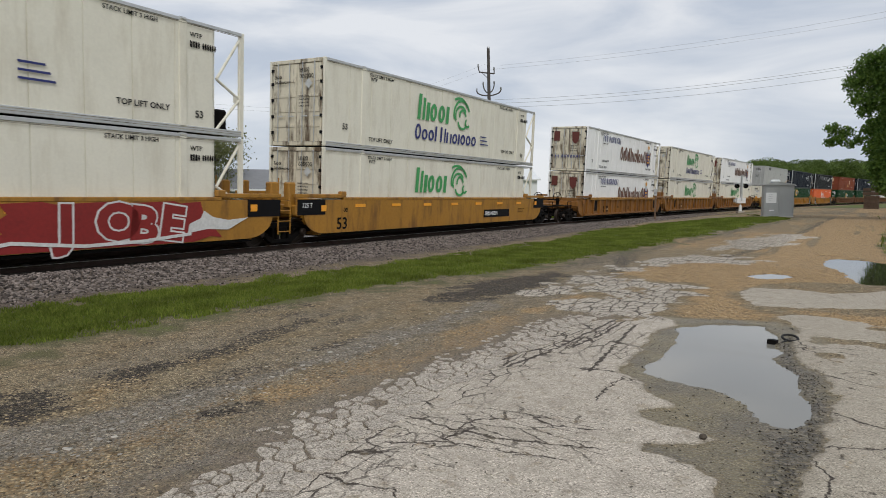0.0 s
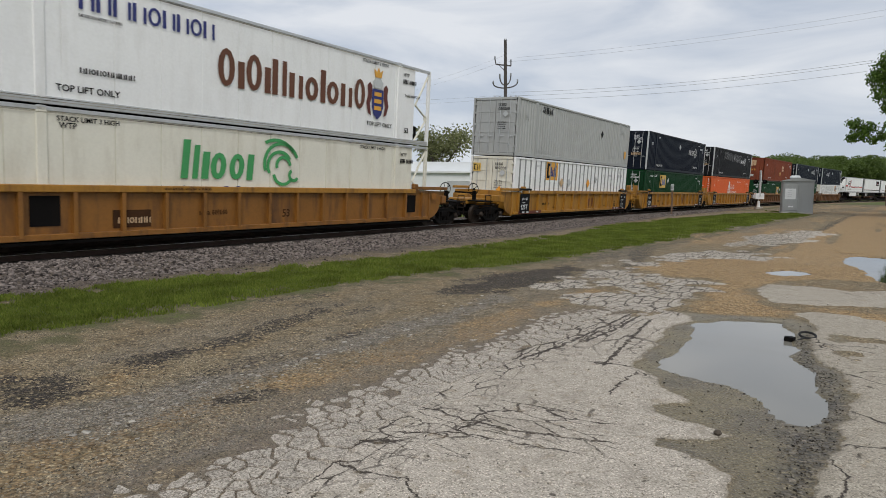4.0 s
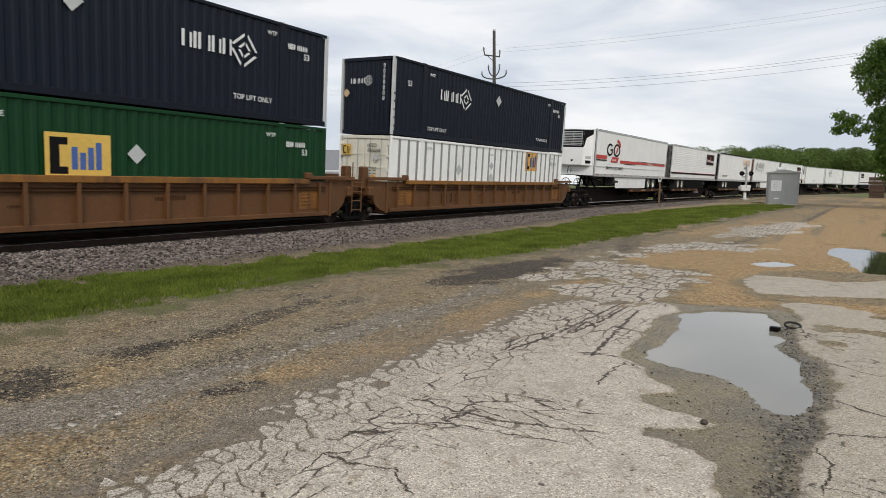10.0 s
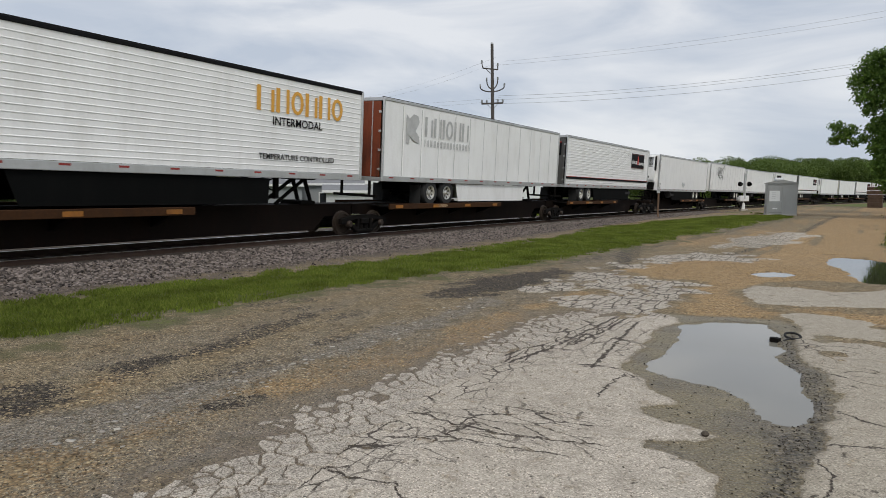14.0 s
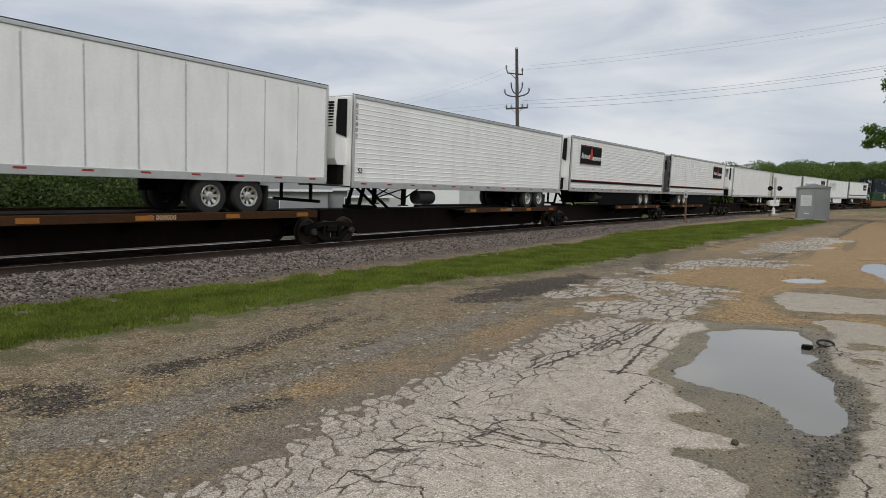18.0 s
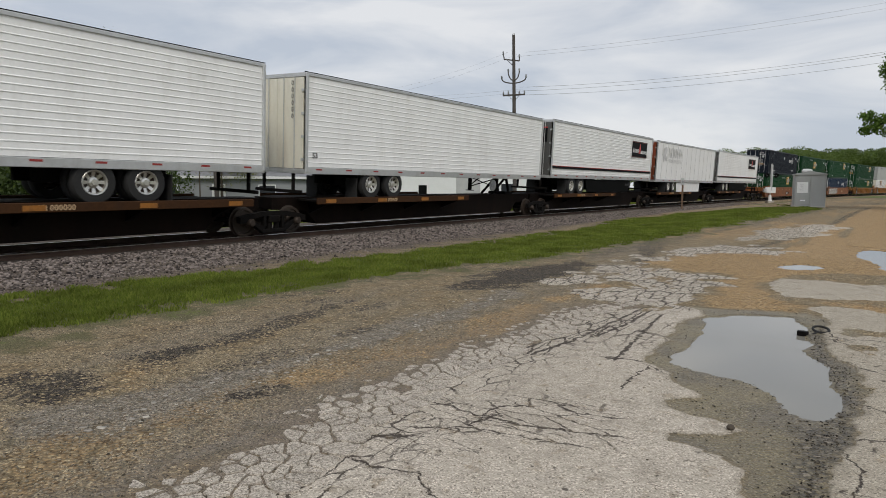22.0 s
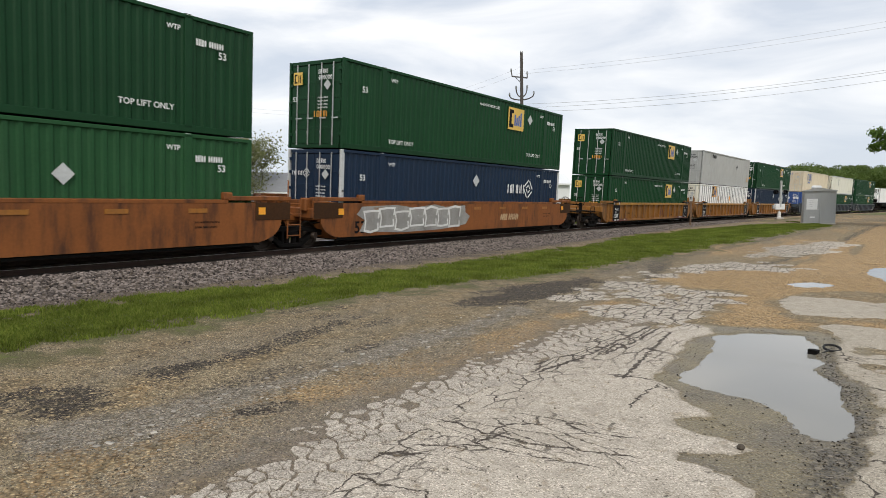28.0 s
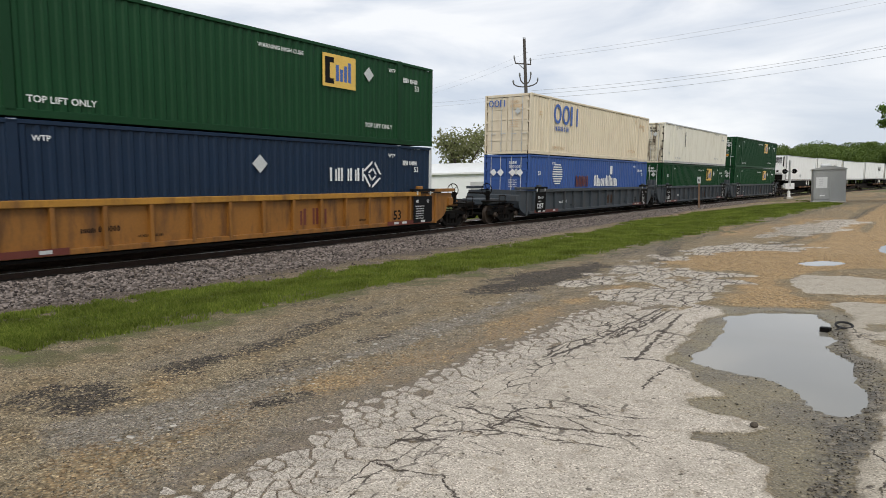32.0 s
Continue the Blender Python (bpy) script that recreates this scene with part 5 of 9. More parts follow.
def trailer(skin, nose_left, colour, label, cooler=False, doors="white2", skirt=None, stripe=False, roof_trim="alu", back=3.5, drop=0.0, hood=False):
    """A 53 foot road trailer: skinned box, rails, doors or cooling unit, landing gear, axles."""
    c = thing("semi_trailer", label, "trailer", "trailers on the train")
    h, w, paint = 8.07, 1.3, M[colour]
    z0, z1 = TB - drop, TT - drop
    for s in (-1, 1):
        y = s * w
        if skin == "rib":
            mb, n = MB(), 17
            prof = []
            p = (z1 - z0 - 0.31) / n
            for i in range(n):
                z = z0 + 0.22 + i * p
                prof += [(0.0, z), (0.0, z + 0.80 * p), (0.012, z + 0.83 * p), (0.012, z + 0.92 * p)]
            prof.append((0.0, z0 + 0.22 + n * p))
            V = [(x, y - s * 0.006 + s * d, z) for d, z in prof for x in (-h + 0.05, h - 0.05)]
            mb.add(V, [(2 * i, 2 * i + 1, 2 * i + 3, 2 * i + 2) for i in range(len(prof) - 1)])
            part("side_skin", mb, paint, c)
        else:
            part("side_skin", grooved(-h + 0.06, h - 0.06, z0 + 0.15, z1 - 0.1, y + s * 0.004, -s * 0.02, 13 if skin == "panel" else 1, 0.018), paint, c)
            if s < 0 and skin == "panel":
                seam = shared("seam", lambda: MB().prism(rect(0.03, TT - TB - 0.42), -0.004, 0, "y").mesh("panel_seam", M["ink_seam"]))
                for i in range(12):
                    part("panel_seam", seam, None, c, m=pose(-h + (i + 1) * 2 * h / 13 - 0.022, y - 0.008, z0 + 0.22))
        part("bottom_rail", MB().box(-h, h, y - 0.03, y + 0.022, z0, z0 + 0.21, 0.012), M["alu"], c)
        part("top_rail", MB().box(-h, h, y - 0.03, y + 0.02, z1 - 0.11, z1, 0.02), M[roof_trim], c)
        if s < 0:
            part("roof_edge", MB().box(-h, h, y - 0.012, y + 0.05, z1 + 0.001, z1 + 0.022), M["under"], c, "dark roof edge")
        for x in (-h + 0.05, h - 0.05):
            part("corner_post", MB().box(x - 0.05, x + 0.05, y - 0.05, y + 0.018, z0 + 0.05, z1 - 0.02, 0.015), M["alu"], c)
        if s < 0:
            for i in range(12):
                x = -h + 0.6 + i * (2 * h - 1.2) / 11
                plate(rect(0.26, 0.05), "ink_stop", c, pose(x - 0.15, y - 0.026, z0 + 0.12), "reflector")
    part("roof", MB().box(-h + 0.03, h - 0.03, -w + 0.03, w - 0.03, z1 - 0.05, z1 - 0.01), M["alu"], c)
    part("floor", MB().box(-h + 0.03, h - 0.03, -w + 0.03, w - 0.03, z0 + 0.02, z0 + 0.14), M["under"], c)
    k = 1 if nose_left else -1           # towards the axles
    part("nose_wall", MB().box(*sorted((-k * h, -k * (h - 0.05))), -w + 0.06, w - 0.06, z0 + 0.05, z1 - 0.05, 0.012), paint, c)
    xd = k * h
    for s in (-1, 1):
        y0, y1 = sorted((s * 0.012, s * (w - 0.1)))
        d = part("door", MB().box(*sorted((xd - k * 0.05, xd + k * 0.0)), y0, y1, z0 + 0.16, z1 - 0.14, 0.01), M[doors], c)
        for q in (0.3, 0.72):
            yy = y0 + q * (y1 - y0)
            part("lock_rod", MB().cyl((xd + k * 0.03, yy, z0 + 0.1), (xd + k * 0.03, yy, z1 - 0.1), 0.018, n=8), M["alu"], d, smooth=True)
        for z in (0.4, 1.1, 1.8, 2.5):
            yy = s * (w - 0.1)
            part("hinge", MB().box(*sorted((xd, xd + k * 0.03)), yy - 0.06, yy + 0.06, z0 + z, z0 + z + 0.09, 0.008), M["alu"], d)
    part("rear_sill", MB().box(*sorted((xd - k * 0.08, xd + k * 0.006)), -w, w, z0, z0 + 0.15, 0.012), M["alu"], c)
    part("rear_header", MB().box(*sorted((xd - k * 0.08, xd + k * 0.006)), -w, w, z1 - 0.13, z1, 0.012), M["alu"], c)
    part("rear_guard", MB().box(*sorted((xd - k * 0.12, xd - k * 0.02)), -1.1, 1.1, z0 - 0.62, z0 - 0.52, 0.015).box(*sorted((xd - k * 0.12, xd - k * 0.04)), -0.75, -0.65, z0 - 0.6, z0, 0.01)
         .box(*sorted((xd - k * 0.12, xd - k * 0.04)), 0.65, 0.75, z0 - 0.6, z0, 0.01), M["under"], c)
    ax = k * (h - back)
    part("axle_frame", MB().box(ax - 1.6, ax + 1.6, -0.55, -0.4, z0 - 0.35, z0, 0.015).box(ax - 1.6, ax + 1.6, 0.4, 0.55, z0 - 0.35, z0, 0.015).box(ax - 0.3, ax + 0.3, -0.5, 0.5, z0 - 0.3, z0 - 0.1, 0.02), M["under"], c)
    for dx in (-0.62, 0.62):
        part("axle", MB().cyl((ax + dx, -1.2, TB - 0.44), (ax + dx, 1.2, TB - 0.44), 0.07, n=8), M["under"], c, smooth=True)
        for s in (-1, 1):
            part("brake_chamber", MB().cyl((ax + dx + 0.2, s * 0.55, z0 - 0.3), (ax + dx + 0.45, s * 0.55, z0 - 0.3), 0.09, n=10), M["under"], c, smooth=True)
            for y in (1.14, 0.80):
                wh = part("tyre", shared("tyre", tyre_mesh), None, c, m=pose(ax + dx, s * y, TB - 0.41))
                part("rim", shared("rim", rim_mesh), None, wh, m=pose(0, 0, 0, 0, 0, 0 if s < 0 else 180))
    lx = -k * 4.6
    for s in (-1, 1):
        y = s * 0.75
        part("landing_leg", MB().box(lx - 0.08, lx + 0.08, y - 0.07, y + 0.07, z0 - 0.62, z0 + 0.02, 0.012).box(lx - 0.16, lx + 0.16, y - 0.14, y + 0.14, z0 - 0.66, z0 - 0.62, 0.01), M["under"], c)
        part("leg_brace", MB().cyl((lx + 0.9, y, z0), (lx, y, z0 - 0.4), 0.03, n=6).cyl((lx, -y, z0), (lx, y, z0 - 0.45), 0.025, n=6), M["under"], c, smooth=True)
    for y in (-1.25, 0.7):
        part("mud_flap", MB().box(*sorted((ax + k * 1.3, ax + k * 1.33)), y, y + 0.55, z0 - 0.85, z0 - 0.1, 0.008), M["rubber"], c)
    if skirt:
        a, b = sorted((-k * 3.9, ax - k * 1.35))
        for s in (-1, 1):
            part("side_skirt", MB().prism([(a, z0 - 0.02), (b, z0 - 0.02), (b - 0.05, z0 - 0.78), (a + 0.25, z0 - 0.78)], *sorted((s * 1.22, s * 1.245))), M[skirt], c)
    if stripe:
        plate(rect(2 * h - 0.1, 0.13), "ink_black", c, pose(-h + 0.05, -w - 0.03, z0 + 0.52), "stripe", "black stripe along the side")
        plate(rect(2 * h - 0.1, 0.022), "ink_red", c, pose(-h + 0.05, -w - 0.03, z0 + 0.65), "stripe", "thin red stripe")
    if cooler and hood:
        hooded_unit(c, -k, h, z0, z1)
    elif cooler:
        x0, x1 = sorted((-k * h, -k * (h + 0.5)))
        u = part("cooling_unit", MB().prism([(x0 if k < 0 else x1, z1 - 0.08), (x0 + 0.05 * k if k > 0 else x1 - 0.05, z1 - 0.12), (x0 if k > 0 else x1, z1 - 0.9), (x0 if k > 0 else x1, z0 + 0.95), (x0 + 0.1 if k > 0 else x1 - 0.1, z0 + 0.75), (x1 if k > 0 else x0, z0 + 0.75)], -1.02, 1.02), M["white"], c, "white refrigeration unit")
        xe = -k * (h + 0.5)
        for i in range(9):
            part("grille_slat", shared("slat", lambda: MB().box(-0.02, 0.02, -0.9, 0.9, -0.03, 0.03, 0.006).mesh("grille_slat", M["ink_black"])), None, u, m=pose(xe + k * 0.02, 0, z1 - 0.3 - 0.095 * i))
        part("side_grille", MB().prism([(-k * (h + 0.02), z1 - 0.14), (-k * (h + 0.44), z1 - 0.2), (-k * (h + 0.49), z1 - 0.9), (-k * (h + 0.49), z1 - 1.3), (-k * (h + 0.02), z1 - 1.4)], -1.05, -1.0), M["ink_black"], u, "dark side grille")
        part("gauge_box", MB().box(xe - 0.03, xe + 0.03, -0.6, -0.35, z0 + 1.05, z0 + 1.25, 0.01), M["ink_black"], u)
        part("lower_guard", MB().box(*sorted((-k * (h + 0.01), -k * (h + 0.3))), -0.95, 0.95, z0 + 0.1, z0 + 0.74, 0.02), M["under"], u)
    if cooler:
        part("fuel_tank", MB().cyl((-k * 3.2, -1.0, z0 - 0.32), (-k * 4.2, -1.0, z0 - 0.32), 0.26, n=16), M["rubber"], c, smooth=True)
    return c


def panel_emblem(c, x, z):
    """A black panel with red edges, white bars and a red flame."""
    p = plate(rect(2.95, 1.05), "ink_black", c, pose(x, -1.33, z), "sign_panel", "black sign panel with red edges")
    for q in (-0.03, 0.98):
        plate(rect(2.95, 0.04), "ink_maroon", p, pose(0, -0.008, q), "panel_edge")
    bars("Snonnnn", 0.34, "ink_white", p, pose(0.08, -0.008, 0.28), slant=0.3, w=0.5)
    bars("nnnnnonnt", 0.3, "ink_white", p, pose(1.62, -0.008, 0.24), slant=0.3, w=0.42)
    plate([(0, 0), (0.32, 0), (0.36, 0.35), (0.26, 0.68), (0.12, 0.62), (0.06, 0.3)], "ink_red", p, pose(1.28, -0.008, 0.24), "flame")


@once
def panel_trailer(label, nose_left):
    c = trailer("rib", nose_left, "white", label, cooler=True, doors="door_grey", skirt="skirt", stripe=True, back=3.85 if nose_left else 3.4)
    panel_emblem(c, -6.86 if nose_left else 3.88, TB + 1.62)
    if not nose_left:
        p = plate(rect(2.0, 0.8), "ink_black", c, end_face(1.0, TB + 1.9, -8.1), "sign_panel")
        bars("nnonnnonnt", 0.24, "ink_white", p, pose(0.1, -0.008, 0.25), slant=0.3, w=0.5)
        plate(rect(2.0, 0.06), "ink_red", p, pose(0, -0.008, 0.74), "panel_edge")
    return c


@once
def gold_word(label, nose_left):
    c = trailer("rib", nose_left, "white", label, doors="skirt", skirt="skirt", roof_trim="ink_black")
    bars("MNONNO", 0.72, "ink_gold", c, pose(3.3, -1.33, TB + 1.95), w=0.74, name="emblem_word", label="gold emblem bars")
    words("INTERMODAL", 0.34, "ink_black", c, pose(3.9, -1.33, TB + 1.58))
    words("TEMPERATURE CONTROLLED", 0.24, "ink_black", c, pose(3.4, -1.33, TB + 0.55))
    bars("Dnonnnnno.non", 0.24, "ink_black", c, pose(-6.1, -1.33, TB + 0.5), slant=0.2)
    return c


@once
def knight(label, nose_left, faded):
    c = trailer("panel", nose_left, "white", label, doors="rust", skirt="white", back=3.95, drop=0.07 if faded else 0.0)
    ink = "ink_faint" if faded else "ink_seam"
    bars("NNIONN", 0.78 if not faded else 0.74, ink, c, pose(-5.4, -1.33, TB + 1.85), w=0.72, name="emblem_word", label="faded grey emblem bars")
    bars("TNNNNNNNNNNNNN", 0.28, ink, c, pose(-5.4, -1.33, TB + 1.45), w=0.78)
    plate([(0, 0), (0.2, 0), (0.25, 0.3), (0.5, 0.1), (0.9, 0.05), (0.85, 0.3), (0.6, 0.5), (0.85, 0.85), (0.75, 1.1), (0.45, 1.15), (0.2, 0.95), (0, 1.1)], ink, c, pose(-6.65, -1.33, TB + 1.5), "emblem")
    return c


@once
def stripe_logo(label, nose_left):
    c = trailer("smooth", nose_left, "white", label, cooler=True, skirt="white", back=3.65, hood=True)
    mb = MB().prism(ring(0.29, 0.42, 45, 360, sx=1.0), -0.005, 0, "y").prism(rect(0.36, 0.12, 0.06, -0.06), -0.005, 0, "y").prism([(1.0 + a, b) for a, b in ring(0.31, 0.44, 0, 360, 24, 1.1)], -0.005, 0, "y")
    spread = Matrix.Diagonal((1.34, 1, 1.02, 1))
    part("emblem", mb, M["ink_black"], c, "black ring emblem", pose(-5.5, -1.332, TB + 1.86) @ spread)
    mb = MB().prism([(1.02 + a, 0.24 + b) for a, b in ring(0.31, 0.5, 0, 100)] + [(0.6, 0.46)], -0.005, 0, "y").prism([(0.84, -0.22), (0.98, -0.22), (1.18, 0.14), (1.02, 0.16)], -0.005, 0, "y").prism(rect(0.98, 0.36, 0.2, -0.82, 0.2), -0.005, 0, "y")
    sweep = part("emblem_sweep", mb, M["ink_red"], c, "red sweep emblem", pose(-5.5, -1.334, TB + 1.86) @ spread)
    bars("nnonnn", 0.15, "ink_white", sweep, pose(0.36, -0.008, -0.72))
    plate(rect(15.6, 0.035), "alu", c, pose(-7.85, -1.328, TB + 0.66), "rub_rail")
    for x0, x1, z, t, ink in ((-7.9, -6.0, 1.08, 0.26, "ink_red"), (-7.9, -6.0, 0.97, 0.06, "ink_black"), (-3.3, 0.2, 0.9, 0.2, "ink_red"), (-2.4, 0.0, 0.84, 0.04, "ink_black"), (0.2, 7.7, 0.92, 0.16, "ink_red"), (0.3, 7.7, 1.1, 0.04, "ink_black")):
        plate(rect(x1 - x0, t), ink, c, pose(x0, -1.33, TB + z + 0.11), "stripe")
    bars("nnnnnonnonnn.nnn", 0.13, "ink_white", c, pose(3.0, -1.338, TB + 1.045))
    words("TRANSPORTATION SERVICES", 0.27, "ink_black", c, pose(-6.1, -1.336, TB + 0.53))
    return c


@once
def map_logo(label, nose_left):
    c = trailer("panel", nose_left, "white", label, skirt=None, back=3.6)
    out = [(0.05, 1.5), (0.9, 1.55), (1.75, 1.4), (1.85, 1.2), (2.1, 1.45), (2.5, 1.6), (2.75, 1.85), (2.8, 1.6), (2.55, 1.3), (2.45, 1.0), (2.4, 0.75), (2.55, 0.35), (2.45, 0.3), (2.2, 0.6), (1.8, 0.55), (1.5, 0.45), (1.3, 0.15), (1.1, 0.45), (0.8, 0.5), (0.45, 0.75), (0.15, 0.85), (-0.05, 1.15)]
    mb, n = MB(), len(out)
    for i in range(n):
        a, b = Vector((*out[i], 0)), Vector((*out[(i + 1) % n], 0))
        d = (b - a).normalized()
        o = Vector((-d.y, d.x, 0)) * 0.025
        mb.prism([(p.x, p.y) for p in (a - d * 0.02 + o, b + d * 0.02 + o, b + d * 0.02 - o, a - d * 0.02 - o)], -0.005, 0, "y")
    part("emblem_outline", mb, M["ink_black"], c, "black outline map emblem", pose(-5.2, -1.332, TB + 1.1))
    bars("RRM", 0.52, "ink_black", c, pose(-5.0, -1.332, TB + 1.95), w=0.85, name="emblem_word")
    words("TRANSPORTATION", 0.2, "ink_black", c, pose(-5.05, -1.332, TB + 1.74))
    words("INC", 0.13, "ink_black", c, pose(-4.2, -1.332, TB + 1.56))
    words("53", 0.3, "ink_black", c, pose(-7.6, -1.332, TB + 0.42))
    for i in range(4):
        bars("0", 0.24, "ink_black", c, pose(-8.0, -1.335, TB + 2.0 - 0.28 * i))
    return c


@once
def plain_trailer(label, skin, nose_left, cooler, back=3.3):
    c = trailer(skin, nose_left, "white", label, cooler=cooler, skirt="skirt" if skin == "smooth" else None, roof_trim="alu", back=4.0 if skin == "smooth" else back, drop=0.10)
    for i in range(6):
        bars("0", 0.15, "ink_black" if not cooler else "ink_maroon", c, pose(-7.95, -1.335, TB + 2.55 - 0.2 * i) if nose_left else end_face(-0.7, TB + 2.6 - 0.2 * i, -8.1))
    words("53", 0.24, "ink_black", c, pose(-7.8, -1.335, TB + 0.4))
    if skin == "rib" and not nose_left:
        part("tank_end", MB().lathe((3.9, -0.95, TB - 0.42), (0, -1, 0), [(0, 0.0), (0.0, 0.27), (0.05, 0.265), (0.06, 0.12), (0.10, 0.1), (0.11, 0.0)], 20), M["steel"], c, "round pale tank end", smooth=True)
    if skin == "smooth":
        for x in (-0.9, -0.42):
            plate(diamond(0.26), "ink_silver", c, pose(x, -1.333, TB + 0.55), "placard")
    return c


@once
def word_trailer(label, nose_left):
    c = trailer("panel", nose_left, "white", label, skirt=None, back=3.6)
    bars("JNnnt", 0.7, "ink_black", c, pose(2.5, -1.333, TB + 1.6), w=0.6)
    return c


# ---------------------------------------------------------------- the line of the track and the lie of the land
CURVE, OFFSET, LEAN, RAIL = 0.001164, 15.9275, 2.76, 0.30
RADIUS = 1 / CURVE


def on_track(s):
    """Centre of the track s metres along it, and its heading."""
    a = s * CURVE
    return (1 - math.cos(a)) * RADIUS - OFFSET, math.sin(a) * RADIUS, a


def track_pose(s, z=RAIL, lean=LEAN):
    x, y, a = on_track(s)
    return pose(x, y, z, lean, 0, 90 - math.degrees(a))


def smooth(a, b, x):
    t = np.clip((x - a) / (b - a), 0, 1)
    return t * t * (3 - 2 * t)


def lattice(ix, iy, seed):
    h = (ix * 374761393 + iy * 668265263 + seed * 974634777) & 0x7FFFFFFF
    h = ((h ^ (h >> 13)) * 1274126177) & 0x7FFFFFFF
    return ((h ^ (h >> 16)) & 0xFFFF) / 65535.0


def grain(x, y, size, seed=0, octaves=3):
    """Smooth value noise about 0.5 over arrays of places."""
    total, amp, out = 0.0, 1.0, 0.0
    for k in range(octaves):
        u, v = x / size * 2 ** k + 31.7 * k, y / size * 2 ** k + 11.3 * k
        i, j = np.floor(u).astype(np.int64), np.floor(v).astype(np.int64)
        fx, fy = u - i, v - j
        fx, fy = fx * fx * (3 - 2 * fx), fy * fy * (3 - 2 * fy)
        n = (lattice(i, j, seed) * (1 - fx) + lattice(i + 1, j, seed) * fx) * (1 - fy) + (lattice(i, j + 1, seed) * (1 - fx) + lattice(i + 1, j + 1, seed) * fx) * fy
        out, total, amp = out + amp * n, total + amp, amp * 0.55
    return out / total


def from_track(x, y):
    """Distance from the track's centre, positive on the side of the road."""
    return RADIUS - np.hypot(x - (RADIUS - OFFSET), y)


def blob(x, y, cx, cy, rx, ry, turn=0.0, rough=0.35, seed=5):
    """1 inside an uneven oval, 0 outside."""
    c, s = math.cos(radians(turn)), math.sin(radians(turn))
    u, v = (c * (x - cx) + s * (y - cy)) / rx, (-s * (x - cx) + c * (y - cy)) / ry
    r = np.hypot(u, v) + rough * (grain(x, y, 0.55, seed) - 0.5) * 2
    return smooth(1.12, 0.88, r)


def along(y, table):
    ys, xs = zip(*table)
    return np.interp(y, ys, xs)


def inside(x, y, poly, soft=0.08, rough=0.12, seed=5, size=0.35):
    """1 inside a closed outline, 0 outside, with an uneven edge."""
    best, odd = np.full(x.shape, 1e9), np.zeros(x.shape, bool)
    for (x0, y0), (x1, y1) in zip(poly, poly[1:] + poly[:1]):
        dx, dy = x1 - x0, y1 - y0
        t = np.clip(((x - x0) * dx + (y - y0) * dy) / (dx * dx + dy * dy), 0, 1)
        best = np.minimum(best, np.hypot(x - x0 - t * dx, y - y0 - t * dy))
        odd ^= ((y0 > y) != (y1 > y)) & (x < (x1 - x0) * (y - y0) / (dy if dy else 1e-9) + x0)
    d = np.where(odd, best, -best) + rough * (grain(x, y, size, seed, 4) - 0.5) * 2
    return smooth(-soft, soft, d)


SLAB_LEFT = ((-4, -2.8), (0, -3.2), (2.2, -3.26), (3.5, -3.5), (5.3, -3.57), (6.3, -3.49), (7.4, -3.52), (8.4, -3.45), (9.4, -2.9))
SLAB = [(-2.7, -3.6), (-3.2, -1.5), (-3.2, 0.5), (-3.26, 2.3), (-3.38, 2.9), (-3.54, 3.5), (-3.48, 4.0), (-3.57, 5.3), (-3.49, 6.3), (-3.52, 7.4), (-3.45, 8.4), (-2.94, 9.35), (-2.39, 9.5), (-1.95, 9.4), (-1.76, 9.0), (-1.87, 8.0), (-1.77, 7.1), (-1.76, 6.3), (-1.54, 6.0), (-1.35, 5.7), (-1.07, 5.45),
        (-1.27, 5.2), (-1.1, 4.97), (-0.68, 4.9), (-0.54, 4.8), (-0.77, 4.62), (-1.16, 4.46), (-1.0, 4.3), (-0.56, 4.12), (-0.58, 3.95), (-0.45, 3.6), (-0.1, 1.6), (0.1, 0.5), (0.35, -1.2), (0.2, -3.9), (-1.4, -4.4)]
SLAB_FAR = [(-4.45, 10.4), (-4.55, 12.8), (-4.33, 14.5), (-3.84, 13.75), (-2.4, 13.4), (-2.16, 13.1), (-2.13, 11.1), (-2.33, 10.0), (-2.9, 10.2), (-3.4, 10.9), (-3.7, 11.3), (-4.0, 10.9)]
SLAB_END = [(-4.31, 13.7), (-4.46, 15.9), (-4.05, 19.1), (-2.7, 20.6), (-1.5, 19.0), (-3.16, 17.7), (-3.92, 16.0)]
RIGHT = [(0.6, -3.7), (0.5, -1.2), (0.2, 0.5), (-0.11, 4.1), (0.0, 4.8), (0.09, 5.9), (0.07, 6.6), (0.0, 7.2), (-0.22, 7.6), (-0.31, 8.2), (-0.28, 8.8), (-0.35, 9.8), (-0.6, 10.35), (-0.29, 10.7), (0.07, 10.7), (0.71, 10.2), (2.0, 9.6), (5.0, 8.0), (5.4, 3.0), (4.8, -0.8), (3.4, -3.2), (1.8, -4.1)]
PATCH = [(-1.43, 13.1), (-1.26, 13.6), (-0.57, 13.6), (0.07, 13.4), (0.95, 14.3), (2.6, 14.4), (2.6, 11.6), (0.8, 11.8), (-0.47, 11.4), (-0.9, 11.3), (-1.28, 12.0)]
PUDDLE = [(-1.66, 8.88), (-1.35, 9.38), (-0.76, 9.55), (-0.66, 9.3), (-0.51, 9.0), (-0.49, 8.3), (-0.47, 7.7), (-0.41, 7.33), (-0.28, 7.05), (-0.22, 6.43), (-0.12, 6.1), (-0.11, 5.7), (-0.2, 5.35), (-0.4, 5.45), (-0.55, 5.95), (-0.72, 6.1), (-0.95, 6.17), (-1.25, 6.28), (-1.52, 6.45), (-1.5, 7.0), (-1.48, 7.82), (-1.55, 8.33)]
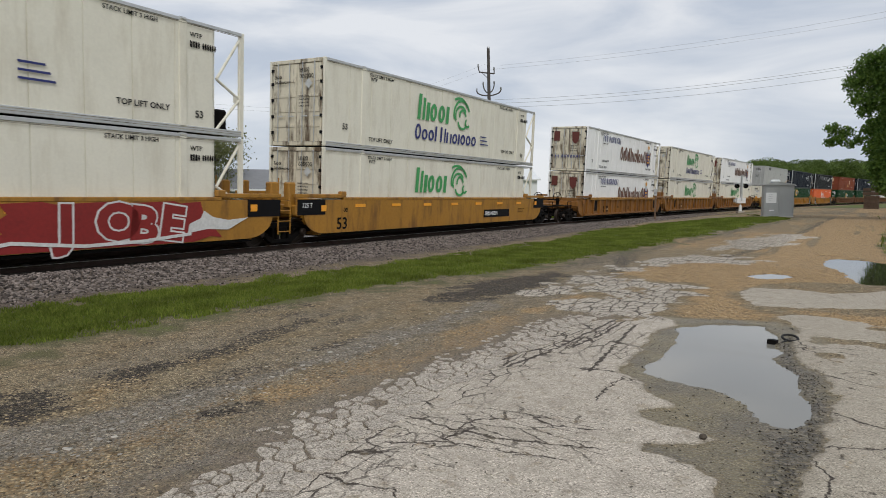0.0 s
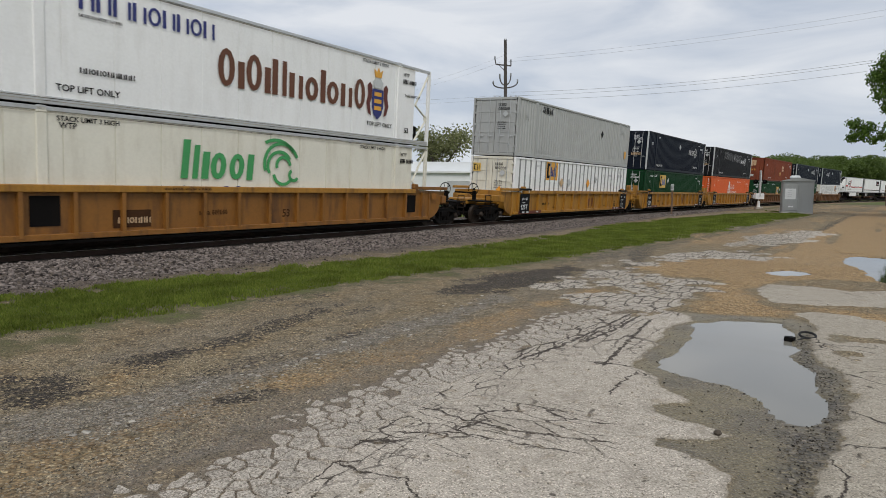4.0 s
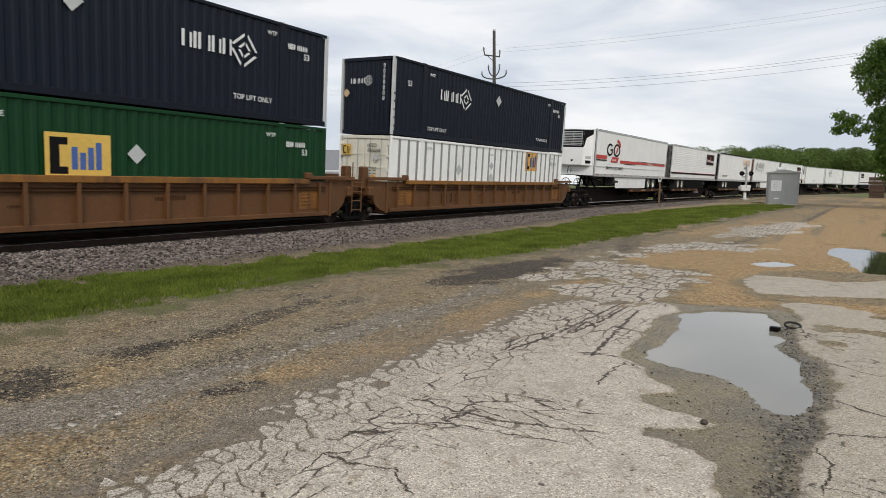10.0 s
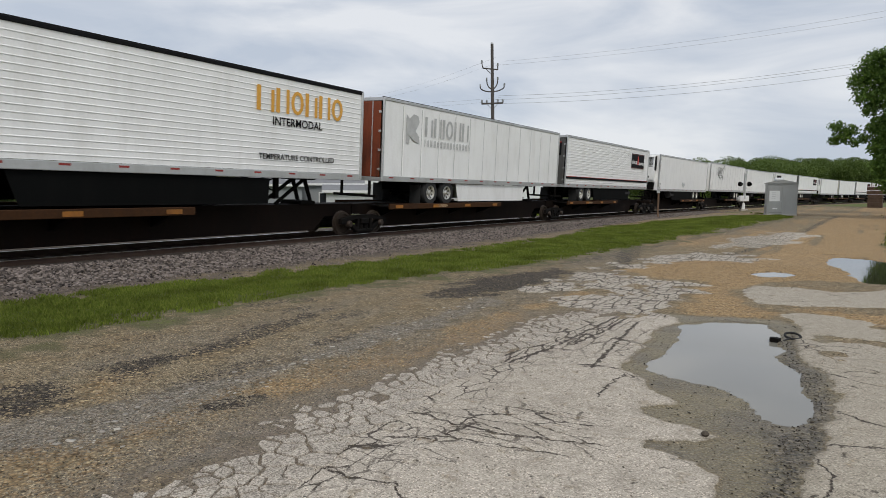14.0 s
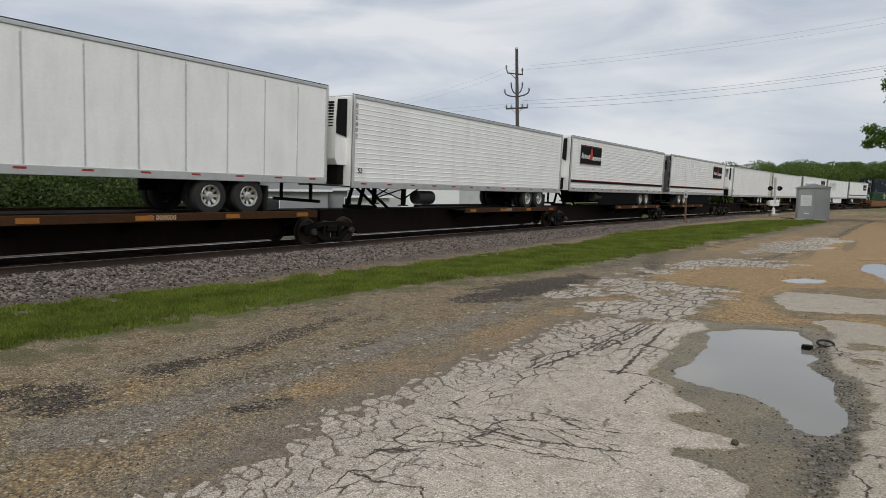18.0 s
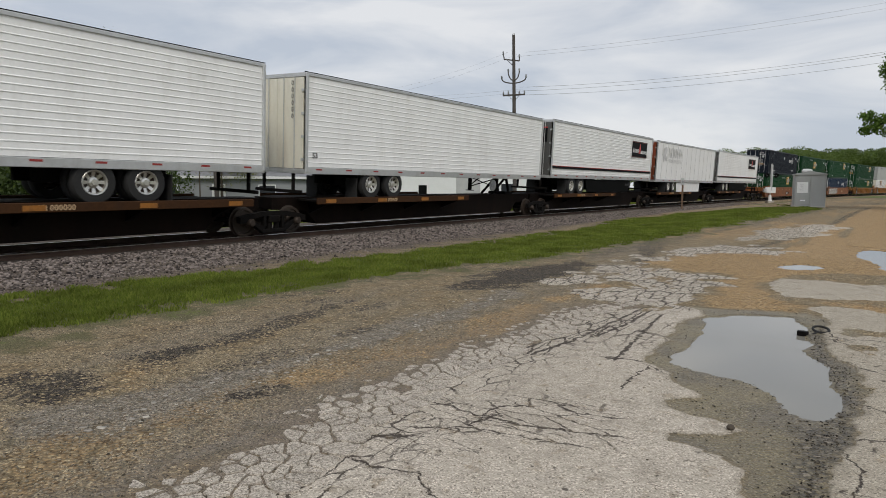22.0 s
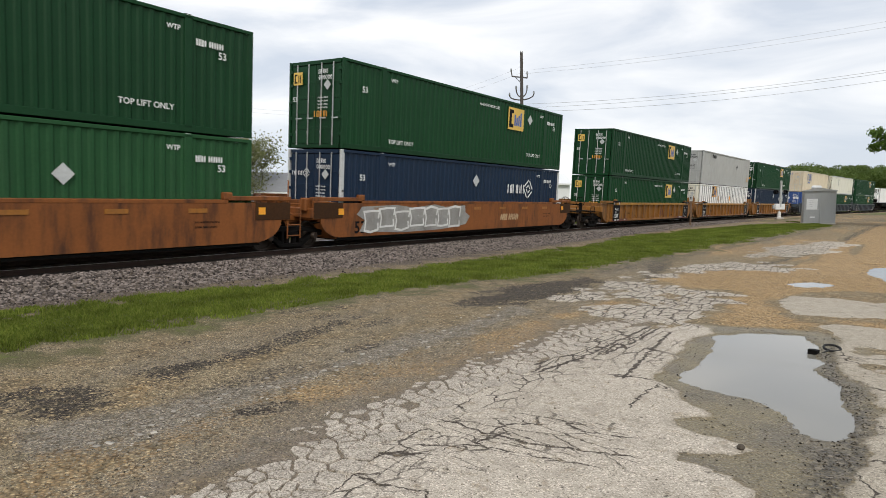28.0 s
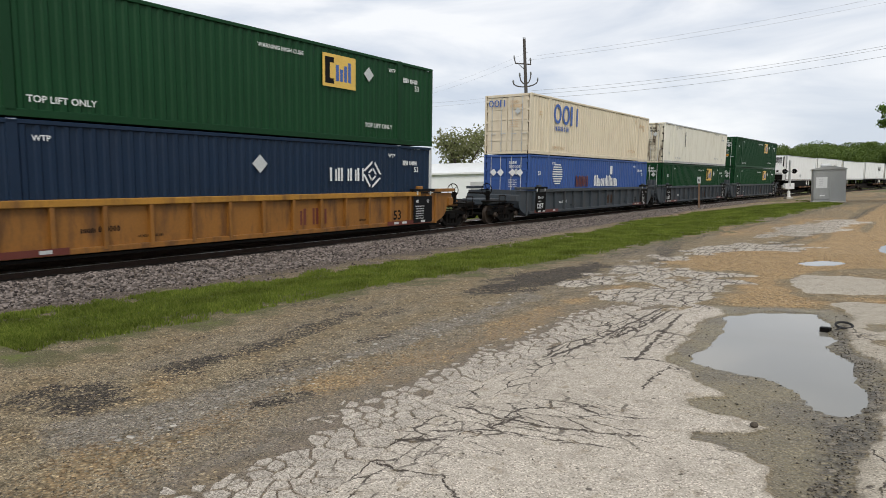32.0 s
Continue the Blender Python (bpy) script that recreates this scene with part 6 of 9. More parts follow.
POOL = [(0.62, 15.3), (1.2, 15.4), (2.4, 16.0), (2.6, 19.0), (1.45, 20.3), (0.9, 21.2), (0.33, 21.6), (0.08, 21.0), (-0.1, 19.6), (0.1, 18.6), (0.3, 17.6), (0.42, 16.3)]
DAMP = [(-2.0, 9.5), (-0.6, 10.0), (0.0, 9.0), (0.05, 7.7), (0.3, 6.5), (0.3, 5.0), (0.15, 3.6), (0.2, 1.5), (-0.3, 1.5), (-0.7, 3.3), (-1.3, 4.1), (-1.4, 5.2), (-1.9, 6.3), (-2.0, 7.6)]
TANS = ([(-4.26, 14.3), (-3.86, 16.3), (-2.86, 18.5), (-1.5, 19.0), (-0.65, 21.2), (1.0, 15.4), (-0.43, 14.8), (-1.45, 13.6), (-1.36, 12.0), (-0.77, 10.2), (-0.74, 9.4), (-1.6, 9.16), (-1.86, 9.7), (-2.0, 11.9), (-2.2, 13.5), (-3.26, 13.8)],
        [(-4.05, 9.0), (-4.06, 10.05), (-3.88, 10.95), (-3.5, 10.8), (-3.6, 9.7), (-3.8, 8.75)],
        [(-4.14, 6.75), (-4.08, 8.2), (-3.87, 8.7), (-3.6, 6.9), (-3.63, 5.4), (-3.86, 4.8), (-3.72, 4.2), (-3.98, 3.8), (-4.3, 3.7), (-4.25, 4.4), (-4.32, 5.0), (-4.04, 5.6)],
        [(-4.7, 1.4), (-4.62, 1.9), (-4.15, 2.2), (-3.97, 2.95), (-3.8, 2.8), (-3.9, 2.1), (-3.68, 1.9), (-3.8, 1.4)],
        [(-5.67, 2.8), (-5.89, 3.2), (-5.7, 3.65), (-5.4, 3.7), (-5.3, 2.85)], [(-0.3, 11.0), (2.5, 11.6), (2.5, 9.6), (0.7, 10.1), (0.14, 10.6)])
DARKS = ([(-5.7, 8.6), (-6.1, 10.2), (-6.1, 11.8), (-5.5, 14.2), (-4.95, 13.6), (-4.75, 11.8), (-4.85, 10.2), (-5.3, 9.2)], [(-6.4, 2.4), (-5.86, 2.7), (-5.5, 2.67), (-5.2, 2.35), (-5.5, 2.05)], [(-6.09, 3.5), (-5.9, 4.1), (-5.67, 3.5), (-5.8, 3.3)])
COOLS = ([(-5.4, 2.0), (-4.9, 2.9), (-4.87, 3.65), (-4.9, 6.0), (-5.0, 9.5), (-4.4, 9.0), (-4.3, 6.5), (-4.4, 4.7), (-4.37, 3.7), (-4.0, 3.1), (-4.2, 2.2), (-4.8, 1.8)], [(-3.5, 1.5), (-3.84, 2.1), (-3.64, 2.5), (-3.66, 3.2), (-3.75, 4.0), (-3.4, 4.2), (-3.3, 2.0)])
CHANNEL = [(-0.39, 9.1), (-0.45, 7.46), (-0.13, 6.3), (-0.13, 5.2), (-0.3, 5.1), (-0.36, 4.4), (-0.2, 2.0), (0.05, 2.0), (-0.02, 4.6), (0.08, 5.6), (0.05, 6.6), (-0.23, 7.6), (-0.26, 9.1)]
CRACKS = ([(-3.06, 3.93), (-2.69, 4.02), (-2.34, 3.96), (-2.01, 3.97), (-1.7, 4.06), (-1.36, 4.18)], [(-2.68, 2.86), (-2.4, 2.86), (-2.16, 2.93), (-1.97, 2.78)], [(-2.93, 3.13), (-2.7, 3.22), (-2.5, 3.36)], [(-2.34, 3.55), (-2.28, 3.86), (-2.32, 4.19), (-2.09, 4.41)],
          [(-2.06, 4.56), (-1.79, 4.61)], [(-1.9, 4.5), (-1.74, 4.45), (-1.48, 4.52)], [(-1.68, 5.27), (-1.68, 5.77), (-1.65, 6.01)], [(-2.09, 6.13), (-1.7, 6.21)], [(-2.62, 3.5), (-2.3, 3.72), (-1.95, 3.78), (-1.5, 3.86)])
SEAMS = ([(-2.93, 5.51), (-2.95, 6.65), (-2.94, 8.13), (-2.8, 9.2)], [(-3.16, 5.23), (-3.2, 6.41), (-3.21, 7.59), (-3.2, 8.6)], [(-3.05, 4.45), (-2.98, 5.36), (-2.94, 5.76)], [(-2.79, 5.86), (-2.66, 6.6), (-2.59, 8.02), (-2.56, 9.2)], [(-2.51, 6.95), (-2.42, 7.73), (-2.42, 8.9)], [(-3.04, 2.5), (-3.1, 3.08), (-3.12, 3.5)], [(-2.8, 2.5), (-2.82, 2.99), (-2.67, 3.3)], [(-2.0, 6.12), (-2.06, 6.78), (-2.17, 8.1), (-2.2, 8.6)])
FISSURES = ([(0.06, 7.11), (0.26, 6.96), (0.51, 6.88), (1.4, 6.7)], [(0.08, 5.92), (0.27, 5.75), (0.44, 5.72), (1.2, 5.5)], [(0.03, 5.03), (0.25, 5.14), (0.41, 5.24), (1.3, 5.3)], [(-0.02, 4.68), (0.08, 4.47), (0.04, 4.1)], [(-0.47, 9.84), (-0.33, 9.25), (-0.35, 8.84), (-0.24, 8.56), (-0.14, 8.24)], [(-0.24, 8.42), (0.02, 8.44), (0.3, 8.5)])
GRASS_IN = ((-30, -8.7), (3, -8.5), (5, -8.3), (8.3, -8.2), (10.6, -7.8), (11.8, -7.4), (16, -6.6), (22, -6.1), (31, -4.9), (46, -2.6), (50, -3.2), (60, -8.0), (400, 20))
GRASS_OUT = ((-30, -11.0), (4.5, -10.85), (7, -10.6), (10.5, -10.3), (13.6, -9.95), (15.7, -9.75), (19.4, -9.7), (25, -9.4), (31, -10.0), (38, -8.9), (47, -5.6), (51, -3.4), (60, -8.2), (400, 20))


TRACK_EDGE = ((14, -4.6), (18, -3.5), (20.9, -2.43), (29, -1.34), (51, 0.33), (70, 1.6), (400, 20))


def nearest_line(x, y, lines):
    """Signed distance to the nearest of some open lines, and its size."""
    best, signed = np.full(x.shape, 1e9), np.full(x.shape, 1e9)
    for line in lines:
        for (x0, y0), (x1, y1) in zip(line, line[1:]):
            dx, dy = x1 - x0, y1 - y0
            t = np.clip(((x - x0) * dx + (y - y0) * dy) / (dx * dx + dy * dy), 0, 1)
            r = np.hypot(x - x0 - t * dx, y - y0 - t * dy)
            side_ = np.where((x - x0) * dy - (y - y0) * dx > 0, 1.0, -1.0)
            signed = np.where(r < best, r * side_, signed)
            best = np.minimum(best, r)
    return signed, best


def zones(x, y):
    """Masks of what lies on the ground at each place."""
    d = from_track(x, y)
    n1, n2 = grain(x, y, 0.5, 1) - 0.5, grain(x, y, 1.6, 2) - 0.5
    pud = inside(x, y, PUDDLE, 0.10, 0.10, 3, 0.4)
    pud2 = blob(x, y, -1.08, 15.8, 0.42, 0.62, -20, 0.22, 8)
    pud3 = np.maximum(inside(x, y, POOL, 0.12, 0.16, 9, 0.5), blob(x, y, 0.02, 22.3, 0.36, 0.22, 0, 0.2, 10))
    slab = inside(x, y, SLAB, 0.05, 0.12, 17, 0.3)
    holes = 1 - 0.6 * smooth(0.64, 0.72, grain(x * 1.5, y * 0.6, 0.55, 16, 4))
    far_slab = np.maximum(inside(x, y, SLAB_FAR, 0.1, 0.9, 21, 0.5), 0.9 * inside(x, y, SLAB_END, 0.1, 1.1, 22, 0.7)) * holes
    right = inside(x, y, RIGHT, 0.04, 0.10, 18, 0.25) * (1 - 0.8 * smooth(0.66, 0.72, grain(x, y, 0.9, 19, 4)))
    patch = inside(x, y, PATCH, 0.08, 0.2, 20, 0.6)
    pave = np.maximum.reduce([slab * np.where(y > 6.8, holes, 1), far_slab, 0.75 * blob(x, y, -2.9, 9.9, 0.9, 0.8, 0, 0.6, 27), right, patch, 0.6 * blob(x, y, -2.2, 27, 1.2, 4.5, -10, 0.6, 24)])
    damp = inside(x, y, DAMP, 0.12, 0.14, 25, 0.4)
    wet = np.clip(damp * (1 - np.maximum(slab, right)), 0, 1)
    streak = grain(x + 0.15 * y, y * 0.22, 0.9, 31, 4)
    tan = np.clip(0.3 * smooth(0.54, 0.7, streak) * smooth(-9.5, -7.5, x) + smooth(15, 19, y + 3 * n2) * (0.95 * smooth(-0.3, 0.5, x - along(y, TRACK_EDGE) + 0.5 * n1) + 0.6 * smooth(0.45, 0.6, grain(x, y * 0.3, 1.3, 32, 4)) * smooth(20, 25, y)) * smooth(0.28, 0.42, grain(x * 1.4 - 0.05 * y, y * 0.16, 1.1, 34, 4)), 0, 1)
    for k, t in enumerate(TANS):
        tan = np.maximum(tan, (0.92, 0.85, 0.6, 0.34, 0.45, 0.92)[k] * inside(x, y, t, 0.22, 0.4, 41 + k, 0.5))
    tan = tan * (1 - 0.8 * damp)
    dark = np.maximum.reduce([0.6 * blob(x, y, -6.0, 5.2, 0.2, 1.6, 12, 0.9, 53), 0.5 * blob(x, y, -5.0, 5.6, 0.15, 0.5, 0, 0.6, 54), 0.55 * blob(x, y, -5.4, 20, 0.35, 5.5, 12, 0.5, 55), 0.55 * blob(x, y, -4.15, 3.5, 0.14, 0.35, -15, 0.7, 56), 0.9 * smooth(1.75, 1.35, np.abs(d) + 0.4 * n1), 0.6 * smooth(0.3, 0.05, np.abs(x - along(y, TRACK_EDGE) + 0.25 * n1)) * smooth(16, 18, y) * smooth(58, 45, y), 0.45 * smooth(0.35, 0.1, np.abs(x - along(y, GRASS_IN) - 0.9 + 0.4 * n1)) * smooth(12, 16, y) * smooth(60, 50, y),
                              0.4 * smooth(0.60, 0.70, grain(x, y * 0.5, 0.7, 57, 4)) * smooth(-8.5, -7.5, x) * smooth(-4.4, -5.2, x)])
    for k, t in enumerate(DARKS):
        dark = np.maximum(dark, (1.0 if k == 0 else 0.85) * inside(x, y, t, 0.28, 0.5, 61 + k, 0.35))
    channel = inside(x, y, CHANNEL, 0.06, 0.12, 65, 0.3) * (1 - right)
    cool = 0.5 * smooth(0.5, 0.64, grain(x + 0.2 * y, y * 0.2, 1.1, 33, 3)) * smooth(-7.5, -6.2, x) * smooth(-3.3, -3.9, x)
    for k, t in enumerate(COOLS):
        cool = np.maximum(cool, inside(x, y, t, 0.2, 0.35, 66 + k, 0.5))
    cool = cool * (1 - tan)
    ragged = grain(x, y, 0.28, 35, 3) - 0.5
    grass = smooth(-1.0, 0.6, along(y, GRASS_IN) - x + 1.6 * n1 + 0.5 * n2 + 1.8 * ragged) * smooth(-0.5, 0.5, x - along(y, GRASS_OUT) + 1.6 * n1 + 1.6 * ragged)
    grass = np.maximum(grass, smooth(0.0, 0.5, x - along(y, ((-30, 6), (14, 4.5), (18, 1.9), (22, 1.7), (26, 1.3), (40, 2.6), (60, 6), (300, 90))) + n1))
    grass = np.maximum(grass, smooth(-6.0, -7.5, d + 1.5 * n2))
    grass = np.maximum(grass, smooth(98, 104, y + 6 * n2) * smooth(5.5, 7.5, d))
    grass = grass * (1 - pud3)
    stones = smooth(5.5, 4.4, np.abs(np.where(d < 0, d * 0.9, d)) + 1.8 * n1) * (1 - 0.8 * grass) * smooth(75, 60, y)
    return dict(pave=pave * (1 - grass), wet=wet, channel=channel, worn=np.maximum(right, 0.8 * patch), near=inside(x, y, PUDDLE, 0.45, 0.0), tan=tan, dark=dark, grass=grass, stones=stones, cool=cool, water=np.maximum.reduce([pud, pud2, pud3])), d


def height(x, y, z, d):
    """Height of the ground."""
    up = 0.13 * smooth(4.4, 1.7, np.maximum(d, -1.0)) - 0.3 * smooth(-4.5, -8, d)
    rise = 0.40 * smooth(20, 47, y) * smooth(5, 9, d) + 0.22 * smooth(20, 47, y) * smooth(3.6, 5, d) * smooth(9, 5, d)
    rise = np.where(d > 0, rise, 0)
    base = 0.05 * (grain(x, y, 3.0, 61) - 0.5) * smooth(14, 6, y) + 0.02 * (grain(x, y, 0.4, 62) - 0.5) + 0.9 * smooth(-30, -120, d) * (grain(x, y, 40, 63))
    fine = (grain(x, y, 0.13, 64, 2) - 0.5) * (0.016 * (1 - z["pave"]) + 0.004 * z["pave"])
    return up + rise + base * (1 - z["near"]) * (1 - 0.7 * z["water"]) + fine * (1 - 0.6 * z["near"]) + 0.014 * z["pave"] - 0.06 * smooth(0.15, 0.8, z["water"]) - 0.008 * np.clip(z["wet"] - z["water"], 0, 1)


def steps(*runs):
    out = []
    for a, b, s in runs:
        out += list(np.arange(a, b, s))
    return np.array(out + [runs[-1][1]])


def ground_material():
    m = bpy.data.materials.new("road_and_verge")
    m.use_nodes = True
    n, l = m.node_tree.nodes, m.node_tree.links
    b = n["Principled BSDF"]
    pos = n.new("ShaderNodeNewGeometry").outputs["Position"]

    def noise_of(scale, detail=5, stretch=None):
        t = n.new("ShaderNodeTexNoise")
        t.inputs["Scale"].default_value, t.inputs["Detail"].default_value = scale, detail
        if stretch:
            mp = n.new("ShaderNodeMapping")
            mp.inputs["Scale"].default_value = stretch
            l.new(pos, mp.inputs["Vector"])
            l.new(mp.outputs["Vector"], t.inputs["Vector"])
        else:
            l.new(pos, t.inputs["Vector"])
        return t.outputs["Fac"]

    def span(v, a, c, lo=0.0, hi=1.0):
        r = n.new("ShaderNodeMapRange")
        for k, q in zip(("From Min", "From Max", "To Min", "To Max"), (a, c, lo, hi)):
            r.inputs[k].default_value = q
        l.new(v, r.inputs["Value"])
        return r.outputs["Result"]

    def math_(op, a, c):
        r = n.new("ShaderNodeMath")
        r.operation, r.use_clamp = op, False
        for i, q in enumerate((a, c)):
            if isinstance(q, (int, float)):
                r.inputs[i].default_value = q
            else:
                l.new(q, r.inputs[i])
        return r.outputs[0]

    def blend(f, a, c):
        r = n.new("ShaderNodeMix")
        r.data_type = "RGBA"
        for k, q in (("Factor", f), ("A", a), ("B", c)):
            if isinstance(q, tuple):
                r.inputs[k].default_value = (*q, 1)
            elif isinstance(q, (int, float)):
                r.inputs[k].default_value = q
            else:
                l.new(q, r.inputs[k])
        return r.outputs["Result"]

    def mask(name):
        a = n.new("ShaderNodeAttribute")
        a.attribute_name = name
        return a.outputs["Fac"]

    def pebbles(scale):
        v = n.new("ShaderNodeTexVoronoi")
        v.inputs["Scale"].default_value = scale
        l.new(pos, v.inputs["Vector"])
        s = n.new("ShaderNodeSeparateColor")
        l.new(v.outputs["Color"], s.inputs["Color"])
        return s.outputs["Red"], v.outputs["Distance"]

    g1, dist1 = pebbles(38)
    g2, dist2 = pebbles(110)
    mid = noise_of(2.2, 6)
    fine = noise_of(45, 4)
    broad = noise_of(0.5, 4)
    def speck(v, lo, mid_, hi):
        """Most grains near the middle tone, a few very dark and a few pale."""
        r = n.new("ShaderNodeValToRGB")
        e = r.color_ramp.elements
        e[0].position, e[0].color, e[1].position, e[1].color = 0.0, (*lo, 1), 1.0, (*hi, 1)
        for q, c in ((0.22, mid_), (0.80, tuple(1.25 * k for k in mid_))):
            x_ = e.new(q)
            x_.color = (*c, 1)
        l.new(v, r.inputs["Fac"])
        return r.outputs["Color"]
    # shade between grains, put into the colour: each grain darkens towards its edge
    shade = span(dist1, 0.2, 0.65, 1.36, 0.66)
    grit = speck(g1, (0.055, 0.041, 0.021), (0.192, 0.142, 0.079), (0.54, 0.42, 0.245))
    grit = blend(span(mid, 0.42, 0.58), grit, speck(g2, (0.055, 0.044, 0.026), (0.222, 0.175, 0.107), (0.57, 0.47, 0.31)))
    grit = blend(span(math_("SUBTRACT", mask("cool"), g2), -0.35, 0.35), grit, speck(g2, (0.06, 0.054, 0.048), (0.195, 0.173, 0.142), (0.45, 0.415, 0.355)))
    grit = blend(span(noise_of(6, 6), 0.52, 0.72, 0.0, 0.6), grit, (0.060, 0.048, 0.031))
    tan = speck(g1, (0.13, 0.08, 0.03), (0.335, 0.22, 0.108), (0.64, 0.47, 0.27))
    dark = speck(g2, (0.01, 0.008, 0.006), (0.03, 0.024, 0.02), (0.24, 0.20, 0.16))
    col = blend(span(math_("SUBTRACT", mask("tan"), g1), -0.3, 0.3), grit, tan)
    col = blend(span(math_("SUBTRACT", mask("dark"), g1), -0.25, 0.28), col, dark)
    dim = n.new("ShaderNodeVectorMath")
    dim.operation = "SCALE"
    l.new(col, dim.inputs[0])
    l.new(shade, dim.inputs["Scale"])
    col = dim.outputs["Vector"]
    # worn paving with a net of cracks
    warp = n.new("ShaderNodeVectorMath")
    warp.operation = "MULTIPLY_ADD"
    wn3 = n.new("ShaderNodeTexNoise")
    wn3.inputs["Scale"].default_value, wn3.inputs["Detail"].default_value, wn3.inputs["Roughness"].default_value = 2.6, 6, 0.68
    l.new(pos, wn3.inputs["Vector"])
    l.new(wn3.outputs["Color"], warp.inputs[0])
    warp.inputs[1].default_value = (0.16, 0.22, 0)
    l.new(pos, warp.inputs[2])

    crumble = noise_of(38, 4)

    def cracks(scale, stretch, wide, loose=1.0):
        mp = n.new("ShaderNodeMapping")
        mp.inputs["Scale"].default_value = stretch
        mp.inputs["Rotation"].default_value = (0, 0, radians(2))
        l.new(warp.outputs["Vector"], mp.inputs["Vector"])
        v = n.new("ShaderNodeTexVoronoi")
        v.feature, v.voronoi_dimensions = "DISTANCE_TO_EDGE", "2D"
        v.inputs["Scale"].default_value, v.inputs["Randomness"].default_value = scale, loose
        l.new(mp.outputs["Vector"], v.inputs["Vector"])
        rough_edge = math_("ADD", v.outputs["Distance"], math_("MULTIPLY", math_("SUBTRACT", crumble, 0.5), 1.5 * wide))
        return span(rough_edge, 0.55 * wide, 0.8 * wide, 1.0, 0.0)
    ragged = span(noise_of(30, 3), 0.30, 0.5, 0.35, 1.0)
    partial = span(noise_of(3.2, 4), 0.40, 0.50)
    net = math_("MULTIPLY", math_("MULTIPLY", cracks(5.6, (1.25, 0.5, 1), 0.06), math_("MULTIPLY", ragged, partial)), mask("crack"))
    grooves = math_("MULTIPLY", math_("MULTIPLY", cracks(1.0, (5.2, 1.25, 1), 0.075, 0.75), ragged), mask("groove"))
    small = math_("MULTIPLY", math_("MULTIPLY", cracks(4.2, (0.55, 1.7, 1), 0.05), ragged), math_("MAXIMUM", span(noise_of(1.9, 2), 0.60, 0.64), mask("split")))
    wander = math_("ADD", math_("MULTIPLY", math_("SUBTRACT", noise_of(9, 4), 0.5), 0.13), math_("MULTIPLY", math_("SUBTRACT", noise_of(55, 3), 0.5), 0.03))
    off_line = n.new("ShaderNodeMath")
    off_line.operation = "ABSOLUTE"
    l.new(math_("ADD", mask("line"), wander), off_line.inputs[0])
    width = math_("ADD", math_("ADD", 0.005, math_("MULTIPLY", mask("deep"), 0.011)), math_("MULTIPLY", math_("SUBTRACT", noise_of(7, 3), 0.45), 0.03))
    single = math_("MULTIPLY", math_("MULTIPLY", span(math_("SUBTRACT", off_line.outputs[0], width), 0.0, 0.006, 1.0, 0.0), mask("lined")), ragged)
    pits = span(noise_of(13, 5), 0.685, 0.72, 0.0, 0.8)
    crack = math_("MINIMUM", math_("ADD", math_("ADD", math_("ADD", net, grooves), math_("ADD", single, pits)), math_("MULTIPLY", small, 0.9)), 1.0)
    pave = speck(g2, (0.21, 0.18, 0.145), (0.40, 0.355, 0.297), (0.75, 0.68, 0.58))
    pave = blend(span(broad, 0.35, 0.7), pave, speck(g2, (0.19, 0.163, 0.13), (0.355, 0.314, 0.258), (0.67, 0.605, 0.51)))
    pave = blend(span(noise_of(3.5, 6), 0.52, 0.75, 0.0, 0.5), pave, (0.24, 0.207, 0.165))
    pave = blend(span(noise_of(60, 2), 0.64, 0.70, 0.0, 0.7), pave, (0.13, 0.112, 0.09))
    pave = blend(math_("MULTIPLY", mask("worn"), 0.75), pave, speck(g2, (0.15, 0.13, 0.1), (0.295, 0.26, 0.205), (0.5, 0.45, 0.36)))
    pave = blend(crack, pave, (0.055, 0.043, 0.035))
    col = blend(math_("MULTIPLY", mask("joint"), span(noise_of(24, 5), 0.3, 0.5, 0.45, 1.0)), col, speck(g2, (0.04, 0.032, 0.025), (0.15, 0.122, 0.095), (0.32, 0.275, 0.22)))
    edge = math_("ADD", mask("pave"), math_("MULTIPLY", math_("SUBTRACT", noise_of(11, 6), 0.5), 0.9))
    col = blend(math_("MULTIPLY", span(edge, 0.40, 0.56), span(noise_of(9, 6), 0.30, 0.42, 0.55, 1.0)), col, pave)
    wet_c = blend(span(noise_of(1.3, 5), 0.42, 0.6), speck(g2, (0.09, 0.072, 0.04), (0.165, 0.137, 0.082), (0.34, 0.29, 0.19)), speck(g2, (0.05, 0.041, 0.027), (0.125, 0.105, 0.072), (0.30, 0.26, 0.19)))
    col = blend(math_("MULTIPLY", mask("wet"), span(noise_of(14, 4), 0.3, 0.5, 0.7, 1.0)), col, wet_c)
    col = blend(math_("MULTIPLY", mask("channel"), span(noise_of(20, 5), 0.36, 0.56, 0.1, 0.9)), col, speck(g1, (0.018, 0.015, 0.011), (0.06, 0.05, 0.037), (0.26, 0.22, 0.17)))
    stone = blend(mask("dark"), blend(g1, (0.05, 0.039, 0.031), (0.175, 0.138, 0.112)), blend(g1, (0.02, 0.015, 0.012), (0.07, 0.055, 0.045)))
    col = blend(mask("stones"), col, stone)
    turf = blend(span(noise_of(1.2, 6), 0.35, 0.65), (0.075, 0.10, 0.018), (0.12, 0.14, 0.032))
    soil = math_("MULTIPLY", span(math_("ADD", mask("grass"), math_("MULTIPLY", math_("SUBTRACT", noise_of(6, 5), 0.5), 0.25)), 0.0, 0.3), 0.9)
    col = blend(soil, col, speck(g2, (0.035, 0.034, 0.014), (0.085, 0.08, 0.036), (0.2, 0.18, 0.09)))
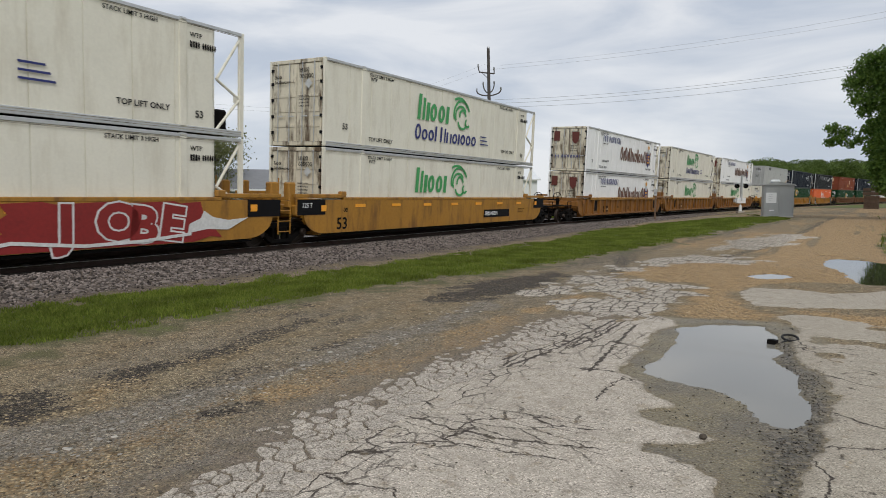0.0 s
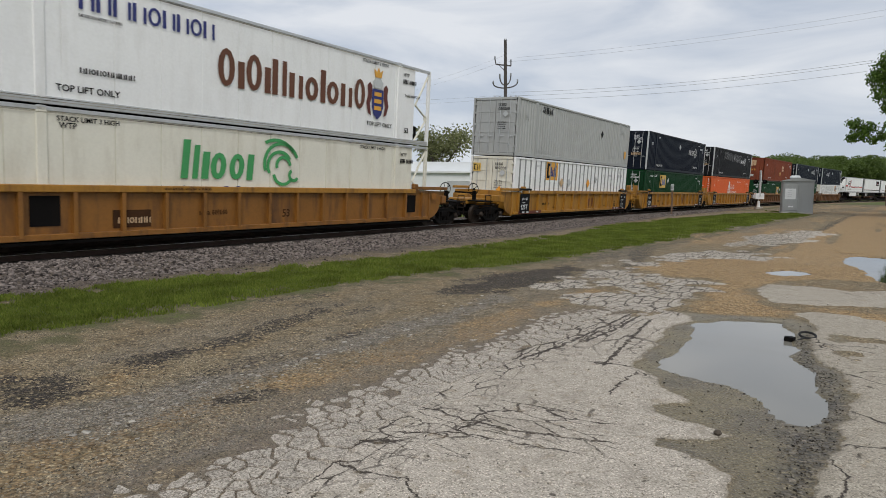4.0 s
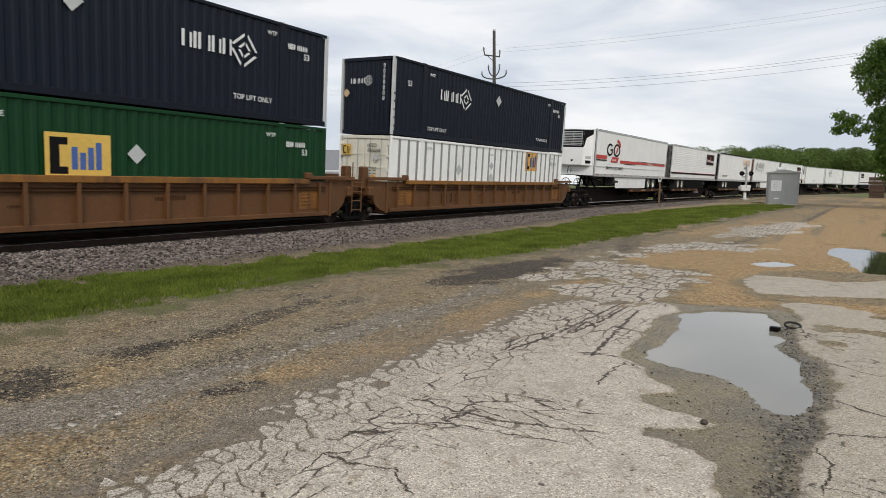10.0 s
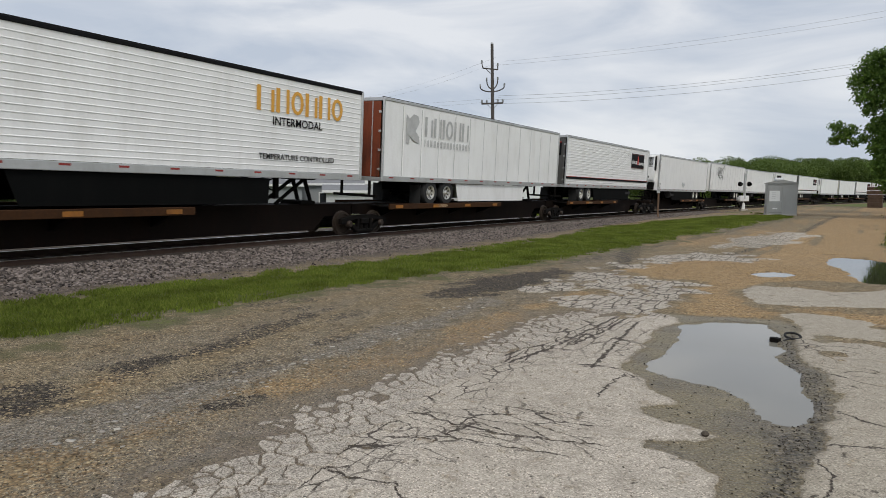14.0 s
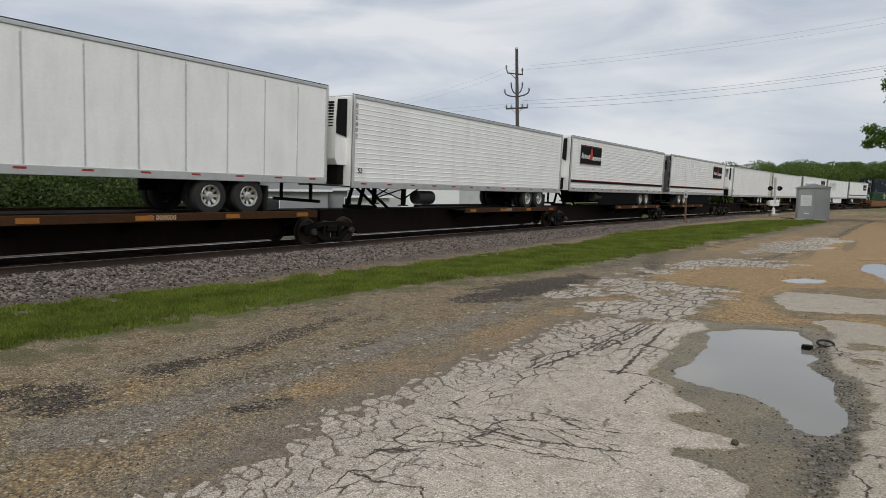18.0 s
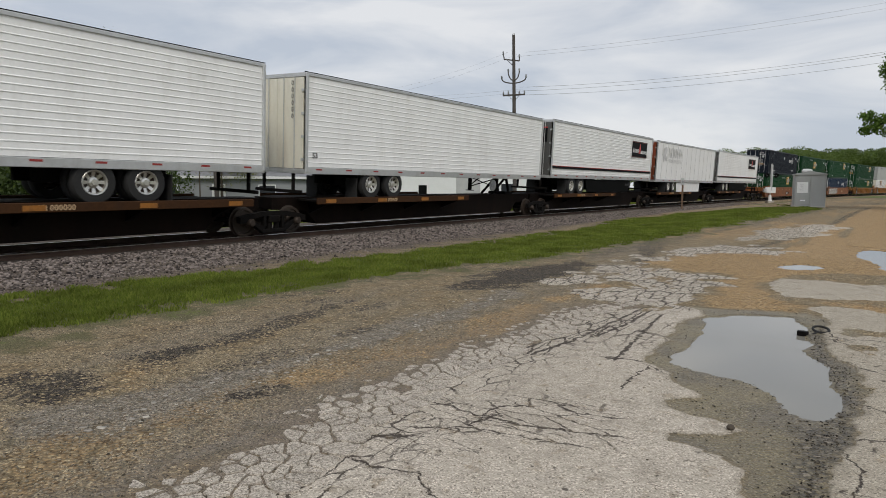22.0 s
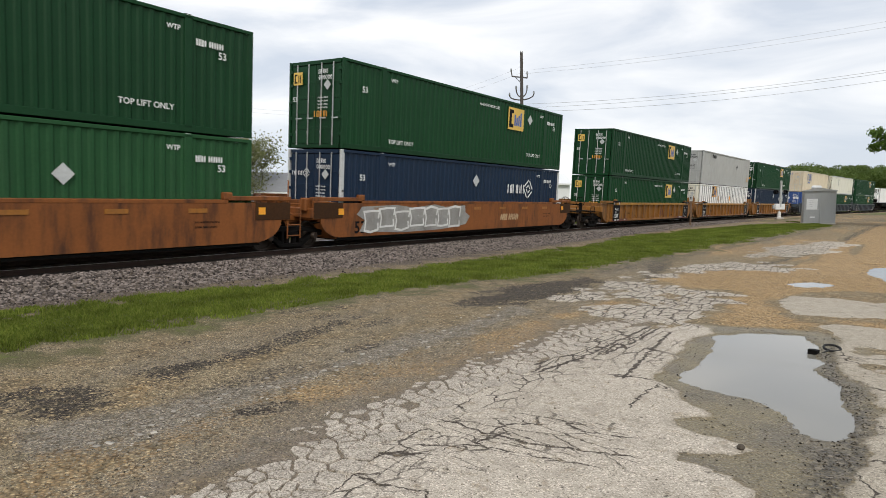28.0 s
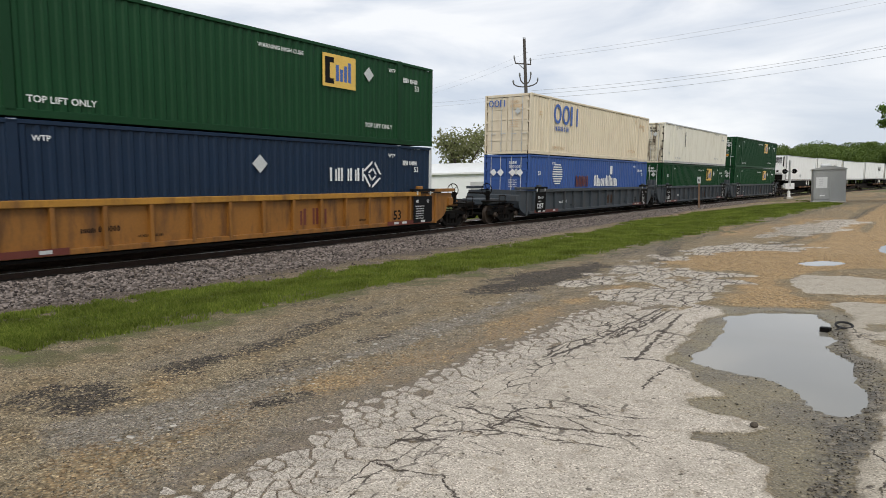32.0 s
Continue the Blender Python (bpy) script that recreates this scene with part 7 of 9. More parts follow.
    thick = math_("ADD", mask("grass"), math_("MULTIPLY", math_("SUBTRACT", noise_of(16, 5), 0.5), 1.3))
    col = blend(span(thick, 0.55, 0.95), col, blend(span(noise_of(5, 4), 0.52, 0.75, 0.0, 0.5), turf, (0.15, 0.14, 0.05)))
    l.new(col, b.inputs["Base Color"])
    wetness = math_("MULTIPLY", mask("wet"), 0.45)
    l.new(math_("SUBTRACT", 0.92, wetness), b.inputs["Roughness"])
    b.inputs["Specular IOR Level"].default_value = 0.35
    bump = n.new("ShaderNodeBump")
    bump.inputs["Strength"].default_value, bump.inputs["Distance"].default_value = 0.7, 0.012
    hgt = math_("SUBTRACT", math_("ADD", math_("MULTIPLY", span(dist1, 0.0, 0.6, 1.0, 0.0), math_("SUBTRACT", 1.0, math_("MULTIPLY", mask("pave"), 0.85))), math_("MULTIPLY", fine, 0.35)), math_("MULTIPLY", math_("MULTIPLY", crack, mask("pave")), 1.6))
    l.new(hgt, bump.inputs["Height"])
    l.new(bump.outputs["Normal"], b.inputs["Normal"])
    return m


GX = steps((-900, -120, 60), (-120, -30, 6), (-30, -15, 0.6), (-15, -7.2, 0.16), (-7.2, 2.4, 0.06), (2.4, 6, 0.2), (6, 40, 3), (40, 900, 60))
GY = steps((-700, -20, 20), (-20, -5, 1.0), (-5, 0.8, 0.25), (0.8, 13.2, 0.06), (13.2, 26, 0.14), (26, 70, 0.6), (70, 220, 4), (220, 1200, 40))


def build_ground():
    X, Y = np.meshgrid(GX, GY)
    x, y = X.ravel(), Y.ravel()
    z, d = zones(x, y)
    h = height(x, y, z, d)
    nx, ny = len(GX), len(GY)
    i = np.arange(nx * ny).reshape(ny, nx)
    quads = np.stack([i[:-1, :-1], i[:-1, 1:], i[1:, 1:], i[1:, :-1]], -1).reshape(-1, 4)
    me = bpy.data.meshes.new("ground")
    me.vertices.add(nx * ny)
    me.vertices.foreach_set("co", np.stack([x, y, h], 1).astype(np.float32).ravel())
    me.loops.add(quads.size)
    me.loops.foreach_set("vertex_index", quads.astype(np.int32).ravel())
    me.polygons.add(len(quads))
    me.polygons.foreach_set("loop_start", np.arange(0, quads.size, 4, dtype=np.int32))
    me.polygons.foreach_set("use_smooth", np.ones(len(quads), bool))
    me.update()
    inland = x - along(y, SLAB_LEFT) + 0.10 * (grain(x, y, 0.5, 75) - 0.5)
    strip = smooth(1.4, 1.6, y) * smooth(9.4, 9.0, y) * (x < -1.5)
    loose = smooth(0.60, 0.50, inland) * strip
    z["pave"] = z["pave"] * (1 - 0.95 * loose)
    z["joint"] = np.maximum(0.95 * smooth(-0.12, 0.05, inland) * loose, 0.45 * smooth(-0.75, -0.2, inland + 0.5 * (grain(x, y, 0.45, 76) - 0.5)) * loose)
    z["split"] = np.maximum.reduce([blob(x, y, -2.45, 3.95, 1.0, 0.35, 10, 0.6, 72), 0.8 * blob(x, y, -2.0, 4.6, 0.5, 0.2, 10, 0.6, 74), 0.7 * blob(x, y, -2.7, 3.1, 0.4, 0.25, 10, 0.6, 77)])
    z["crack"] = smooth(1.35, 0.75, inland + 0.5 * (grain(x, y, 0.6, 78) - 0.5)) * smooth(1.5, 2.0, y) * (x < -1.3)
    z["groove"] = np.clip(smooth(6.0, 7.6, y + 0.8 * (inland < 0.9)) * smooth(0.36, 0.52, grain(x, y, 1.2, 71)) + smooth(9, 10, y), 0, 1) * (x < -1.3)
    lines = CRACKS + SEAMS + FISSURES
    z["line"], close = nearest_line(x, y, lines)
    z["lined"] = smooth(0.13, 0.07, close)
    z["deep"] = smooth(0.2, 0.1, nearest_line(x, y, SEAMS)[1])
    for k in ("pave", "wet", "tan", "dark", "grass", "stones", "crack", "cool", "channel", "worn", "split", "joint", "groove", "line", "lined", "deep"):
        me.attributes.new(k, "FLOAT", "POINT").data.foreach_set("value", z[k].astype(np.float32))
    me.materials.append(ground_material())
    return tagged(new("ground", me), "patched gravel road with worn paving, grass verge and ballast", "ground", kind="structure")


GROUND = build_ground()


def ground_at(x, y):
    xs, ys = np.atleast_1d(np.asarray(x, float)), np.atleast_1d(np.asarray(y, float))
    z, d = zones(xs, ys)
    return height(xs, ys, z, d), z, d


def water_material(name, mud):
    m = bpy.data.materials.new(name)
    m.use_nodes = True
    n, l = m.node_tree.nodes, m.node_tree.links
    b = n["Principled BSDF"]
    b.inputs["Base Color"].default_value = (*mud, 1)
    b.inputs["Roughness"].default_value, b.inputs["IOR"].default_value = 0.04, 1.33
    b.inputs["Specular IOR Level"].default_value = 0.9
    t = n.new("ShaderNodeTexNoise")
    t.inputs["Scale"].default_value, t.inputs["Detail"].default_value = 9, 3
    p = n.new("ShaderNodeBump")
    p.inputs["Strength"].default_value, p.inputs["Distance"].default_value = 0.02, 0.01
    l.new(t.outputs["Fac"], p.inputs["Height"])
    l.new(p.outputs["Normal"], b.inputs["Normal"])
    return m


WATER, POOL_WATER = water_material("muddy_rain_water", (0.22, 0.21, 0.18)), water_material("dark_pool_water", (0.045, 0.045, 0.028))
for cx, cy, rx, ry, z0, water in ((-0.9, 7.2, 1.5, 3.0, -0.018, WATER), (-1.08, 15.8, 0.7, 1.0, -0.02, WATER), (1.2, 19.5, 2.4, 5.2, -0.018, POOL_WATER)):
    pts = [(cx + rx * math.cos(2 * math.pi * k / 28), cy + ry * math.sin(2 * math.pi * k / 28)) for k in range(28)]
    tagged(part("puddle", MB().prism(pts, z0 - 0.004, z0, "z"), water), "shallow muddy rain puddle in the broken road", "puddle", kind="structure")


# ---------------------------------------------------------------- scattered stones and grass
def scatter(name, places, shape, faces, sizes, material, label, category, flat=0.7, seed=1, kind="stuff", tip=0.35):
    """Many small pieces in one mesh: a copy of a little solid, turned and sized, at each place."""
    r = np.random.default_rng(seed)
    n, k = len(places), len(shape)
    s = sizes[:, None, None] * np.stack([r.uniform(0.7, 1.3, n), r.uniform(0.7, 1.3, n), np.full(n, 1.0)], 1)[:, None, :]
    base = (shape[None] + r.normal(0, 0.13, (n, k, 3))) * s
    a = r.uniform(0, 2 * math.pi, n)
    ca, sa = np.cos(a)[:, None], np.sin(a)[:, None]
    t = r.normal(0, tip, n)
    ct, st = np.cos(t)[:, None], np.sin(t)[:, None]
    x, y, z = base[..., 0], base[..., 1], base[..., 2] * flat
    x, z = ct * x + st * z, -st * x + ct * z
    V = np.stack([ca * x - sa * y, sa * x + ca * y, z], -1) + places[:, None, :]
    F = (faces[None] + (np.arange(n) * k)[:, None, None]).reshape(-1, faces.shape[1])
    me = bpy.data.meshes.new(name)
    me.vertices.add(n * k)
    me.vertices.foreach_set("co", V.astype(np.float32).ravel())
    me.loops.add(F.size)
    me.loops.foreach_set("vertex_index", F.astype(np.int32).ravel())
    me.polygons.add(len(F))
    me.polygons.foreach_set("loop_start", np.arange(0, F.size, F.shape[1], dtype=np.int32))
    me.update(calc_edges=True)
    me.materials.append(material)
    return tagged(new(name, me), label, category, kind=kind)


def island_material(name, lo, hi, rough=0.85, spec=0.3, translucent=0.0, patch=0.0):
    """A colour picked anew for each loose piece."""
    m = bpy.data.materials.new(name)
    m.use_nodes = True
    n, l = m.node_tree.nodes, m.node_tree.links
    b = n["Principled BSDF"]
    b.inputs["Roughness"].default_value, b.inputs["Specular IOR Level"].default_value = rough, spec
    g = n.new("ShaderNodeNewGeometry")
    r = n.new("ShaderNodeValToRGB")
    r.color_ramp.elements[0].color, r.color_ramp.elements[1].color = (*lo, 1), (*hi, 1)
    l.new(g.outputs["Random Per Island"], r.inputs["Fac"])
    tone = r.outputs["Color"]
    if patch:
        big = n.new("ShaderNodeTexNoise")
        big.inputs["Scale"].default_value, big.inputs["Detail"].default_value = 1.1, 5
        l.new(g.outputs["Position"], big.inputs["Vector"])
        lift = n.new("ShaderNodeMapRange")
        for key, q in zip(("From Min", "From Max", "To Min", "To Max"), (0.35, 0.65, 1 - patch, 1 + patch)):
            lift.inputs[key].default_value = q
        l.new(big.outputs["Fac"], lift.inputs["Value"])
        scaled = n.new("ShaderNodeVectorMath")
        scaled.operation = "SCALE"
        l.new(tone, scaled.inputs[0])
        l.new(lift.outputs["Result"], scaled.inputs["Scale"])
        tone = scaled.outputs["Vector"]
    l.new(tone, b.inputs["Base Color"])
    if translucent:
        t = n.new("ShaderNodeBsdfTranslucent")
        l.new(tone, t.inputs["Color"])
        x = n.new("ShaderNodeMixShader")
        x.inputs["Fac"].default_value = translucent
        l.new(b.outputs[0], x.inputs[1])
        l.new(t.outputs[0], x.inputs[2])
        l.new(x.outputs[0], n["Material Output"].inputs["Surface"])
    return m


OCTA = np.array([(1, 0, 0), (0, 1, 0), (-1, 0, 0), (0, -1, 0), (0, 0, 1), (0, 0, -1)], float)
OCTA_F = np.array([(0, 1, 4), (1, 2, 4), (2, 3, 4), (3, 0, 4), (1, 0, 5), (2, 1, 5), (3, 2, 5), (0, 3, 5)])
CUBE = np.array([(x, y, z) for x in (-1, 1) for y in (-1, 1) for z in (-1, 1)], float) * 0.72
CUBE_F = np.array([(0, 1, 3, 2), (4, 6, 7, 5), (0, 4, 5, 1), (2, 3, 7, 6), (0, 2, 6, 4), (1, 5, 7, 3)])
rng = np.random.default_rng(11)


def ballast():
    n = 115000
    s = -1 + 81 * rng.random(n) ** 1.6
    d = rng.uniform(-2.6, 5.9, n)
    a = s * CURVE
    x, y = RADIUS - OFFSET - (RADIUS - d) * np.cos(a), (RADIUS - d) * np.sin(a)
    h, z, dd = ground_at(x, y)
    keep = (rng.random(n) < np.clip(z["stones"] + 0.06, 0, 1)) & (z["grass"] < 0.6) & (rng.random(n) < smooth(4.7, 3.9, d) + 0.14) & (np.abs(d) > 1.3 + 0.35 * rng.random(n))
    p = np.stack([x, y, h + 0.01], 1)[keep]
    scatter("ballast", p, CUBE, CUBE_F, rng.uniform(0.014, 0.042, len(p)) * np.where(d[keep] > 4.2, 0.6, 1.0), island_material("crushed_stone", (0.016, 0.0125, 0.011), (0.305, 0.258, 0.232)), "crushed grey and pinkish stone ballast beside the rails", "ballast")


def road_pebbles():
    n = 105000
    y = 1.2 + 16.7 * rng.random(n) ** 1.7
    x = rng.uniform(-8.5, 2.2, n)
    h, z, d = ground_at(x, y)
    chance = np.clip(0.34 + 0.6 * z["tan"] + 0.5 * z["dark"] - 0.2 * z["wet"] + 0.8 * z["channel"], 0, 1) * (1 - 0.93 * z["pave"]) * (1 - z["water"]) * (1 - z["grass"])
    keep = rng.random(n) < chance
    p, tan = np.stack([x, y, h + 0.003], 1)[keep], z["tan"][keep]
    size = rng.uniform(0.003, 0.0075, len(p)) * (1 + 0.8 * (rng.random(len(p)) > 0.86))
    t, k = tan > 0.4, np.maximum(z["dark"], np.maximum(z["channel"], 0.6 * z["wet"]))[keep] > 0.45
    t = t & ~k
    scatter("tan_gravel", p[t], OCTA, OCTA_F, size[t], island_material("tan_pebbles", (0.12, 0.075, 0.03), (0.58, 0.42, 0.22)), "loose tan gravel strewn over the road", "gravel", seed=2)
    scatter("dark_gravel", p[k], OCTA, OCTA_F, size[k] * 1.15, island_material("dark_pebbles", (0.008, 0.007, 0.006), (0.13, 0.112, 0.088)), "damp dark gravel in patches on the road", "gravel", seed=4)
    t = ~(t | k)
    scatter("grey_gravel", p[t], OCTA, OCTA_F, size[t], island_material("grey_pebbles", (0.04, 0.033, 0.024), (0.36, 0.31, 0.23)), "loose brownish grey gravel strewn over the road", "gravel", seed=3)
    # pale flakes of paving pressed into the gravel
    n = 110
    y = 2.1 + 7 * rng.random(n) ** 1.3
    x = -4.35 - 0.05 * y + rng.normal(0, 0.2, n)
    h, z, d = ground_at(x, y)
    scatter("paving_flakes", np.stack([x, y, h + 0.002], 1), CUBE, CUBE_F, rng.uniform(0.010, 0.03, n), island_material("paving_flakes", (0.28, 0.255, 0.22), (0.52, 0.48, 0.42)), "pale flakes of broken paving pressed into the gravel", "stone flakes", flat=0.15, seed=9, tip=0.04)


def blades(name, n, where, lo, hi, label, seed):
    r = np.random.default_rng(seed)
    x, y = where(r, n)
    h, z, d = ground_at(x, y)
    keep = r.random(len(x)) < smooth(0.05, 0.95, z["grass"] + 0.5 * (grain(x, y, 0.18, 83) - 0.5))
    x, y, h = x[keep], y[keep], h[keep]
    n = len(x)
    size = r.uniform(lo, hi, n) * (0.35 + 1.3 * grain(x, y, 0.6, 81))
    w = r.uniform(0.004, 0.009, n) + 0.0005 * y
    a, b = r.uniform(0, 2 * math.pi, n), r.uniform(0, 2 * math.pi, n)
    lean = size * r.uniform(0.1, 0.7, n)
    ux, uy = np.cos(a) * w, np.sin(a) * w
    P = np.stack([np.stack([x - ux, y - uy, h - 0.01], 1), np.stack([x + ux, y + uy, h - 0.01], 1),
                  np.stack([x + 0.5 * ux + 0.4 * lean * np.cos(b), y + 0.5 * uy + 0.4 * lean * np.sin(b), h + 0.65 * size], 1), np.stack([x + lean * np.cos(b), y + lean * np.sin(b), h + size], 1)], 1)
    F = np.array([(0, 1, 2), (0, 2, 3)])[None] + (np.arange(n) * 4)[:, None, None]
    me = bpy.data.meshes.new(name)
    me.vertices.add(n * 4)
    me.vertices.foreach_set("co", P.astype(np.float32).ravel())
    me.loops.add(n * 6)
    me.loops.foreach_set("vertex_index", F.astype(np.int32).ravel())
    me.polygons.add(n * 2)
    me.polygons.foreach_set("loop_start", np.arange(0, n * 6, 3, dtype=np.int32))
    me.update(calc_edges=True)
    me.materials.append(GRASS)
    return tagged(new(name, me), label, "grass", kind="stuff")


GRASS = island_material("grass_blades", (0.085, 0.125, 0.014), (0.19, 0.225, 0.044), 0.75, 0.15, 0.3, 0.28)


def verge(r, n):
    y = 3 + 52 * r.random(n) ** 1.5
    f = r.uniform(-0.15, 1.15, n)
    return along(y, GRASS_OUT) * (1 - f) + along(y, GRASS_IN) * f, y


def right_verge(r, n):
    y = r.uniform(17, 60, n)
    return r.uniform(1.0, 7, n), y


def behind(r, n):
    s, d = 8 + 90 * r.random(n), -7 - 9 * r.random(n) ** 1.5
    a = s * CURVE
    return RADIUS - OFFSET - (RADIUS - d) * np.cos(a), (RADIUS - d) * np.sin(a)


ballast()
road_pebbles()
blades("grass", 210000, verge, 0.015, 0.07, "short green grass strip between road and ballast", 5)
blades("grass", 15000, right_verge, 0.06, 0.22, "green grass at the edge of the road", 6)
blades("grass", 14000, behind, 0.1, 0.4, "rough grass and weeds beyond the track", 7)


# ---------------------------------------------------------------- broken paving
def cell(p, others, r, gap):
    """The patch of plane nearer to p than to the others less half a joint, as an outline round p."""
    poly = [(-0.11, -0.13), (0.0, -0.19), (0.10, -0.14), (0.14, 0.0), (0.10, 0.15), (0.0, 0.2), (-0.10, 0.13), (-0.14, 0.0)]
    poly = [(a * f, b * f) for (a, b), f in zip(poly, (r.uniform(0.7, 1.25) for _ in poly))]
    for q in others:
        dx, dy = q[0] - p[0], q[1] - p[1]
        ln = math.hypot(dx, dy)
        ux, uy, h = dx / ln, dy / ln, ln / 2 - gap * (0.2 + 2.2 * r.random() ** 2)
        out = []
        for (ax, ay), (bx, by) in zip(poly, poly[1:] + poly[:1]):
            fa, fb = ax * ux + ay * uy - h, bx * ux + by * uy - h
            if fa <= 0:
                out.append((ax, ay))
            if fa * fb < 0:
                t = fa / (fa - fb)
                out.append((ax + t * (bx - ax), ay + t * (by - ay)))
        poly = out
        if len(poly) < 3:
            return []
    return poly


def broken_paving():
    """Loose plates of worn paving along the frayed edge of the slab, with open joints between."""
    r = random.Random(17)
    pts, y = [], 1.6
    while y < 9.2:
        for i in range(9):
            x = float(along(y, SLAB_LEFT)) - 0.26 + i * 0.096
            pts.append((x + r.uniform(-0.06, 0.06) + 0.05 * math.sin(4 * y), y + r.uniform(-0.10, 0.10) + 0.05 * i))
        y += 0.14 + 0.006 * y
    m = bpy.data.materials.new("broken_paving")
    m.use_nodes = True
    n, l = m.node_tree.nodes, m.node_tree.links
    b = n["Principled BSDF"]
    b.inputs["Roughness"].default_value, b.inputs["Specular IOR Level"].default_value = 0.9, 0.35
    pos = n.new("ShaderNodeNewGeometry").outputs["Position"]
    v = n.new("ShaderNodeTexVoronoi")
    v.inputs["Scale"].default_value = 110
    l.new(pos, v.inputs["Vector"])
    sep = n.new("ShaderNodeSeparateColor")
    l.new(v.outputs["Color"], sep.inputs["Color"])
    ramp = n.new("ShaderNodeValToRGB")
    ramp.color_ramp.elements[0].color, ramp.color_ramp.elements[1].color = (0.18, 0.155, 0.126, 1), (0.60, 0.54, 0.46, 1)
    l.new(sep.outputs["Red"], ramp.inputs["Fac"])
    t = n.new("ShaderNodeTexNoise")
    t.inputs["Scale"].default_value, t.inputs["Detail"].default_value = 4, 5
    l.new(pos, t.inputs["Vector"])
    mr = n.new("ShaderNodeMapRange")
    mr.inputs["From Min"].default_value, mr.inputs["From Max"].default_value, mr.inputs["To Min"].default_value, mr.inputs["To Max"].default_value = 0.3, 0.7, 0.82, 1.12
    l.new(t.outputs["Fac"], mr.inputs["Value"])
    sc = n.new("ShaderNodeVectorMath")
    sc.operation = "SCALE"
    l.new(ramp.outputs["Color"], sc.inputs[0])
    l.new(mr.outputs["Result"], sc.inputs["Scale"])
    crumbs = n.new("ShaderNodeTexNoise")
    crumbs.inputs["Scale"].default_value, crumbs.inputs["Detail"].default_value, crumbs.inputs["Roughness"].default_value = 13, 6, 0.7
    l.new(pos, crumbs.inputs["Vector"])
    cover = n.new("ShaderNodeMapRange")
    cover.inputs["From Min"].default_value, cover.inputs["From Max"].default_value, cover.inputs["To Max"].default_value = 0.56, 0.66, 0.4
    l.new(crumbs.outputs["Fac"], cover.inputs["Value"])
    soiled = n.new("ShaderNodeMix")
    soiled.data_type = "RGBA"
    soiled.inputs["B"].default_value = (0.135, 0.112, 0.092, 1)
    l.new(cover.outputs["Result"], soiled.inputs["Factor"])
    l.new(sc.outputs["Vector"], soiled.inputs["A"])
    l.new(soiled.outputs["Result"], b.inputs["Base Color"])
    bp = n.new("ShaderNodeBump")
    bp.inputs["Strength"].default_value, bp.inputs["Distance"].default_value = 0.5, 0.006
    l.new(v.outputs["Distance"], bp.inputs["Height"])
    l.new(bp.outputs["Normal"], b.inputs["Normal"])
    made, rest = 0, MB()
    hs, zs, _ = ground_at([p[0] for p in pts], [p[1] for p in pts])
    for k, p in enumerate(pts):
        if r.random() < 0.95 * max(0.0, 1 - (p[0] - float(along(p[1], SLAB_LEFT)) + 0.2) / 0.42) + 0.015:
            continue
        near = [q for q in pts if q is not p and abs(q[0] - p[0]) < 0.6 and abs(q[1] - p[1]) < 0.8]
        fray = max(0.0, 1 - (p[0] - float(along(p[1], SLAB_LEFT)) + 0.2) / 0.5)
        poly = cell(p, near, r, 0.003 + 0.001 * p[1] + 0.014 * fray)
        if len(poly) < 3 or zs["wet"][k] > 0.3:
            continue
        ring_ = []
        for (ax, ay), (bx, by) in zip(poly, poly[1:] + poly[:1]):
            ring_.append((ax, ay))
            for f in ((0.2, 0.4, 0.6, 0.8) if math.hypot(bx - ax, by - ay) > 0.12 else (0.35, 0.7) if math.hypot(bx - ax, by - ay) > 0.05 else ()):
                ring_.append((ax + f * (bx - ax) + r.uniform(-0.011, 0.007) * ax / 0.1, ay + f * (by - ay) + r.uniform(-0.011, 0.007) * ay / 0.1))
        shrink = r.uniform(0.96, 1.0)
        shrink *= 1 - 0.28 * fray
        lo = [(a * shrink, c * shrink) for a, c in ring_]
        hi = [(a * (shrink - 0.04), c * (shrink - 0.04)) for a, c in ring_]
        q = len(lo)
        tilt = (r.uniform(-0.02, 0.02), r.uniform(-0.02, 0.02))
        V = [(a, c, -0.02) for a, c in lo] + [(a, c, 0.002 + 0.004 * (1 - fray) + tilt[0] * a + tilt[1] * c) for a, c in lo] + [(a, c, 0.006 + 0.006 * (1 - fray) + tilt[0] * a + tilt[1] * c) for a, c in hi]
        F = [(i, (i + 1) % q, q + (i + 1) % q, q + i) for i in range(q)] + [(q + i, q + (i + 1) % q, 2 * q + (i + 1) % q, 2 * q + i) for i in range(q)] + [tuple(range(2 * q, 3 * q))]
        if made < 298:
            part("paving_piece", MB().add(V, F).mesh("paving_piece", m), None, GROUND, m=pose(p[0], p[1], float(hs[k]) - 0.002))
        else:
            rest.add([(a + p[0], c + p[1], e + float(hs[k]) - 0.002) for a, c, e in V], F)
        made += 1
    tagged(part("paving_pieces", rest, m, GROUND), kind="stuff")


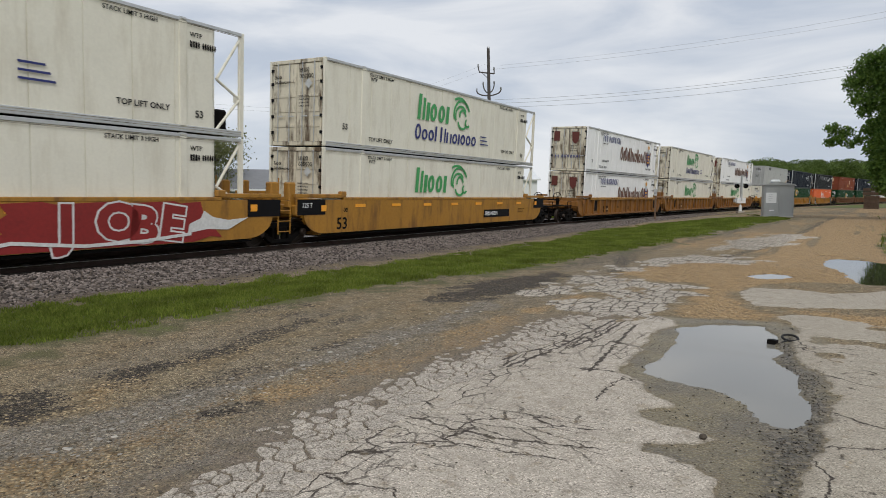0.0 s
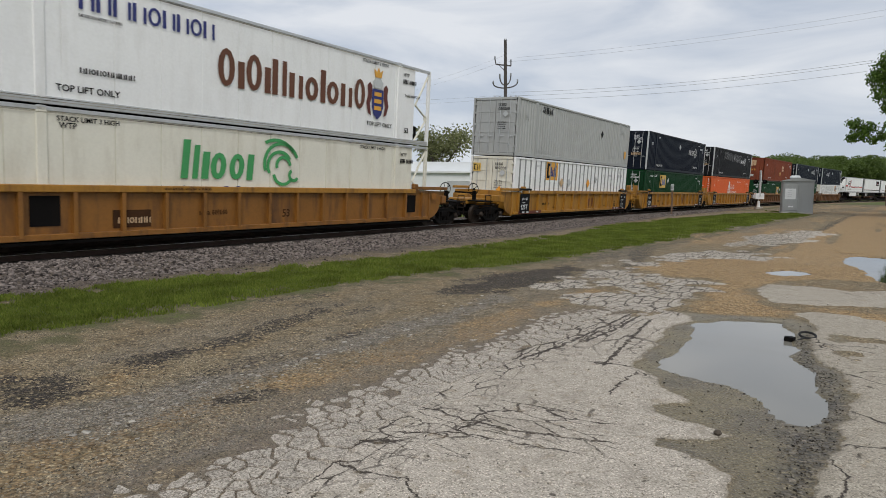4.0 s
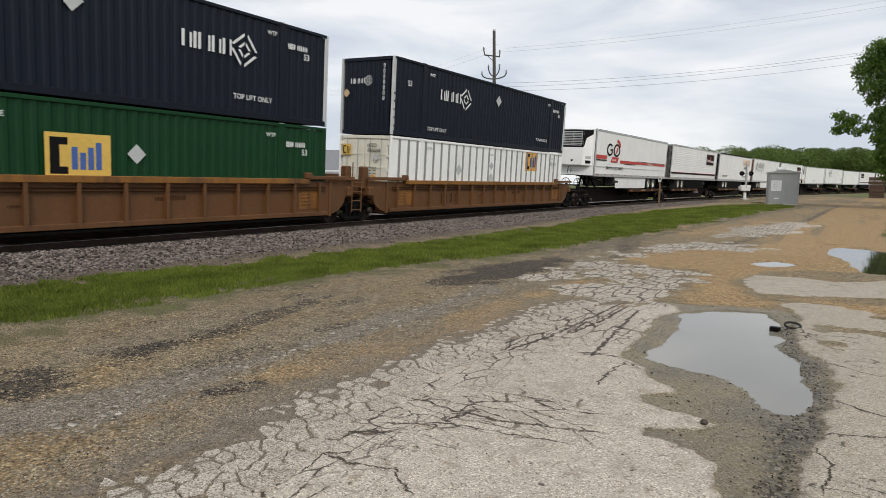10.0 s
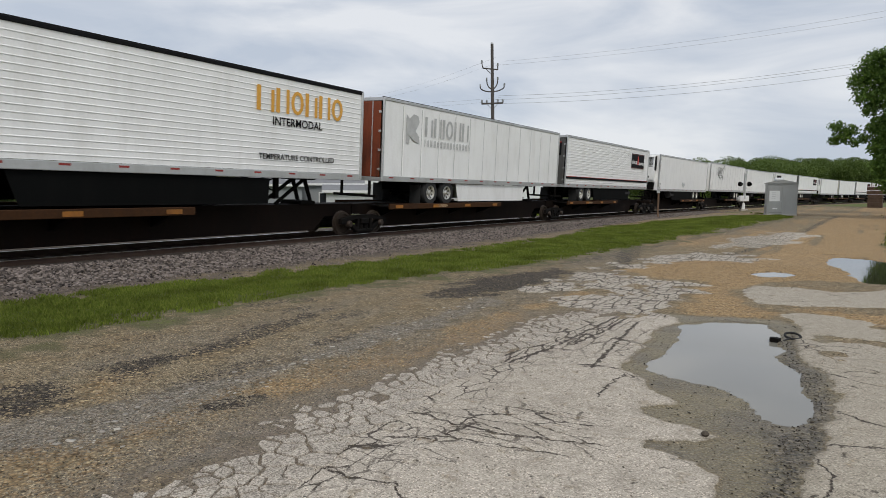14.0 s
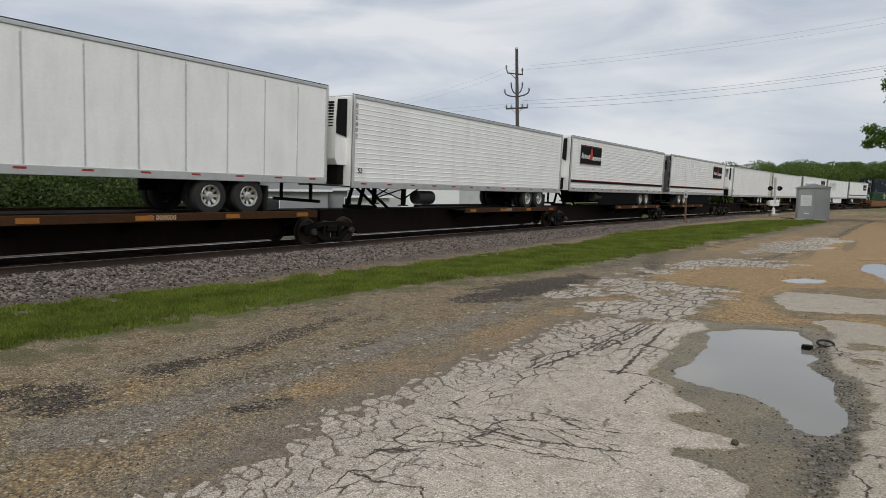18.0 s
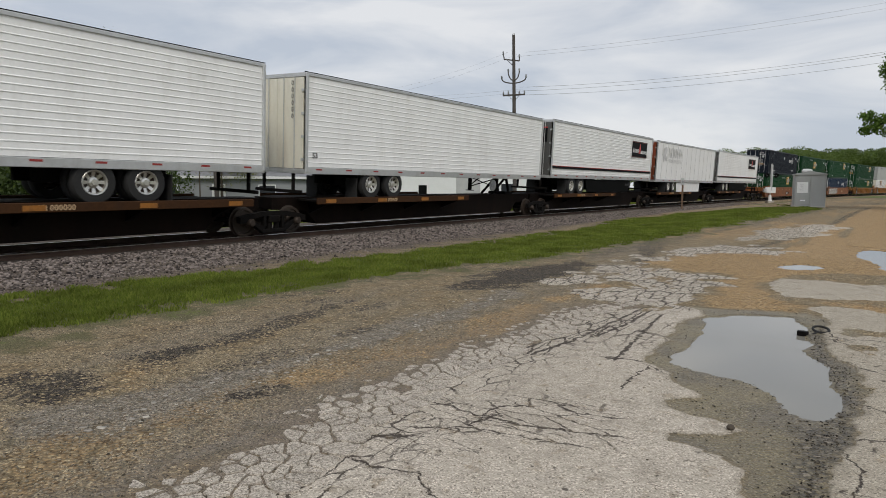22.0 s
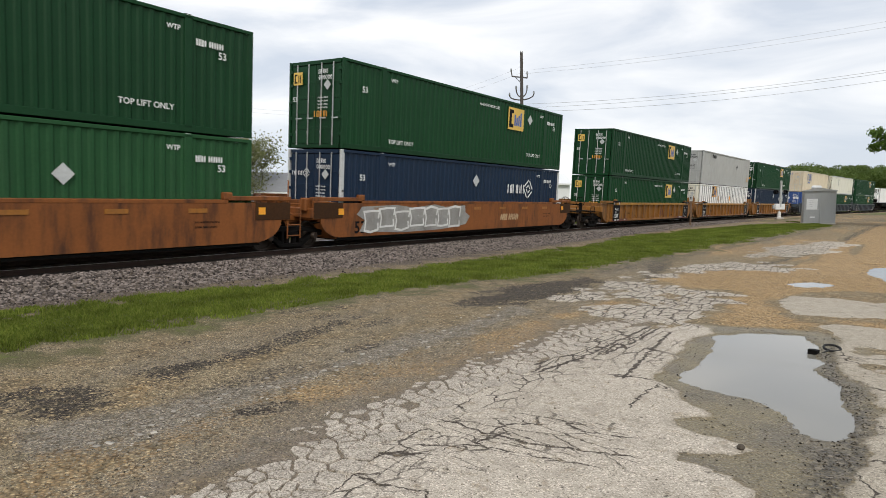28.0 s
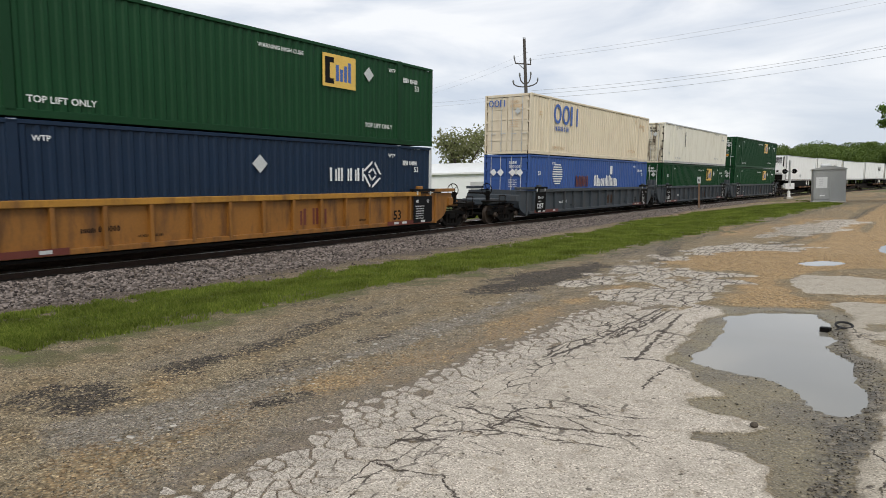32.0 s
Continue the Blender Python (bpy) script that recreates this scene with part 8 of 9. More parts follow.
# ---------------------------------------------------------------- track
def build_track():
    t = tagged(new("track"), "railway track with timber ties on stone ballast", "railway track", kind="structure")
    prof_side = [(-0.07, -0.17), (0.07, -0.17), (0.07, -0.155), (0.012, -0.13), (0.012, -0.045), (0.036, -0.03), (0.036, -0.004), (-0.036, -0.004), (-0.036, -0.03), (-0.012, -0.045), (-0.012, -0.13), (-0.07, -0.155)]
    for s in (-1, 1):
        for name, prof, mt in (("rail", prof_side, "rail"), ("rail_head", [(-0.03, -0.006), (0.03, -0.006), (0.03, 0.0), (-0.03, 0.0)], "railhead")):
            mb, rows = MB(), []
            ss = np.arange(-640, 900, 6.0)
            V, F, k = [], [], len(prof)
            for q in ss:
                m = track_pose(q)
                V += [m @ Vector((0, s * 0.755 + a, b)) for a, b in prof]
            for i in range(len(ss) - 1):
                F += [(i * k + j, i * k + (j + 1) % k, (i + 1) * k + (j + 1) % k, (i + 1) * k + j) for j in range(k)]
            part(name, MB().add(V, F), M[mt], t)
    tie = MB().box(-0.115, 0.115, -1.3, 1.3, -0.36, -0.175, 0.012).mesh("tie", M["tie"])
    plate_me = MB().box(-0.1, 0.1, -0.18, 0.18, -0.176, -0.162).mesh("tie_plate", M["rail"])
    for i in range(170):
        q = -2 + i * 0.52
        o = part("tie", tie, None, t, m=track_pose(q) @ pose(random.uniform(-0.02, 0.02), random.uniform(-0.05, 0.05), 0, 0, 0, random.uniform(-0.8, 0.8)))
        if 5 < q < 18:
            for s in (-1, 1):
                part("tie_plate", plate_me, None, o, m=pose(0, s * 0.755, 0))


build_track()


# ---------------------------------------------------------------- trees
LEAF = np.array([(-0.5, 0, 0), (0, -0.28, 0.06), (0.5, 0, 0), (0, 0.28, 0.06)], float)
LEAF_M = {}


def leaf_material(name, lo, hi):
    if name not in LEAF_M:
        LEAF_M[name] = island_material(name, lo, hi, 0.55, 0.35, 0.35)
    return LEAF_M[name]


def leaf_mesh(name, points, size, material, seed):
    """One small leaf clump at each point, turned at random."""
    r = np.random.default_rng(seed)
    n = len(points)
    q = r.normal(size=(n, 4))
    q /= np.linalg.norm(q, axis=1)[:, None]
    w, x, y, z = q.T
    R = np.stack([np.stack([1 - 2 * (y * y + z * z), 2 * (x * y - z * w), 2 * (x * z + y * w)], 1), np.stack([2 * (x * y + z * w), 1 - 2 * (x * x + z * z), 2 * (y * z - x * w)], 1), np.stack([2 * (x * z - y * w), 2 * (y * z + x * w), 1 - 2 * (x * x + y * y)], 1)], 1)
    s = r.uniform(0.6, 1.4, n) * size
    V = np.einsum("nij,kj->nki", R, LEAF) * s[:, None, None] + points[:, None, :]
    me = bpy.data.meshes.new(name)
    me.vertices.add(n * 4)
    me.vertices.foreach_set("co", V.astype(np.float32).ravel())
    me.loops.add(n * 4)
    me.loops.foreach_set("vertex_index", np.arange(n * 4, dtype=np.int32))
    me.polygons.add(n)
    me.polygons.foreach_set("loop_start", np.arange(0, n * 4, 4, dtype=np.int32))
    me.update(calc_edges=True)
    me.materials.append(material)
    return me


def limbs(mb, p, way, length, radius, depth, r, tips, spread):
    """A limb that bends a little and forks."""
    a = Vector(p)
    for k in range(3):
        b = a + way * length / 3
        mb.cyl(a, b, radius * (1 - 0.12 * k), radius * (1 - 0.12 * (k + 1)), 6 if depth else 8, caps=False)
        way = (way + Vector((r.uniform(-1, 1), r.uniform(-1, 1), r.uniform(-0.3, 0.5))) * 0.14).normalized()
        a = b
        if depth > 0 and k > 0:
            tips.append(a)
    if depth == 0:
        tips.append(a)
        return
    for k in range(3 if depth > 1 else 4):
        turn = Vector((r.uniform(-1, 1), r.uniform(-1, 1), r.uniform(-0.25, 0.7))).normalized()
        limbs(mb, a, (way * (1 - spread) + turn * spread).normalized(), length * r.uniform(0.6, 0.8), radius * 0.58, depth - 1, r, tips, spread)


def tree(x, y, tall, seed, leaves, leaf, lo, hi, label, spread=0.55, z=None, clump=0.7, trunk=0.3, first=0.33, name="tree", wide=None, lobes=()):
    r = random.Random(seed)
    z0 = float(ground_at(x, y)[0][0]) - 0.1 if z is None else z
    t = thing(name, label, "tree", "", pose(x, y, z0))
    mb, tips = MB(), []
    limbs(mb, (0, 0, 0), Vector((r.uniform(-0.08, 0.08), r.uniform(-0.08, 0.08), 1)).normalized(), tall * first, trunk, 3, r, tips, spread)
    top = max(p.z for p in tips)
    k = tall / top
    kx = wide / max(math.hypot(p.x, p.y) for p in tips) if wide else k
    for i, v in enumerate(mb.v):
        mb.v[i] = (v[0] * kx, v[1] * kx, v[2] * k)
    part("trunk", mb, M["bark"], t, smooth=True)
    pts = np.array([(p.x * kx, p.y * kx, p.z * k) for p in tips])
    g = np.random.default_rng(seed)
    weight = g.uniform(0.1, 1, len(pts)) ** 1.5
    idx = g.choice(len(pts), leaves, p=weight / weight.sum())
    P = pts[idx] + g.normal(0, clump, (leaves, 3)) * np.array([1, 1, 0.75])
    P = [P[P[:, 2] > 0.12 * tall]]
    for cx, cy, cz, cr in lobes:
        n = int((1700 if name == "tree" and tall > 10 else 1000) * cr * cr)
        v = g.normal(size=(n, 3))
        v *= (g.random(n) ** 0.45 * cr / np.linalg.norm(v, axis=1))[:, None]
        v += 0.22 * cr * np.round(g.normal(0, 0.55, (n, 3)))
        P.append(v * np.array([1, 1, 0.85]) + np.array([cx, cy, cz]))
    P = np.concatenate(P)
    part("crown", leaf_mesh("crown", P, leaf, leaf_material(name + str(lo), lo, hi), seed), None, t)
    return t


LUSH = (0.085, 0.13, 0.018), (0.215, 0.285, 0.05)
LIVE = (0.045, 0.10, 0.014), (0.155, 0.25, 0.045)
SPRING, DEEP, OLIVE = ((0.11, 0.18, 0.025), (0.23, 0.32, 0.065)), ((0.035, 0.075, 0.012), (0.12, 0.18, 0.035)), ((0.10, 0.115, 0.04), (0.24, 0.25, 0.11))
tree(5.3, 46.5, 10.2, 3, 7000, 0.17, *LIVE, "tall leafy tree at the edge of the road", clump=0.5, trunk=0.42, first=0.24, wide=3.0,
     lobes=((-2.6, 0, 9.8, 0.9), (-3.6, 0, 9.6, 0.75), (-4.05, 0.2, 9.0, 0.7), (-4.45, 0, 8.4, 0.6), (-3.4, 0.2, 8.5, 0.9), (-2.6, 0, 8.6, 1.0), (-4.0, -0.2, 7.5, 0.7), (-3.0, 0, 7.4, 0.9), (-3.7, 0, 6.7, 0.5), (-2.4, 0, 6.3, 0.9),
            (-5.4, 0, 5.75, 0.45), (-5.1, 0.1, 5.15, 0.55), (-5.5, 0, 4.9, 0.36), (-4.6, 0, 5.5, 0.42), (-4.4, 0, 4.75, 0.36), (-3.9, 0, 5.0, 0.36), (-3.5, 0, 5.6, 0.45), (-3.1, 0, 4.4, 0.7), (-2.6, 0, 4.9, 0.9), (-2.8, 0, 3.2, 0.75), (-2.5, 0, 2.3, 0.7),
            (-1.2, 0, 9.2, 1.9), (-3.1, 0, 5.9, 0.6), (-2.9, 0, 5.2, 0.7), (-2.8, 0, 4.2, 0.8), (-2.9, 0, 3.3, 0.7), (-2.7, 0, 2.6, 0.6), (-2.0, 0, 7.2, 1.1), (-2.2, 0, 5.8, 1.1), (-2.1, 0.3, 3.6, 1.2), (-1.8, 0, 2.2, 1.1), (-0.5, 0, 7, 2.2), (-1.0, 0, 4.6, 1.8), (1.4, 0, 8.4, 2.3), (1.5, 0, 5.6, 2.4), (3.2, 0, 6.8, 2.0)))
tree(11.5, 58, 13, 8, 9000, 0.4, *DEEP, "leafy tree behind another at the road's edge", clump=0.8, trunk=0.4)
tree(9.5, 88, 9, 12, 6000, 0.45, *DEEP, "low leafy tree beside the crossing", clump=0.9)
tree(-44.1, 23.5, 12.0, 26, 3600, 0.11, *OLIVE, "slender tree in thin spring leaf", clump=0.45, trunk=0.16, first=0.36, wide=1.5)
tree(-42.5, 26.6, 9.3, 24, 5200, 0.13, *OLIVE, "spreading tree in light spring leaf", clump=0.55, trunk=0.15, first=0.3, wide=2.1)
tree(-41.5, 29.3, 9.8, 21, 1300, 0.10, *OLIVE, "nearly bare slender tree beyond the track", clump=0.4, trunk=0.13, first=0.34, wide=2.0)
tree(-46.5, 27.5, 7.6, 27, 5600, 0.15, *OLIVE, "tree in light spring leaf", clump=0.6, trunk=0.16, wide=2.2)
BUSHY = ((0, 0, 5.4, 1.8), (-1.7, 0, 4.5, 1.6), (1.7, 0.3, 4.7, 1.6), (0.5, -1, 3.3, 1.8), (-1.2, 1, 3.1, 1.7), (1.9, -0.5, 2.5, 1.5), (-2.1, 0, 2.3, 1.5), (0.6, 0.4, 6.3, 1.1))
for x, y, seed, up in ((-36, 15.5, 31, 1.02), (-38.9, 19.6, 32, 0.74), (-33, 11, 33, 0.95), (-39.5, 14.2, 34, 1.1)):
    tree(x, y, 7.2 * up, seed, 6000, 0.15, *LUSH, "round dense tree in fresh green leaf", clump=0.6, first=0.3, trunk=0.18, wide=2.6, lobes=[(a, b, d * up, e) for a, b, d, e in BUSHY])
tree(-40.2, 22.3, 5.8, 35, 5200, 0.16, *SPRING, "round tree in bright spring leaf", clump=0.6, first=0.25, trunk=0.15, wide=2.4)
tree(-47.5, 35.8, 8.0, 41, 6200, 0.17, *OLIVE, "round tree in bright spring leaf", clump=0.6, first=0.28, wide=2.3, trunk=0.16)
tree(-48.5, 40.3, 7.6, 44, 2000, 0.22, *OLIVE, "tree in light spring leaf", clump=0.6, first=0.3, wide=2.0, trunk=0.13)
tree(-51.5, 77.5, 10.5, 51, 5200, 0.4, *OLIVE, "round tree behind a pale building", clump=0.9, first=0.3)


def bushes(name, count, place, lo_hi, size, label, seed, tall):
    """A thicket or wood: rounded crowns of many leaf clumps down to the ground, one mass."""
    r = np.random.default_rng(seed)
    P = []
    for k in range(count):
        x, y, h, w = place(r)
        z = float(ground_at(x, y)[0][0])
        lobes = int(r.integers(5, 9))
        for j in range(lobes):
            a, f = r.uniform(0, 2 * math.pi), r.uniform(0.25, 0.95)
            cx, cy, cz = x + 0.55 * w * math.cos(a), y + 0.55 * w * math.sin(a), z + h * f * 0.86
            n = int(tall * h * w / lobes)
            v = r.normal(size=(n, 3))
            v /= np.linalg.norm(v, axis=1)[:, None]
            v *= (r.random(n) ** 0.25)[:, None] * w * r.uniform(0.4, 0.62)
            P.append(v * np.array([1, 1, 0.8]) + np.array([cx, cy, cz]))
    P = np.concatenate(P)
    return tagged(new(name, leaf_mesh(name, P[P[:, 2] > -0.6], size, leaf_material(name, *lo_hi), seed)), label, "woods", kind="stuff")


def by_track(s, d):
    a = s * CURVE
    return RADIUS - OFFSET - (RADIUS - d) * math.cos(a), (RADIUS - d) * math.sin(a)


def hedge(r):
    return (*by_track(r.uniform(0, 18), -r.uniform(10, 16)), r.uniform(2.4, 3.8), r.uniform(1.5, 2.3))


def woods(r):
    s = r.uniform(160, 400)
    return (*by_track(s, -r.uniform(13, 50)), r.uniform(11.9, 14.6) * (0.2 + 0.0038 * s), r.uniform(4.5, 7))


def far_hill(r):
    return (*by_track(r.uniform(215, 520), -r.uniform(50, 120)), r.uniform(12, 17), r.uniform(6, 9))


def right_bank(r):
    return r.uniform(8.5, 16), r.uniform(62, 100), r.uniform(2.0, 4.5), r.uniform(1.2, 2.4)


bushes("thicket", 60, hedge, ((0.02, 0.04, 0.008), (0.075, 0.112, 0.022)), 0.15, "dense green thicket beyond the track", 61, 340)
bushes("far_woods", 190, woods, ((0.05, 0.09, 0.015), (0.145, 0.205, 0.042)), 0.46, "green woods along the outside of the bend", 62, 58)
bushes("far_woods", 90, far_hill, ((0.06, 0.10, 0.028), (0.14, 0.195, 0.06)), 0.75, "distant wooded rise", 63, 24)
bushes("bank_bushes", 22, right_bank, DEEP, 0.35, "green bushes beside the crossing", 64, 90)


# ---------------------------------------------------------------- poles and wires
def cable(name, a, b, sag, r, parent):
    n, mb = 14, MB()
    a, b = Vector(a), Vector(b)
    p = [a.lerp(b, k / n) - Vector((0, 0, sag * 4 * (k / n) * (1 - k / n))) for k in range(n + 1)]
    for k in range(n):
        mb.cyl(p[k], p[k + 1], r, n=5, caps=False)
    return part(name, mb, M["wire"], parent, smooth=True)


def insulator(parent, p):
    part("insulator", shared("insulator", lambda: MB().lathe((0, 0, 0), (0, 0, 1), [(0, 0.03), (0.05, 0.1), (0.1, 0.05), (0.15, 0.1), (0.2, 0.05), (0.26, 0.08), (0.3, 0.0)], 10).mesh("insulator", M["steel"], True)), None, parent, m=pose(*p))


def utility_pole(x, y, tall, turn, arms, label, fancy=False):
    t = thing("utility_pole", label, "utility pole", "poles beyond the track", pose(x, y, 0, 0, -1.2, turn))
    part("mast", MB().cyl((0, 0, -0.5), (0, 0, tall), 0.2, 0.13, 12), M["pole"], t, smooth=True)
    for k, (z, w) in enumerate(arms):
        arm = part("crossarm", MB().box(-w, w, -0.2, -0.08, z - 0.07, z + 0.07, 0.012).cyl((0.55 * w, -0.14, z), (0.05, -0.14, z - 0.5), 0.02, n=6).cyl((-0.55 * w, -0.14, z), (-0.05, -0.14, z - 0.5), 0.02, n=6), M["pole"], t)
        for q in (-0.95, -0.5, 0.5, 0.95):
            insulator(arm, (q * w, -0.14, z + 0.07))
    if fancy:
        z = tall - 2.2
        arm = part("upper_arm", MB().cyl((-0.85, 0, z + 0.12), (0.5, 0, z - 0.1), 0.06, n=7).cyl((-0.85, 0, z + 0.1), (-0.95, 0, z + 0.6), 0.05, n=7).cyl((0.5, 0, z - 0.12), (0.5, 0, z + 0.25), 0.05, n=7).cyl((-0.6, 0, z + 0.05), (-0.05, 0, z - 0.5), 0.03, n=6), M["pole"], t, smooth=True)
        for x, dz in ((-0.95, 0.55), (0.5, 0.2)):
            insulator(arm, (x, 0, z + dz))
        z = tall - 4.0
        for s in (-1, 1):
            bow = MB()
            for x0, x1 in ((0.0, 1.1), (0.0, 0.5)):
                p = [(s * (x0 + (x1 - x0) * math.sin(0.5 * math.pi * k / 5)), z + (0.45 if x1 > 1 else 0.8) * (1 - math.cos(0.5 * math.pi * k / 5)) - 0.25 * (x1 > 1)) for k in range(6)]
                for (a, b), (d, e) in zip(p, p[1:]):
                    bow.cyl((a, -0.1, b), (d, -0.1, e), 0.055, n=6)
            b = part("bracket_arm", bow, M["pole"], t, smooth=True)
            insulator(b, (s * 1.1, -0.1, z + 0.18))
            insulator(b, (s * 0.5, -0.1, z + 0.75))
        part("pole_cap", MB().cyl((0, 0, tall - 0.02), (0, 0, tall + 0.12), 0.14, 0.12, 12), M["steel"], t, smooth=True)
    return t


utility_pole(-26.7, 51.9, 15.3, 20, ((10.0, 1.0),), "grey weathered timber utility pole with bracket arms", True)
utility_pole(-46.5, 34.5, 12.2, 30, ((11.2, 1.1), (9.4, 1.2), (7.9, 1.0)), "slim timber utility pole with three crossarms", False)
lines = tagged(new("power_lines"), "thin overhead power lines", "cable", kind="structure")
for dz, dx in ((0, 0), (0.32, 0.3), (-0.4, 0.9)):
    cable("wire", (-26.7 + dx, 51.9, 10.35 + dz), (9.0, 60.3 + 2 * dx, 12.75 + 0.8 * dz), 0.75, 0.011, lines)
for dz, dx in ((0, 0), (0.55, 0.9)):
    cable("wire", (-26.7 + dx, 51.9, 13.4 + 0.5 * dz), (9.8, 67.4, 17.7 + dz), 0.6, 0.007, lines)
for dz, dx in ((0, -0.6), (0.3, 0.6)):
    cable("wire", (-26.7 + dx, 51.9, 10.2 + dz), (-46.5, 34.5, 9.6 + dz), 0.7, 0.006, lines)
for dz in (0.0, 0.5):
    cable("wire", (-26.7, 51.9, 13.6 + dz), (-62, 67, 14.0 + dz), 0.9, 0.005, lines)


# ---------------------------------------------------------------- beside the crossing
def ground_z(x, y):
    return float(ground_at(x, y)[0][0])


def signal_cabinet():
    x, y = -3.3, 51.4
    z = ground_z(x, y)
    c = thing("signal_cabinet", "grey metal signal cabinet with a notice on its door", "cabinet", "", pose(x, y, z, 0, 0, 8))
    part("base", MB().box(-1.0, 1.0, -1.1, 1.1, -0.25, 0.06, 0.02), M["concrete"], c)
    part("body", MB().box(-0.95, 0.95, -1.05, 1.05, 0.04, 2.26, 0.03), M["cabinet"], c)
    part("roof", MB().prism([(-1.02, 2.23), (1.02, 2.23), (1.02, 2.29), (0.12, 2.47), (-0.12, 2.47), (-1.02, 2.29)], -1.14, 1.14), M["cabinet"], c)
    part("vent_hood", MB().box(-0.5, 0.12, -1.0, -0.2, 2.38, 2.64, 0.09).cyl((-0.19, -0.6, 2.3), (-0.19, -0.6, 2.45), 0.2, n=12), M["ink_white"], c)
    d = part("door", MB().box(-0.84, 0.02, -1.085, -1.05, 0.2, 2.06, 0.012), M["cabinet"], c)
    part("door_frame", MB().box(-0.9, -0.85, -1.075, -1.04, 0.16, 2.12, 0.008).box(0.03, 0.08, -1.075, -1.04, 0.16, 2.12, 0.008).box(-0.9, 0.08, -1.075, -1.04, 2.07, 2.12, 0.008), M["cabinet"], c)
    part("notice", MB().box(-0.78, -0.12, -1.093, -1.086, 0.98, 1.72), M["ink_white"], d)
    for k in range(4):
        bars("nnonn", 0.07, "ink_grey", d, pose(-0.62, -1.1, 1.55 - 0.13 * k))
    part("latch", MB().box(-0.1, 0.0, -1.11, -1.085, 0.95, 1.05, 0.01), M["steel"], d)
    part("vent", MB().box(-0.55, -0.25, -1.095, -1.086, 0.42, 0.5), M["ink_white"], d)
    part("corner_trim", MB().box(0.9, 0.97, -1.07, -1.0, 0.05, 2.25, 0.01), M["cabinet"], c)


signal_cabinet()


def crossing_signal():
    x, y = by_track(79.0, 3.6)
    z = ground_z(x, y)
    c = thing("crossing_signal", "silver crossing signal mast with dark lamp hoods", "signal", "", pose(x, y, z, 0, 0, 30))
    part("foundation", MB().box(-0.35, 0.35, -0.35, 0.35, -0.2, 0.25, 0.03), M["concrete"], c)
    part("mast", MB().cyl((0, 0, 0.2), (0, 0, 4.3), 0.06, n=12), M["alu"], c, smooth=True)
    part("foot", MB().cyl((0, 0, 0.2), (0, 0, 0.9), 0.2, 0.14, 12), M["ink_white"], c, smooth=True)
    part("lamp_arm", MB().cyl((-0.55, -0.1, 3.05), (0.55, -0.1, 3.05), 0.04, n=8), M["alu"], c, smooth=True)
    for s in (-1, 1):
        l = part("lamp_disc", MB().cyl((s * 0.5, -0.06, 3.05), (s * 0.5, -0.12, 3.05), 0.26, n=20), M["ink_black"], c)
        part("hood", MB().lathe((s * 0.5, -0.12, 3.05), (0, -1, 0), [(0, 0.17), (0.3, 0.17), (0.3, 0.15), (0, 0.15)], 14), M["ink_black"], l)
    for s in (-1, 1):
        part("cross_blade", MB().box(-0.65, 0.65, -0.12, -0.1, -0.11, 0.11), M["ink_white"], c, m=pose(0, 0, 3.85, 0, 0, 66) @ pose(0, 0, 0, 0, s * 45, 0))
    g = part("gate_box", MB().box(-0.5, 0.5, -0.25, 0.25, 1.1, 1.75, 0.05), M["ink_white"], c, "white gate mechanism box")
    part("counterweight", MB().box(-0.75, -0.5, -0.2, 0.2, 1.2, 1.6, 0.04), M["ink_grey"], g)
    part("gate_arm", MB().box(-0.06, 0.06, -0.34, -0.28, 1.4, 4.2, 0.01), M["ink_silver"], g, "raised gate arm")


crossing_signal()


def marker_post():
    x, y = by_track(50.4, 2.9)
    c = thing("marker_post", "thin weathered post with a small plate beside the track", "post", "", pose(x, y, ground_z(x, y)))
    part("post", MB().box(-0.06, 0.06, -0.05, 0.05, -0.3, 2.35, 0.01), M["timber"], c)
    part("plate", MB().box(-0.12, 0.12, -0.065, -0.052, 1.85, 2.35, 0.005), M["ink_silver"], c)
    bars("E", 0.2, "ink_black", c, pose(-0.06, -0.07, 1.98))


marker_post()


def barricade():
    z = ground_z(5.2, 94)
    c = thing("timber_barricade", "barricade of old squared timbers beside the crossing", "barricade", "", pose(4.3, 94, z, 0, 0, -8))
    for k in range(4):
        part("stacked_timber", MB().box(-0.75, 0.75, -0.7 + 0.02 * k, 0.7, -0.25 + 0.46 * k, 0.2 + 0.46 * k, 0.03), M["timber"], c)
    for x in (4.5, 9.0):
        part("post", MB().box(x - 0.3, x + 0.3, -0.3, 0.3, -0.4, 1.7, 0.03), M["timber"], c)
    for k, h in enumerate((1.62, 2.1)):
        part("rail", MB().box(-0.9, 11.0, -0.5 + 0.2 * k, -0.1 + 0.2 * k, h, h + 0.42, 0.03), M["timber"], c)


barricade()


